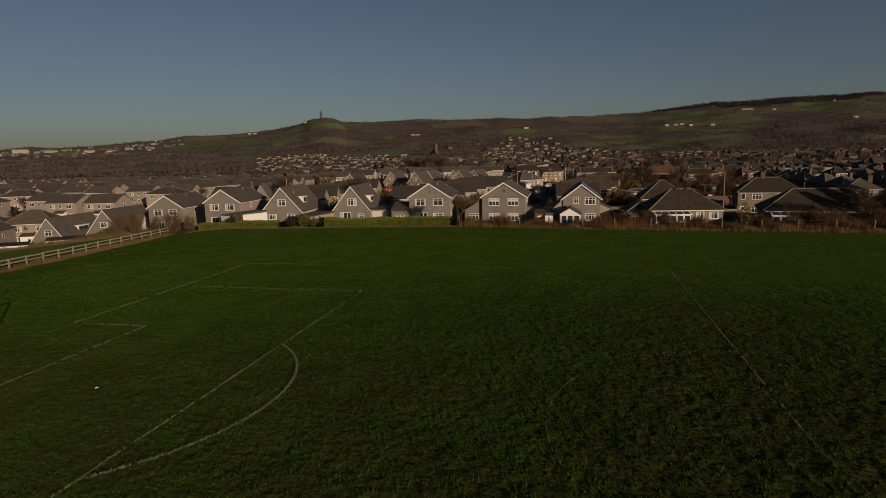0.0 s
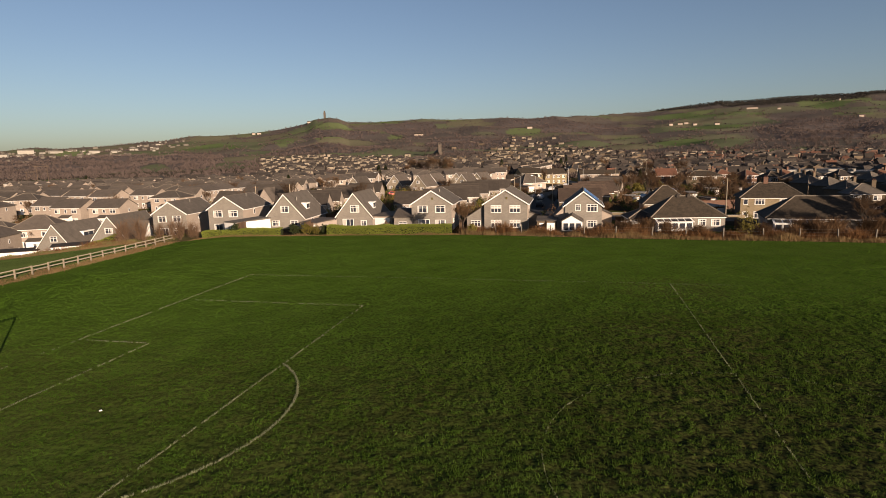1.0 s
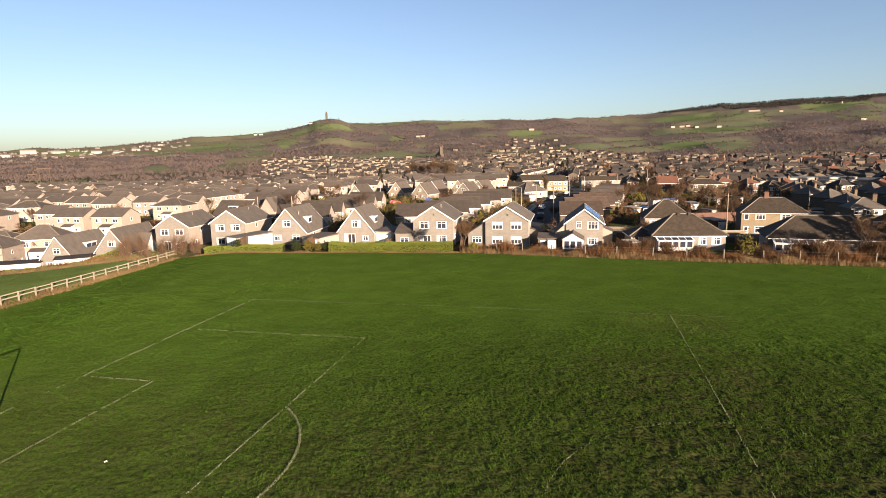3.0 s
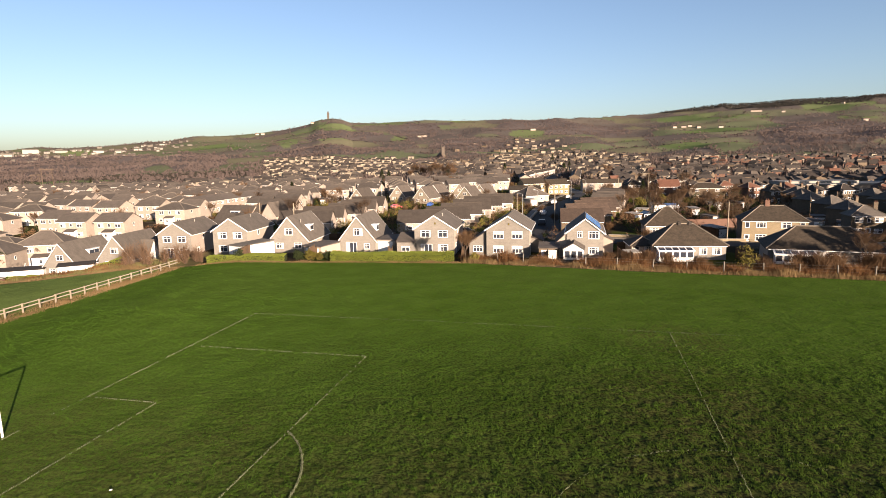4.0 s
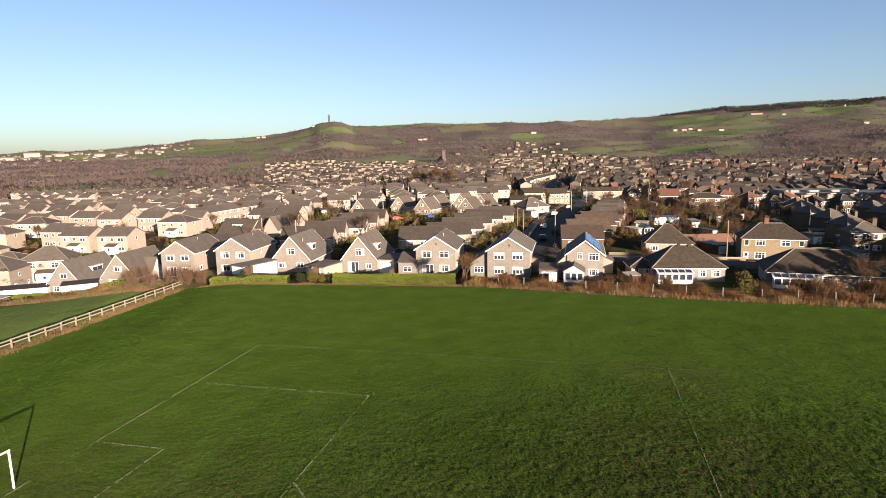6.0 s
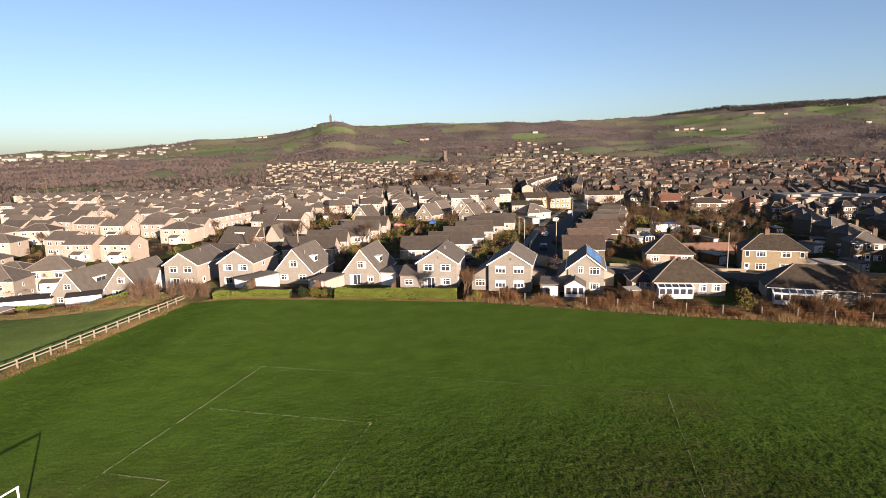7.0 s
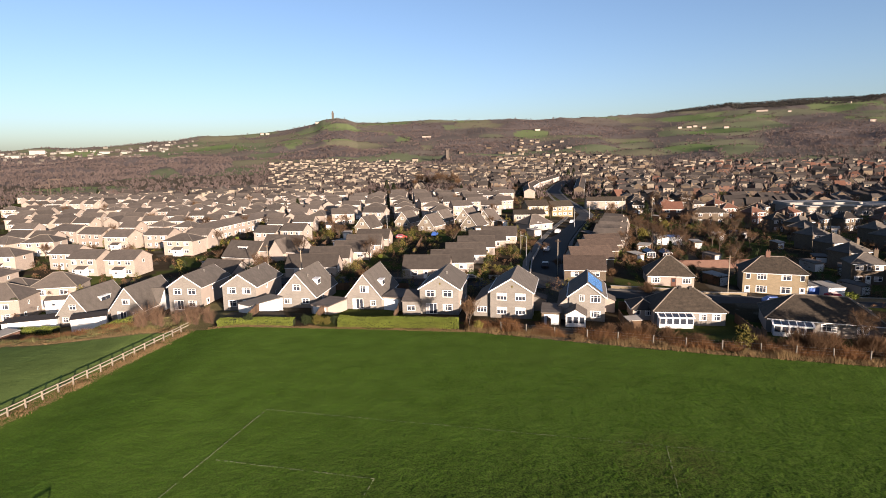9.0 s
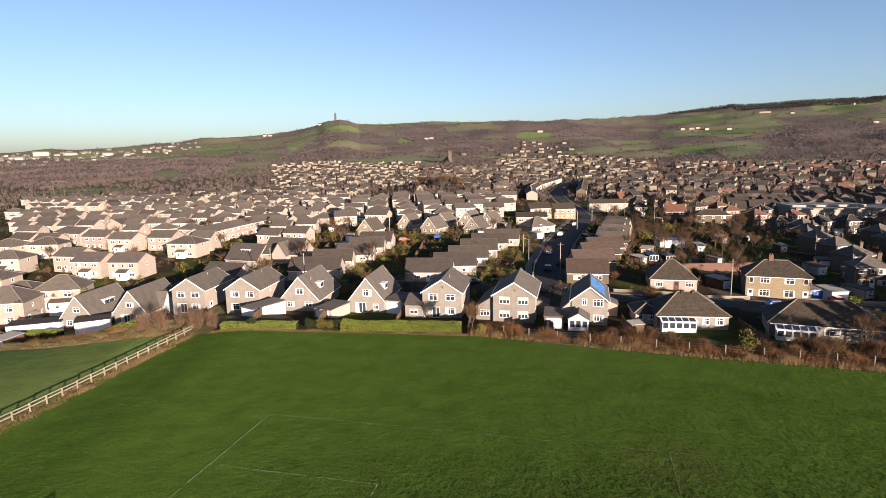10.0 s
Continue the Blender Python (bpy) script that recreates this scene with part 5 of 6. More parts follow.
def conifer_meshes(seed=9, h=9.0):
    r = random.Random(seed)
    v, f = [], []
    for _ in range(1200):
        t = r.random() ** 0.8
        q = (1 - t) * h * 0.24 * (0.75 + 0.5 * r.random()) + 0.1
        a = r.uniform(0, 6.283)
        p = Vector((math.cos(a) * q, math.sin(a) * q, h * (0.08 + 0.92 * t)))
        d = Vector((math.cos(a), math.sin(a), r.uniform(-0.5, 0.7))) * 0.55
        s = Vector((-math.sin(a), math.cos(a), r.uniform(-0.5, 0.5))) * 0.24
        k = len(v)
        v += [tuple(p - s), tuple(p + s), tuple(p + d)]
        f.append((k, k + 1, k + 2))
    return Shape().tube((0, 0, -0.3), (0, 0, h * 0.8), h * 0.02, h * 0.006, 6).mesh("trunk", M_BARK), data("crown", (v, f), M_LEAF)


CONIFER_PARTS = conifer_meshes()


def conifer(x, y, scale):
    t = thing("conifer_tree", on_ground(x, y, rng.uniform(0, 360)) @ Matrix.Scale(scale, 4), "dark green evergreen tree, among houses and in added shade belts", "tree", "evergreen trees")
    part("trunk", CONIFER_PARTS[0], t)
    part("crown", CONIFER_PARTS[1], t)


def shrub_mesh(seed, w, h, material, n=500, leaf=0.22):
    r = random.Random(seed)
    v, f = leafy((0, 0, h * 0.5), (w / 2, w / 2, h * 0.55), n, leaf, r)
    return data("foliage", (v, f), material)


STEM = Shape().tube((0, 0, -0.2), (0.1, 0, 0.7), 0.06, 0.03, 5).tube((0, 0, 0), (-0.2, 0.1, 0.8), 0.04, 0.02, 5).mesh("stem", M_BARK)


def twig_mesh(seed, w, h, n=1100, material=M_TWIG):
    """Thin bare stems that fan out from the ground."""
    r = random.Random(seed)
    v, f = [], []
    for _ in range(n):
        a, q = r.uniform(0, 6.283), abs(r.gauss(0, 0.5))
        p = Vector((math.cos(a) * q * w * 0.4, math.sin(a) * q * w * 0.4, h * r.uniform(0, 0.55)))
        d = Vector((math.cos(a) * q * 0.5 + r.gauss(0, 0.25), math.sin(a) * q * 0.5 + r.gauss(0, 0.25), r.uniform(0.4, 1))) * h * 0.5
        s = Vector((r.gauss(0, 1), r.gauss(0, 1), 0)).normalized() * 0.022
        k = len(v)
        v += [tuple(p - s), tuple(p + s), tuple(p + d)]
        f.append((k, k + 1, k + 2))
    return data("foliage", (v, f), material)


SHRUBS = {"green": shrub_mesh(1, 2.2, 1.8, M_LEAF), "gold": shrub_mesh(2, 2.2, 1.9, M_GOLD), "dark": shrub_mesh(3, 1.6, 1.7, M_LEAF, 700, 0.16), "bright": shrub_mesh(4, 2.4, 1.6, M_HEDGE),
          "brown": twig_mesh(5, 2.8, 2.2), "upright": twig_mesh(6, 2.0, 4.4, 320, M_STEM), "airy": shrub_mesh(7, 2.2, 2.5, M_GOLD, 330, 0.17)}


def shrub(x, y, kind, scale, label):
    t = thing("shrub", on_ground(x, y, rng.uniform(0, 360)) @ Matrix.Scale(scale, 4), label, "shrub", "garden shrubs")
    part("stem", STEM, t)
    part("foliage", SHRUBS[kind], t)


def strip_stuff(name, line, depth, height, n, leaf, material, label, category, blades=True, lift=0.0, seed=1):
    """Grass or leaves along a line of the plan."""
    r = random.Random(seed)
    v, f = [], []
    lens = [math.hypot(b[0] - a[0], b[1] - a[1]) for a, b in zip(line, line[1:])]
    for _ in range(n):
        t = r.uniform(0, sum(lens))
        for (a, b), L in zip(zip(line, line[1:]), lens):
            if t <= L:
                break
            t -= L
        t /= L
        x, y = a[0] + (b[0] - a[0]) * t + r.gauss(0, 0.45), a[1] + (b[1] - a[1]) * t + r.uniform(0, depth)
        hh = height * (0.45 + 0.9 * noise.noise(Vector((x * 0.35, y * 0.35, seed)))) if blades else height
        if blades:
            hh = max(0.15, hh)
            z0 = low_ground(x, y) - 0.05
            p = Vector((x, y, z0))
            lean = 0.45 if material == M_BRAMBLE else 0.28
            d = Vector((r.gauss(0, lean), r.gauss(0, lean), 1)) * hh * r.uniform(0.5, 1.2)
            w = Vector((r.gauss(0, 1), r.gauss(0, 1), 0)).normalized() * leaf
            k = len(v)
            v += [tuple(p - w), tuple(p + w), tuple(p + d)]
        else:
            p = Vector((x, y, low_ground(x, y) + lift + r.random() ** 0.6 * hh * (0.9 + 0.25 * noise.noise(Vector((x * 0.6, y * 0.6, 3))))))
            d = Vector((r.gauss(0, 1), r.gauss(0, 1), r.gauss(0.3, 1))).normalized() * leaf
            w = d.orthogonal().normalized() * leaf * 0.45
            k = len(v)
            v += [tuple(p - w), tuple(p + w), tuple(p + d)]
        f.append((k, k + 1, k + 2))
    joined(name, v, f, material, label, category)


EDGE = [(x, field_edge(x)) for x in (1, 8, 14.4, 22, 30, 35.3, 43, 51, 62, 80)]
strip_stuff("dry_grass", EDGE, 3.0, 1.0, 26000, 0.035, M_DRY, "dry straw-coloured long grass along the field", "grass")
strip_stuff("brambles", [(x, y + 1.6) for x, y in EDGE], 3.6, 1.85, 34000, 0.028, M_BRAMBLE, "red-brown bramble thicket along the field", "brambles", seed=2)
strip_stuff("dry_grass", [(x, field_edge(x) - 0.4) for x in (-42, -39, -15.5, 1)], 1.2, 0.45, 6000, 0.03, M_DRY, "dry grass at the foot of a hedge", "grass", seed=3)
strip_stuff("dry_grass", [(fence_x(y) + 1.1, y) for y in (28, 54.5, 70.0, 89.0)], 1.8, 0.6, 12000, 0.03, M_DRY, "dry grass along a timber fence", "grass", seed=4)
strip_stuff("dry_grass", [(fence_x(y) - 0.3, y) for y in (28, 56, 72, 90)], 1.0, 0.5, 8000, 0.03, M_DRY, "dry grass tangled in a timber fence", "grass", seed=14)
GARDENS = [(-112, 93.8), (-77.3, 89.9), (-67.8, 87.8), (-55.5, 88.0), (-47, 89.2)]
strip_stuff("dry_grass", GARDENS, 2.6, 0.7, 9000, 0.035, M_DRY, "dry grass along the gardens", "grass", seed=5)
strip_stuff("scrub_grass", [(x, y + 1.5) for x, y in GARDENS], 9.0, 0.75, 24000, 0.045, M_SCRUB, "olive rough grass along the gardens", "grass", seed=15)
strip_stuff("brambles", [(-80, 93.5), (-66, 92.0), (-56, 91)], 5.0, 1.3, 5000, 0.03, M_BRAMBLE, "straggling red-brown brambles below the gardens", "brambles", seed=6)


def hedge(name, line, width, height, n, label, seed, leaf=M_HEDGE):
    level = low_ground if name == "hedge" else ground
    h = thing(name, pose(0, 0, 0), label, "hedge")
    r = random.Random(seed)
    v, f = [], []
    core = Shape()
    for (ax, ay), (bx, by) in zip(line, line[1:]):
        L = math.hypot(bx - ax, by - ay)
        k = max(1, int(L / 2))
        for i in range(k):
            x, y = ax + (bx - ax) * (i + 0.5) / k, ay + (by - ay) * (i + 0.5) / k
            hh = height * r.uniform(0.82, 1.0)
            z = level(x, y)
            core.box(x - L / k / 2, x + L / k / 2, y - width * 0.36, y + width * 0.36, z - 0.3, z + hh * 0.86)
        for _ in range(int(n * L)):
            t = r.random()
            x, y = ax + (bx - ax) * t, ay + (by - ay) * t
            hh = height * (0.92 + 0.22 * noise.noise(Vector((x * 0.5, y * 0.5, seed))))
            if r.random() < 0.5:
                p = Vector((x, y + r.uniform(-width, width) / 2, level(x, y) + hh + r.uniform(-0.12, 0.08)))
            else:
                p = Vector((x, y + r.choice((-1, -1, 1)) * width / 2 * r.uniform(0.8, 1.08), level(x, y) + r.uniform(0, hh)))
            d = Vector((r.gauss(0, 1), r.gauss(0, 1), r.gauss(0.4, 1))).normalized() * 0.15
            w = d.orthogonal().normalized() * 0.075
            q = len(v)
            v += [tuple(p - w), tuple(p + w), tuple(p + d)]
            f.append((q, q + 1, q + 2))
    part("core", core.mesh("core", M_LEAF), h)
    part("foliage", data("foliage", (v, f), leaf), h)


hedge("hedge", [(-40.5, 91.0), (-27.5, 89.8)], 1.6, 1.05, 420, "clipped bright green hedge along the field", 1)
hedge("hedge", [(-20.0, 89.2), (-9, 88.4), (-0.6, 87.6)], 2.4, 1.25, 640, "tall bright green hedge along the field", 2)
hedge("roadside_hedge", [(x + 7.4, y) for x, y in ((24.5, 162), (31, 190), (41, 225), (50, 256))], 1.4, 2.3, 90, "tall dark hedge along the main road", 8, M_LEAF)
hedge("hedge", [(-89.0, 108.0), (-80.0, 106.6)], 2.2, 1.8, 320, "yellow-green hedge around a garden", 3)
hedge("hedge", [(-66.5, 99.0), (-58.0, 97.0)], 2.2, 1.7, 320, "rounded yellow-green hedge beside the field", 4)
for x, y, k, s, label in ((-35.2, 90.4, "dark", 1.25, "dark clipped round shrub in front of a hedge"), (-25.5, 89.8, "green", 1.0, "green shrub in a hedge line"), (-23.5, 89.6, "gold", 1.0, "golden conifer shrub in a hedge line"), (-22.0, 89.5, "gold", 0.8, "golden conifer shrub in a hedge line"), (-20.6, 89.5, "green", 0.9, "green shrub in a hedge line"),
                          (41.0, 81.5, "airy", 1.75, "tall airy yellow-green bush by the field"), (2.6, 92.5, "gold", 0.9, "golden yellow shrub in a garden"), (62, 80, "brown", 1.6, "bare brown shrub by a fence"), (58, 79, "brown", 1.4, "bare brown shrub by a fence"), (47, 80, "brown", 1.0, "bare brown shrub by a fence")):
    shrub(x, y, k, s, label)
for x, y, k, s in ((1.2, 93.5, 0, 0.75), (58.5, 82.5, 1, 0.7), (62.5, 81, 0, 0.75), (24, 142, 0, 0.6), (21, 172, 0, 0.6), (61.0, 184.0, 3, 1.0), (66.0, 190.0, 1, 0.8)):
    tree(x, y, k, s)
for x, y, k in ((-55.2, 92.6, 0.9), (-53.6, 91.6, 1.05), (-52.2, 92.8, 1.1), (-50.9, 92.0, 0.8), (-48.6, 93.0, 0.85), (-46.9, 93.6, 0.95), (-45.2, 92.8, 1.0), (-43.6, 93.4, 0.8), (-42.4, 92.6, 0.65)):
    shrub(x, y, "upright", k, "tall bare pinkish-brown bush beside the field fence")
for k in range(16):
    x = rng.uniform(16, 64)
    shrub(x, field_edge(x) + rng.uniform(3.5, 6.5), "brown", rng.uniform(0.8, 1.3), "bare brown shrub by a fence")
for x, y, s in ((-100, 348, 1.0), (-68, 524, 1.3), (-56, 475, 1.2), (-9, 566, 1.4), (87, 273, 0.9), (-98, 220, 0.6), (132, 719, 1.3), (142, 738, 1.4), (62, 753, 1.2), (0, 485, 0.8), (158, 965, 1.5), (-114, 215, 0.5), (-345, 537, 1.0), ):
    conifer(x, y, s)
for x, y, s in ((-43, 578, 1.5), (-33, 556, 1.5), (-26, 572, 1.6), (-16, 542, 1.5), (99, 299, 1.3), (110, 283, 1.5), (134, 522, 1.5), (113, 237, 1.0), (71, 223, 0.9), (92, 215, 0.9), (-92, 213, 0.7), (-98, 254, 0.9), (-84, 262, 0.8), (-234, 335, 0.8), (21, 198, 0.6), (24, 167, 0.5), ):
    tree(x, y, rng.randrange(4), s, "tall bare winter tree among houses")
for k in range(9):
    tree(-46 + 5.5 * k + rng.uniform(-2, 2), 560 - 3.5 * k + rng.uniform(-8, 8), rng.randrange(4), rng.uniform(1.3, 1.7), "tall ochre-brown winter tree below the church")
for x, y, s in ((-97, 318, 1), (-93, 264, 1.2), (65, 207, 1.4), (84, 240, 1.2), ):
    shrub(x, y, "gold", 1.8 * s, "large golden yellow bush in a garden")
# an unseen belt of evergreens, added on the right to shade the lower streets
for k in range(10, 92):
    y = 84 + 3.5 * k
    x = 0.8 * y + 10 + 5 * (k % 2) + rng.uniform(-1.5, 1.5)
    if free(x, y, 0.5):
        conifer(x, y, rng.uniform(1.2, 1.6) + 0.013 * k)
# more unseen evergreens, added to keep the sun off the long bungalow
for x, y, s in ((68.5, 77.0, 0.85), (72.5, 75.0, 1.0), (76.5, 72.0, 1.0), (80.5, 74.0, 1.1), (85.0, 71.5, 1.1), (74.0, 80.0, 0.9)):
    conifer(x, y, s)
rng = random.Random(21)
tries = 0
made = 0
while made < 118 and tries < 4000:
    tries += 1
    az, r = rng.uniform(-38, 40), rng.uniform(135, 520)
    if rng.random() < 0.25:
        az, r = rng.uniform(14, 26), rng.uniform(150, 330)
    x, y = r * math.sin(radians(az)), r * math.cos(radians(az))
    if free(x, y, 2.0):
        tree(x, y, rng.randrange(4), rng.uniform(0.5, 0.95))
        PLACED.append((x, y, 1.5))
        made += 1
made = 0
while made < 262:
    az, r = rng.uniform(-38, 40), rng.uniform(108, 400)
    if made > 230:
        az, r = rng.uniform(-38, -8), rng.uniform(135, 300)
    elif made > 110:
        az, r = rng.uniform(14, 27), rng.uniform(150, 300)
    x, y = r * math.sin(radians(az)), r * math.cos(radians(az))
    if y > field_edge(x) + 12 and free(x, y, 1.0):
        k = rng.choice(("green", "gold", "dark", "dark", "brown", "brown", "brown", "bright"))
        shrub(x, y, k, rng.uniform(0.6, 1.5), {"green": "dark green shrub in a garden", "gold": "golden yellow shrub in a garden", "dark": "dense dark evergreen shrub in a garden", "brown": "bare brown shrub in a garden", "bright": "bright green shrub in a garden"}[k])
        made += 1


def garden_greenery():
    """Hedges and shrubs of gardens too far off to tell apart."""
    r = random.Random(77)
    sets = {"brown": ([], []), "green": ([], []), "ochre": ([], [])}
    made = 0
    while made < 3500:
        az, d = r.uniform(-40, 41), 130 + 620 * r.random() ** 0.8
        x, y = d * math.sin(radians(az)), d * math.cos(radians(az))
        if not free(x, y, -1.0) or (d < 200 and not free(x, y, 0.2)):
            continue
        key = r.choice(("brown", "brown", "brown", "green", "green", "ochre"))
        v, f = sets[key]
        near = d < 260
        w, h = (r.uniform(0.7, 1.7), r.uniform(0.6, 1.7)) if near else (r.uniform(1.0, 2.6), r.uniform(0.8, 2.6))
        z = ground(x, y)
        for _ in range(56 if near else 20):
            q, a = abs(r.gauss(0, 0.5)), r.uniform(0, 6.283)
            p = Vector((x + math.cos(a) * q * w, y + math.sin(a) * q * w * 0.8, z - 0.1 + h * max(0.08, 1 - q * q) * r.random() ** 0.5))
            e = Vector((r.gauss(0, 1), r.gauss(0, 1), r.gauss(0.6, 0.8))).normalized() * (r.uniform(0.12, 0.3) if near else r.uniform(0.25, 0.6))
            s = e.orthogonal().normalized() * (r.uniform(0.04, 0.1) if near else r.uniform(0.1, 0.22))
            k = len(v)
            v += [tuple(p - s), tuple(p + s), tuple(p + e)]
            f.append((k, k + 1, k + 2))
        made += 1
    made = 0
    while made < 1300:
        az, d = r.uniform(15, 39), r.uniform(145, 340)
        if made > 700:
            az, d = r.uniform(22, 39), r.uniform(240, 480)
        x, y = d * math.sin(radians(az)), d * math.cos(radians(az))
        if not free(x, y, 0.1):
            continue
        v, f = sets[r.choice(("brown", "brown", "green"))]
        w, h, z = r.uniform(1.0, 2.4), r.uniform(1.5, 3.6), ground(x, y)
        if made > 700:
            w, h = w * 1.5, h * 1.7
        for _ in range(60):
            q, a = abs(r.gauss(0, 0.5)), r.uniform(0, 6.283)
            p = Vector((x + math.cos(a) * q * w, y + math.sin(a) * q * w, z - 0.1 + h * max(0.08, 1 - q * q) * r.random() ** 0.6))
            e = Vector((r.gauss(0, 0.7), r.gauss(0, 0.7), abs(r.gauss(0.6, 0.6)))).normalized() * r.uniform(0.25, 0.55)
            s = e.orthogonal().normalized() * r.uniform(0.06, 0.14)
            k = len(v)
            v += [tuple(p - s), tuple(p + s), tuple(p + e)]
            f.append((k, k + 1, k + 2))
        made += 1
    made = 0
    while made < 900:
        x, y = r.uniform(-78, 26), r.uniform(118, 262)
        if made > 640:
            x, y = r.uniform(-150, -50), r.uniform(140, 300)
        if not free(x, y, 0.5):
            continue
        v, f = sets[r.choice(("brown", "brown", "green", "ochre", "ochre"))]
        w, h, z = r.uniform(0.8, 2.2), r.uniform(0.9, 3.2), ground(x, y)
        for _ in range(100):
            q, a = abs(r.gauss(0, 0.5)), r.uniform(0, 6.283)
            p = Vector((x + math.cos(a) * q * w, y + math.sin(a) * q * w, z - 0.1 + h * max(0.08, 1 - q * q) * r.random() ** 0.6))
            e = Vector((r.gauss(0, 0.8), r.gauss(0, 0.8), abs(r.gauss(0.5, 0.6)))).normalized() * r.uniform(0.16, 0.36)
            s = e.orthogonal().normalized() * r.uniform(0.05, 0.12)
            k = len(v)
            v += [tuple(p - s), tuple(p + s), tuple(p + e)]
            f.append((k, k + 1, k + 2))
        made += 1
    for key, material, label in (("brown", M_TWIG, "bare brown garden bushes of the town"), ("green", M_LEAF, "dark green garden bushes of the town"), ("ochre", M_GOLD, "yellow-green garden bushes of the town")):
        joined(key + "_bushes", *sets[key], material, label, "bushes")


garden_greenery()


CONIFER_BELTS = [(21.8, 500, 3170, 2.8), (29.5, 1500, 3060, 5.8), (36.8, 450, 3170, 3.0)]


def far_woods():
    """Bare woods, hedgerow trees and conifers of the hills."""
    r = random.Random(8)
    sets = {0: ([], []), 1: ([], [])}

    def clump(x, y, w, h, key):
        v, f = sets[key]
        z = ground(x, y) - 2.0
        near = x * x + y * y < 1600 ** 2
        for _ in range(18 if near else 9):
            q, a = abs(r.gauss(0, 0.42)), r.uniform(0, 6.283)
            lift = max(0.1, 1 - q * q) * h
            px, py, pz = x + math.cos(a) * q * w * 0.55, y + math.sin(a) * q * w * 0.55, z + lift * r.uniform(0.2, 0.75)
            b, s = r.uniform(0, 6.283), w * (r.uniform(0.04, 0.1) if near else r.uniform(0.09, 0.18))
            k = len(v)
            v += [(px - math.cos(b) * s, py - math.sin(b) * s, pz), (px + math.cos(b) * s, py + math.sin(b) * s, pz + r.uniform(-1, 1)),
                  (px + math.cos(a) * q * w * 0.2 + r.gauss(0, 0.8), py + math.sin(a) * q * w * 0.2, pz + lift * r.uniform(0.2, 0.45))]
            f.append((k, k + 1, k + 2))

    made = 0
    while made < 20500:
        az = r.uniform(-42, 42)
        d = 560 + 2700 * r.random() ** 1.1
        x, y = d * math.sin(radians(az)), d * math.cos(radians(az))
        if inside(GREEN, az, d) and (cell(x, y)[1] > 11 or r.random() > 0.75) and r.random() > 0.03:
            continue
        wood = inside(WOOD, az, d) or inside(CONIFER, az, d)
        if not wood:
            v, edge = cell(x, y)
            keep = 0.9 if edge < 9 else (0.3 if v > 0.62 else 0.03)
            if d < 1100:
                keep = 0.35
            if r.random() > keep:
                continue
        if d < 1150 and not free(x, y, 3):
            continue
        dark = inside(CONIFER, az, d) or r.random() < 0.03
        s = r.uniform(0.7, 1.2)
        clump(x, y, 9 * s, 7 * s, 1 if dark else 0)
        made += 1
    made = 0
    while made < 2600:
        a, dd, wa, wd = r.choice(GREEN)
        az, d = a + r.uniform(-1.1, 1.1) * wa, dd + r.uniform(-1.1, 1.1) * wd
        x, y = d * math.sin(radians(az)), d * math.cos(radians(az))
        if cell(x, y)[1] < 8 or r.random() < 0.012:
            s = r.uniform(0.4, 0.85)
            clump(x, y, 9 * s, 7 * s, 1 if r.random() < 0.7 else 0)
            made += 1
    for az0, w, d0, dw in CONIFER_BELTS:
        for _ in range(w):
            az, d = az0 + r.uniform(-1, 1) * dw, d0
            q = r.uniform(-1, 1)
            x, y = (d + q * 240) * math.sin(radians(az)), (d + q * 240) * math.cos(radians(az))
            if inside(CONIFER, az, d + q * 240):
                clump(x, y, 15, 10, 1)
    made = 0
    while made < 6400:
        az, d = r.uniform(-20, 40), r.uniform(430, 1250)
        if r.random() < 0.12:
            az, d = r.uniform(-3.6, 1.2), r.uniform(520, 600)
        x, y = d * math.sin(radians(az)), d * math.cos(radians(az))
        if free(x, y, 1.0):
            s = r.uniform(0.5, 1.0)
            clump(x, y, 8 * s, 8 * s, 1 if r.random() < 0.1 else 0)
            made += 1
    joined("far_wood", *sets[0], M_FARWOOD, "purple-brown bare winter woods on the hills", "wood")
    joined("conifer_wood", *sets[1], M_DARKWOOD, "dark conifer wood on the hill crest", "wood")


far_woods()

# ---- landmarks ----


def spot(az, r):
    return r * math.sin(radians(az)), r * math.cos(radians(az))


x, y = spot(-12.3, 2690)
t = thing("hill_tower", pose(x, y, ground(x, y) - 3), "square stone tower on the hill top", "tower")
part("shaft", Shape().box(-4, 4, -4, 4, -2, 26).box(-4.6, 4.6, -4.6, 4.6, 24, 26.5).mesh("shaft", M_DARKSTONE), t)
part("turret", Shape().box(-2.6, 2.6, -2.6, 2.6, 0, 7).box(-3, 3, -3, 3, 6.4, 7.4).mesh("turret", M_DARKSTONE), t, pose(0, 0, 26.5))
x, y = spot(-1.35, 1190)
t = thing("church", pose(x, y, ground(x, y) - 4, 0, 0, 12), "stone church with a square tower among trees", "church")
s = Shape().box(-2.9, 2.9, -2.9, 2.9, -3, 26)
for a in (-1, 1):
    for b in (-1, 1):
        s.box(a * 2.7 - 0.6, a * 2.7 + 0.6, b * 2.7 - 0.6, b * 2.7 + 0.6, -3, 28.8)
part("tower", s.mesh("tower", M_DARKSTONE), t)
part("nave", wall_mesh(14, 30, 9, 15, "gable", "y").mesh("nave", M_BROWN, M_BROWN), t, pose(0, 19.2, 0))
part("nave_roof", roof_mesh(14, 30, 9, 15, "gable", "y").mesh("nave_roof", M_SLATE), t, pose(0, 19.2, 0))


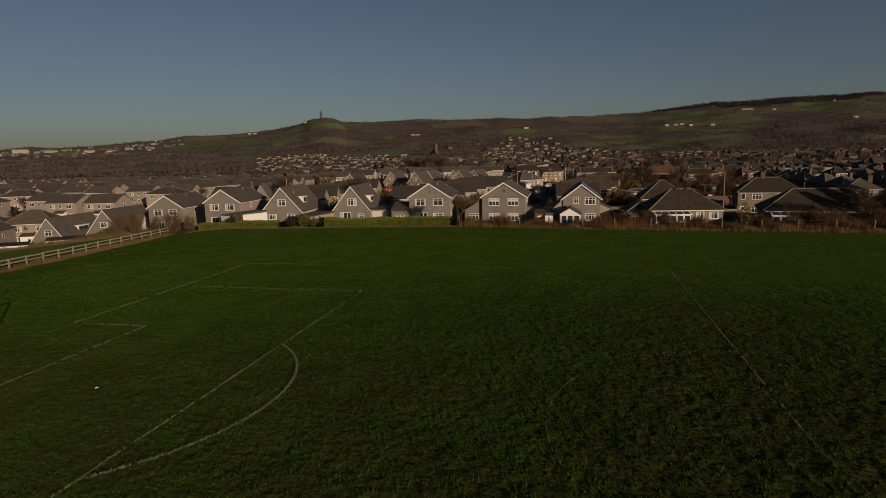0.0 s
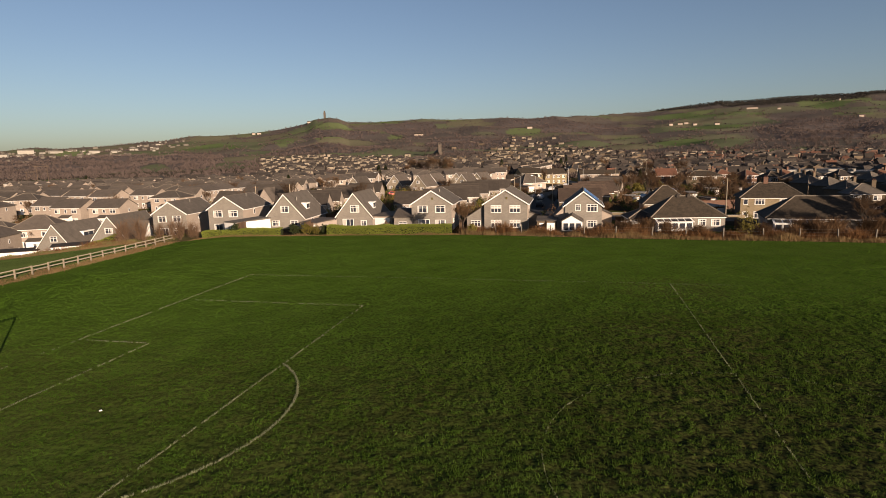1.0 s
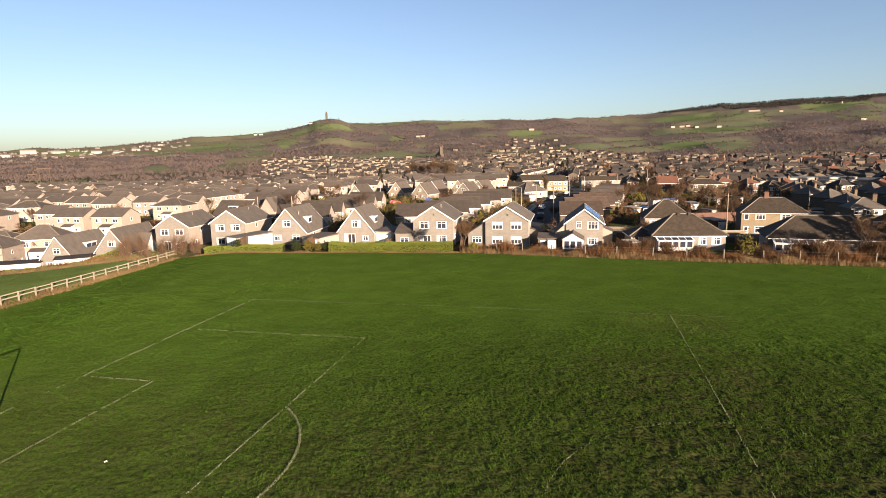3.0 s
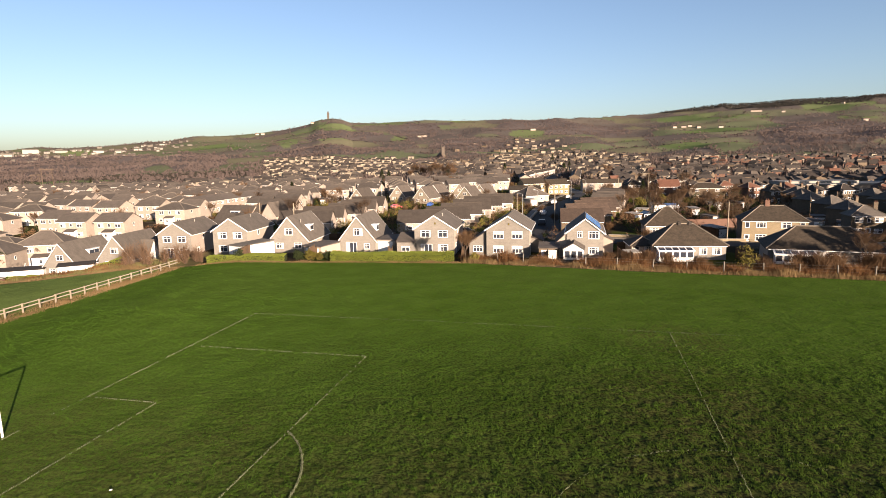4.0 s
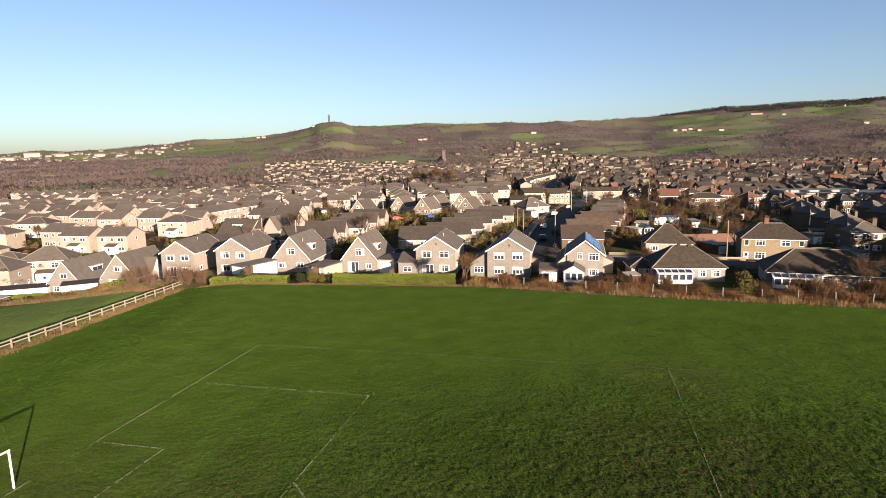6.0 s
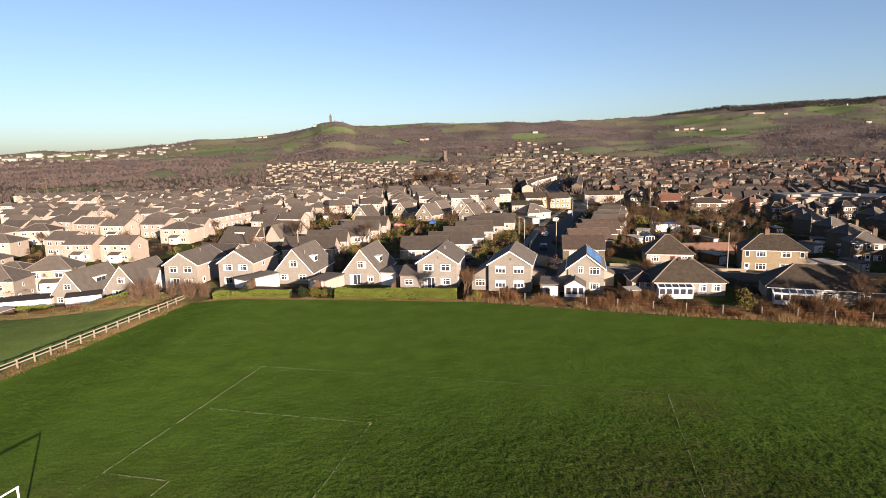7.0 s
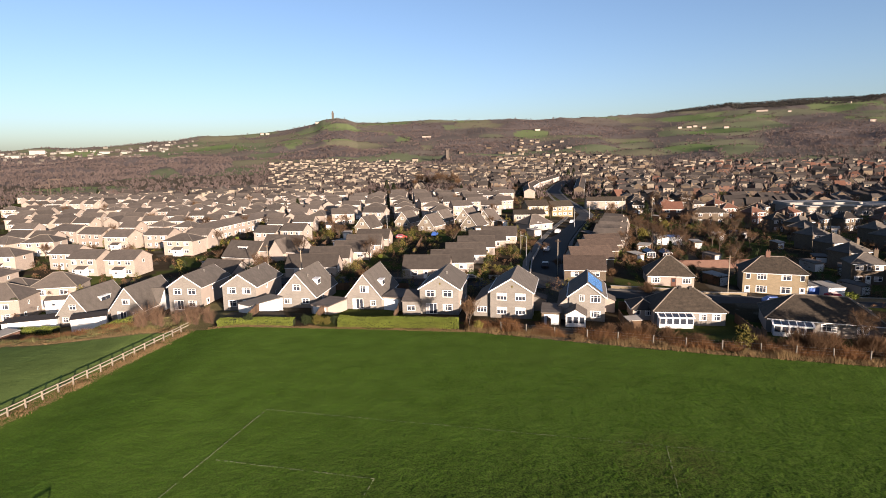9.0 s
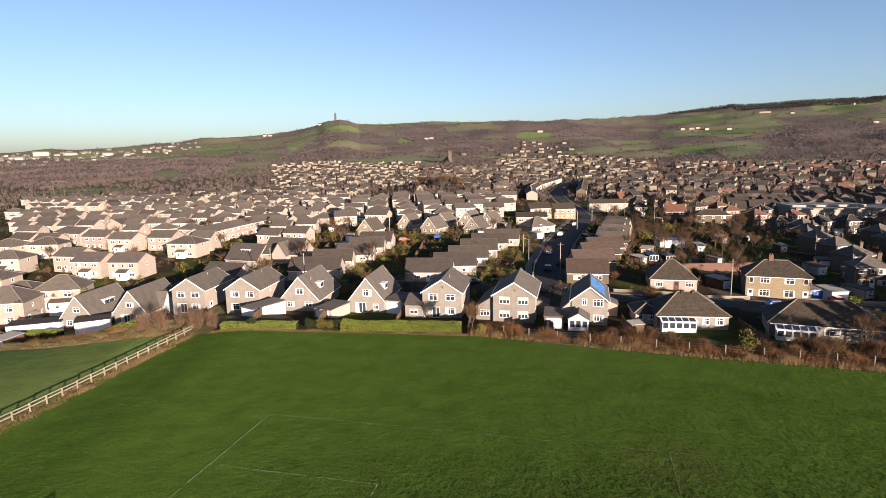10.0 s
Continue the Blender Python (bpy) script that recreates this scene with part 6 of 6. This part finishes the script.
def mill():
    t = thing("works_building", pose(192, 297, ground(192, 297) - 1, 0, 0, -4), "long cream works building with pale metal roof", "factory")
    part("wall", Shape().box(-27, 27, -10, 10, -2, 5.5).mesh("wall", M_RENDER), t)
    part("roof", Shape().box(-28, 28, -11, 11, 5.5, 6.1).box(-28, 8, -4, 11, 6.1, 7.2).mesh("roof", M_CONCRETE), t)
    part("gable", wall_mesh(12, 8, 6.5, 9, "gable", "y").mesh("gable", M_BROWN, M_BROWN), t, pose(-3, 14, 0))
    f, p = window_meshes(3.0, 1.6, 3, True)
    for k in range(9):
        part("window", f, t, pose(-24 + 6 * k, -10, 2.6))


mill()


def pylon(az, r, h):
    x, y = spot(az, r)
    t = thing("pylon", pose(x, y, ground(x, y), 0, 0, -az), "grey twin-pole power line support", "pylon", "power line supports")
    g = h * 0.2
    for k in (-g, g):
        part("pole", Shape().tube((k, 0, -1), (k, 0, h), 0.4, 0.3, 6).mesh("pole", M_BARK), t)
    part("crossarm", Shape().box(-g * 1.4, g * 1.4, -0.3, 0.3, h - 1.2, h - 0.6).mesh("crossarm", M_BARK), t)
    part("brace", Shape().tube((-g, 0, h * 0.5), (g, 0, h * 0.8), 0.2, 0.2, 5).mesh("brace", M_BARK), t)


for az, r, h in ((-35.7, 640, 20), (-36.5, 650, 15)):
    pylon(az, r, h)


def street_lamp(x, y, h=7.5, turn=0, wood=False):
    t = thing("telegraph_pole" if wood else "street_lamp", on_ground(x, y, turn), "wooden telegraph pole with crossbar" if wood else "galvanised street lamp with short arm", "pole" if wood else "street lamp", "street poles")
    part("pole", Shape().tube((0, 0, -0.5), (0, 0, h), 0.12 if wood else 0.1, 0.1 if wood else 0.06, 8).mesh("pole", M_WOOD if wood else M_STEEL), t)
    if wood:
        part("crossbar", Shape().box(-0.7, 0.7, -0.05, 0.05, h - 0.5, h - 0.38).mesh("crossbar", M_FENCE), t)
    else:
        part("arm", Shape().tube((0, 0, h), (-1.0, 0, h + 0.25), 0.05, 0.04, 6).mesh("arm", M_STEEL), t)
        part("lantern", Shape().box(-1.6, -0.95, -0.14, 0.14, h + 0.18, h + 0.34).mesh("lantern", M_STEEL), t)


for x, y, hgt, wood in ((17.2, 152, 8, False), (27.6, 198, 6, False), (45.5, 232, 8, False), (58, 262, 8, False), (57.2, 122.5, 8.5, True), (23.6, 140.0, 9.0, True), (17.6, 170, 7.0, True), (-39, 136, 8, True), (-52, 150, 8, True), (-28, 214, 8, False), (86, 262, 12, True), (82, 296, 9, True), (120, 150, 8, False), (118, 138, 9, False)):
    street_lamp(x, y, hgt, rng.uniform(-30, 30), wood)

# ---- cars, garages and garden buildings ----


def paint(name, c):
    return mat(name, c, 0.3, 0.04, 1, 10, 0.0, spec=0.5)


PAINTS = {"white": paint("white_car_paint", (0.75, 0.75, 0.75)), "red": paint("red_car_paint", (0.45, 0.02, 0.02)), "blue": paint("blue_car_paint", (0.03, 0.08, 0.25)), "silver": paint("silver_car_paint", (0.4, 0.41, 0.42)), "black": paint("black_car_paint", (0.015, 0.015, 0.017))}
M_TYRE = mat("tyre_rubber", (0.01, 0.01, 0.01), 0.9, 0.1)


def car(x, y, turn, colour):
    t = thing("car", on_ground(x, y, turn, 0.08), colour + " parked hatchback car", "car", "parked cars")

    def body():
        s = Shape()
        prof = [(-2.05, 0.3), (2.05, 0.3), (2.1, 0.75), (1.3, 0.95), (0.6, 1.42), (-1.2, 1.46), (-1.95, 0.98), (-2.1, 0.7)]
        v = [(px, -0.86 if pz < 1.2 else -0.66, pz) for px, pz in prof] + [(px, 0.86 if pz < 1.2 else 0.66, pz) for px, pz in prof]
        n = len(prof)
        return s.add(v, [tuple(range(n)), tuple(range(2 * n - 1, n - 1, -1))] + [(i + n, (i + 1) % n + n, (i + 1) % n, i) for i in range(n)]).mesh("body", PAINTS[colour])
    part("body", cached(("car", colour), body), t)
    gl = cached("car_glass", lambda: Shape().box(-1.3, 0.75, -0.80, 0.80, 0.98, 1.36).mesh("glass", M_GLASS))
    part("glass", gl, t)
    wh = cached("wheel", lambda: Shape().tube((0, -0.1, 0), (0, 0.1, 0), 0.31, 0.31, 14).mesh("wheel", M_TYRE))
    for a in (-1.3, 1.3):
        for b in (-0.8, 0.8):
            part("wheel", wh, t, pose(a, b, 0.31))


for x, y, turn, colour in ((-5, 144.5, 20, "blue"), (2, 135, 5, "black"), (25.5, 122.6, -40, "silver"), (78.4, 120.6, 86, "red"), (44, 114, -8, "black"), (26, 175, 75, "silver"), (22, 150, 80, "black"), (36, 215, 72, "silver"), (48, 250, 72, "silver"), (-22, 206, 20, "red"), (-10, 212, 80, "blue"), (15, 208, 10, "white"), (-80, 148, -20, "white"), (62, 113, -4, "blue")):
    car(x, y, turn, colour)


def garage(x, y, turn, w, d, h, walls, roof, label, door=M_WHITE, name="garage"):
    t = thing(name, on_ground(x, y, turn), label, name.replace("_", " "), "garages and sheds")
    part("wall", Shape().box(-w / 2, w / 2, -d / 2, d / 2, -0.8, h).mesh("wall", walls), t)
    part("roof", Shape().slab([(-w / 2 - .15, -d / 2 - .15, h + .1), (w / 2 + .15, -d / 2 - .15, h + .1), (w / 2 + .15, d / 2 + .15, h + .35), (-w / 2 - .15, d / 2 + .15, h + .35)], 0.12).mesh("roof", roof), t)
    part("door", Shape().box(-w * 0.38, w * 0.38, -d / 2 - 0.04, -d / 2 + 0.02, 0, h - 0.3).mesh("door", door), t)


garage(16.2, 101.5, -10, 3.4, 5.5, 2.2, M_BROWN, M_TILE, "flat-roofed shed beside a house")
garage(79.8, 124.8, 3, 3.6, 5.5, 2.5, M_WHITE, M_CONCRETE, "white garage with pale flat roof")
garage(-39.6, 108.5, -35, 3.8, 7.5, 2.2, M_WHITE, M_PAVE, "white garden room with a pale grey monopitch roof")
garage(-26.0, 108.5, -25, 4.0, 6.0, 2.1, M_RENDER, M_TILE, "cream garage with a brown felt roof")
garage(-13.0, 112.5, -20, 4.2, 6.0, 2.6, M_RENDER, M_TILE, "cream garage joined to a chalet house")
garage(-80.6, 117.6, 28, 6.6, 3.6, 2.6, M_WHITE, M_DARKTILE, "low white garage with dark roof")
garage(-96.0, 121.0, 20, 10.5, 3.8, 2.7, M_WHITE, M_DARKTILE, "pale garage with dark roof")
garage(-95.0, 111.5, -18, 4.0, 4.0, 2.3, M_RED, M_CONCRETE, "red brick garage with pale roof")
garage(76.3, 127.0, 3, 3.2, 5.5, 2.5, M_WHITE, M_CONCRETE, "white car port beside a semi-detached house", PAINTS["blue"])
garage(29.0, 95.5, 10, 2.2, 1.8, 1.8, M_FENCE, M_CONCRETE, "small brown garden shed with pale roof", M_FENCE, "garden_shed")
garage(69.0, 199.0, 2, 4.0, 3.5, 2.5, M_WHITE, M_CONCRETE, "white garage in an allotment garden")
garage(73.6, 199.6, 2, 4.0, 3.5, 2.7, M_WHITE, PAINTS["blue"], "white garage with a blue roof in an allotment garden")


def works_shed(x, y, turn, w, d, h, label):
    t = thing("works_shed", on_ground(x, y, turn), label, "factory", "works sheds")
    part("wall", wall_mesh(w, d, h, h + d * 0.2, "gable", "x").mesh("wall", M_DARKSTONE, M_BROWN), t)
    part("roof", roof_mesh(w, d, h, h + d * 0.2, "gable", "x").mesh("roof", M_DARKTILE), t)
    f, p = window_meshes(1.6, 1.2, 2, True)
    for k in range(int(w / 5)):
        part("window", f, t, pose(-w / 2 + 2.5 + 5 * k, -d / 2, h * 0.6))


# sheds kept dark in colour, in place of houses lying in shade
for x, y, turn, w, d, h in ((168, 332, 8, 16, 9, 4.5), (236, 322, -10, 20, 10, 5), (196, 362, 4, 18, 9, 4.5), (250, 372, -10, 18, 9, 5), (228, 276, -20, 15, 8, 4)):
    if free(x, y, 3):
        works_shed(x, y, turn, w, d, h, "dark stone shed with a dark slate roof, standing in for shaded houses")
        PLACED.append((x, y, d * 0.6))
rng = random.Random(33)
made = 0
while made < 46:
    az, r = rng.uniform(-36, 38), rng.uniform(140, 360)
    x, y = spot(az, r)
    if free(x, y, 2.6):
        dark = rng.random() < 0.4
        garage(x, y, rng.uniform(-40, 40), rng.uniform(2.6, 3.6), rng.uniform(3, 5.5), 2.2, M_FENCE if dark else M_RENDER, M_CONCRETE if rng.random() < 0.5 else M_TILE, "brown timber shed in a garden" if dark else "pale garage in a garden", name="garden_shed" if dark else "garage")
        PLACED.append((x, y, 2.6))
        made += 1

# ---- on the grass ----
scrap = Shape().box(-0.11, 0.11, -0.07, 0.07, 0.0, 0.05).add([(-.11, -.07, .05), (.11, -.07, .05), (.11, .07, .05), (-.11, .07, .05), (0.05, 0, .09)], [(0, 1, 4), (1, 2, 4), (2, 3, 4), (3, 0, 4)])
tagged(new("litter", scrap.mesh("litter", M_WHITE)), "scrap of white litter lying on the grass", "litter").matrix_basis = pose(-17.3, 25.8, 0.02, 0, 0, 40) @ Matrix.Scale(0.6, 4)


def turf():
    """Grass blades of the field, in tufts, broader where the turf lies further off."""
    r = np.random.RandomState(4)
    X, Y, Z, T = [], [], [], []
    for n, d0, d1, k, wide, tall in ((100000, 14, 45, 5, 0.019, 0.105), (115000, 45, 72, 4, 0.034, 0.11), (120000, 72, 112, 3, 0.052, 0.1)):
        az, d = np.radians(r.uniform(-44, 44, n)), np.sqrt(r.uniform(d0 ** 2, d1 ** 2, n))
        tx, ty = np.sin(az) * d, np.cos(az) * d
        thick = 0.75 * N2(tx / 0.33, ty / 0.33) + 0.35 * N3(tx / 0.7, ty / 0.7) + 0.14 * N1(tx / 3, ty / 3) + 0.1
        thick += (0.74 - thick) * 0.75 * (1 - turf_rough(tx, ty))
        keep = (ty < np.array([field_edge(x) for x in tx])) & (thick > r.uniform(0.4, 0.95, n))
        tx, ty = tx[keep], ty[keep]
        grown = np.repeat(np.clip(thick[keep] * 1.5, 0.5, 1.4), k)
        m = len(tx) * k
        x, y = np.repeat(tx, k) + r.normal(0, 0.05, m), np.repeat(ty, k) + r.normal(0, 0.05, m)
        z = turf_height(x, y) - 0.02 + left_fall(x, y)
        a, w = r.uniform(0, 2 * math.pi, m), wide * r.uniform(0.6, 1.3, m)
        dx, dy = np.cos(a) * w, np.sin(a) * w
        X += [np.stack([x - dx, y - dy, z], -1)]
        Y += [np.stack([x + dx, y + dy, z], -1)]
        Z += [np.stack([x + r.normal(0, 0.05, m), y + r.normal(0, 0.05, m), z + tall * grown * (0.62 + 0.38 * turf_rough(x, y)) * r.uniform(0.4, 1.1, m)], -1)]
    v = np.stack([np.concatenate(X), np.concatenate(Y), np.concatenate(Z)], 1).reshape(-1, 3)
    n = len(v) // 3
    me = bpy.data.meshes.new("turf")
    me.vertices.add(len(v))
    me.vertices.foreach_set("co", v.ravel())
    me.loops.add(len(v))
    me.loops.foreach_set("vertex_index", np.arange(len(v)))
    me.polygons.add(n)
    me.polygons.foreach_set("loop_start", np.arange(0, len(v), 3))
    me.polygons.foreach_set("loop_total", np.full(n, 3))
    me.materials.append(M_BLADE)
    me.update(calc_edges=True)
    rough = turf_rough(v[:, 0], v[:, 1])[:, None]
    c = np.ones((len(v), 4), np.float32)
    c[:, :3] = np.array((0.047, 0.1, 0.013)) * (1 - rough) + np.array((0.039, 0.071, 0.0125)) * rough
    c[:, :3] = np.where(v[:, :1] < fence_x(v[:, 1:2]), np.array((0.06, 0.09, 0.026)), c[:, :3])
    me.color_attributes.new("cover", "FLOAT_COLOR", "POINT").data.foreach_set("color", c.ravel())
    me.validate()
    tagged(new("turf", me), "short tufted green turf of the pitch", "grass", kind="stuff")


turf()


def garden_wall():
    w = thing("garden_wall", on_ground(67, 157.5, 1), "long low red brick garden wall", "wall")
    part("brickwork", Shape().box(-13, 13, -0.15, 0.15, -0.8, 2.0).mesh("brickwork", M_RED), w)
    part("coping", Shape().box(-13.1, 13.1, -0.22, 0.22, 2.0, 2.1).mesh("coping", M_REDTILE), w)


garden_wall()


def greenhouse(x, y, turn):
    t = thing("greenhouse", on_ground(x, y, turn), "white framed garden greenhouse with glass panes", "greenhouse")
    part("wall", wall_mesh(2.6, 3.6, 1.7, 2.5, "gable", "y").mesh("wall", M_GLASS, M_GLASS), t)
    s = Shape()
    for k in (-1.3, -0.45, 0.45, 1.3):
        s.box(k - 0.05, k + 0.05, -1.86, -1.8, -0.2, 1.75)
    s.box(-1.35, 1.35, -1.87, -1.8, -0.2, 0.35).box(-1.35, 1.35, -1.87, -1.8, 1.66, 1.78)
    part("frame", s.mesh("frame", M_WHITE), t)
    part("roof", roof_mesh(2.6, 3.6, 1.7, 2.5, "gable", "y", 0.1, 0.05).mesh("roof", M_GLASS), t)


def low_wall(pts, h, material, label):
    """A low coped wall along points of the plan."""
    w = thing("garden_wall", pose(0, 0, 0), label, "wall", "low garden walls")
    for (ax, ay), (bx, by) in zip(pts, pts[1:]):
        L, turn = math.hypot(bx - ax, by - ay), math.degrees(math.atan2(by - ay, bx - ax))
        z = min(ground(ax, ay), ground(bx, by))
        part("stonework", Shape().box(0, L, -0.12, 0.12, -0.6, h).mesh("stonework", material), w, pose(ax, ay, z, 0, 0, turn))
        part("coping", Shape().box(-0.05, L + 0.05, -0.17, 0.17, h + 0.004, h + 0.09).mesh("coping", M_CONCRETE), w, pose(ax, ay, z, 0, 0, turn))


low_wall([(33, 125.6), (46, 121.8), (60, 120.0)], 0.9, M_SAND, "low sandy stone wall along the street")
low_wall([(78, 118.6), (92, 115.6)], 0.9, M_SAND, "low sandy stone wall along the street")
low_wall([(6.5, 137.2), (16.8, 136.0)], 0.8, M_BEIGE, "low pale stone wall along the street")
low_wall([(-14, 139.6), (-1, 138.2)], 0.8, M_BEIGE, "low pale stone wall along the street")
low_wall([(-46, 143.0), (-32, 140.6)], 0.8, M_BEIGE, "low pale stone wall along the street")
low_wall([(17.0, 141.0), (19.5, 158.0), (26.0, 186.0)], 0.7, M_BEIGE, "low pale stone wall along the main road")
greenhouse(55.5, 170.0, 5)
greenhouse(60.5, 170.5, 5)


# ---- the town brought to true size ----
ON_FIELD = ("ground", "turf", "dry_grass", "scrub_grass", "brambles", "field_fence", "boundary_fence", "litter", "football_goal", "sun", "hedge")


def to_true_size():
    shrink = Matrix.Translation((0, 0, DATUM * (1 - NEARER))) @ Matrix.Scale(NEARER, 4)
    for ob in list(bpy.data.objects):
        kind = ob.name.split(".")[0]
        if ob.parent or ob.type == "CAMERA" or kind in ON_FIELD or kind.endswith("_line") or kind in ("penalty_arc", "centre_circle"):
            continue
        x, y, z = ob.matrix_basis.translation
        at_origin = abs(x) + abs(y) < 0.01
        if not at_origin and y < field_edge(x) + 6.7:
            if kind in ("shrub", "tree"):
                ob.matrix_basis.translation.z = low_ground(x, y)
            continue
        ob.matrix_basis = shrink @ ob.matrix_basis
        settle = [] if kind != "garden_fence" else list(ob.children)
        if not at_origin and (y < 125 or (x < -45 and y < 165)):
            settle = [ob]
        for part_ob in settle:
            m = part_ob.matrix_basis.copy()
            px, py = (m.translation.x / NEARER, m.translation.y / NEARER) if part_ob is ob else (m.translation.x, m.translation.y)
            drop = low_ground(px * NEARER, py * NEARER) - (DATUM * (1 - NEARER) + NEARER * ground(px, py))
            m.translation.z += drop if part_ob is ob else drop / NEARER
            part_ob.matrix_basis = m


to_true_size()
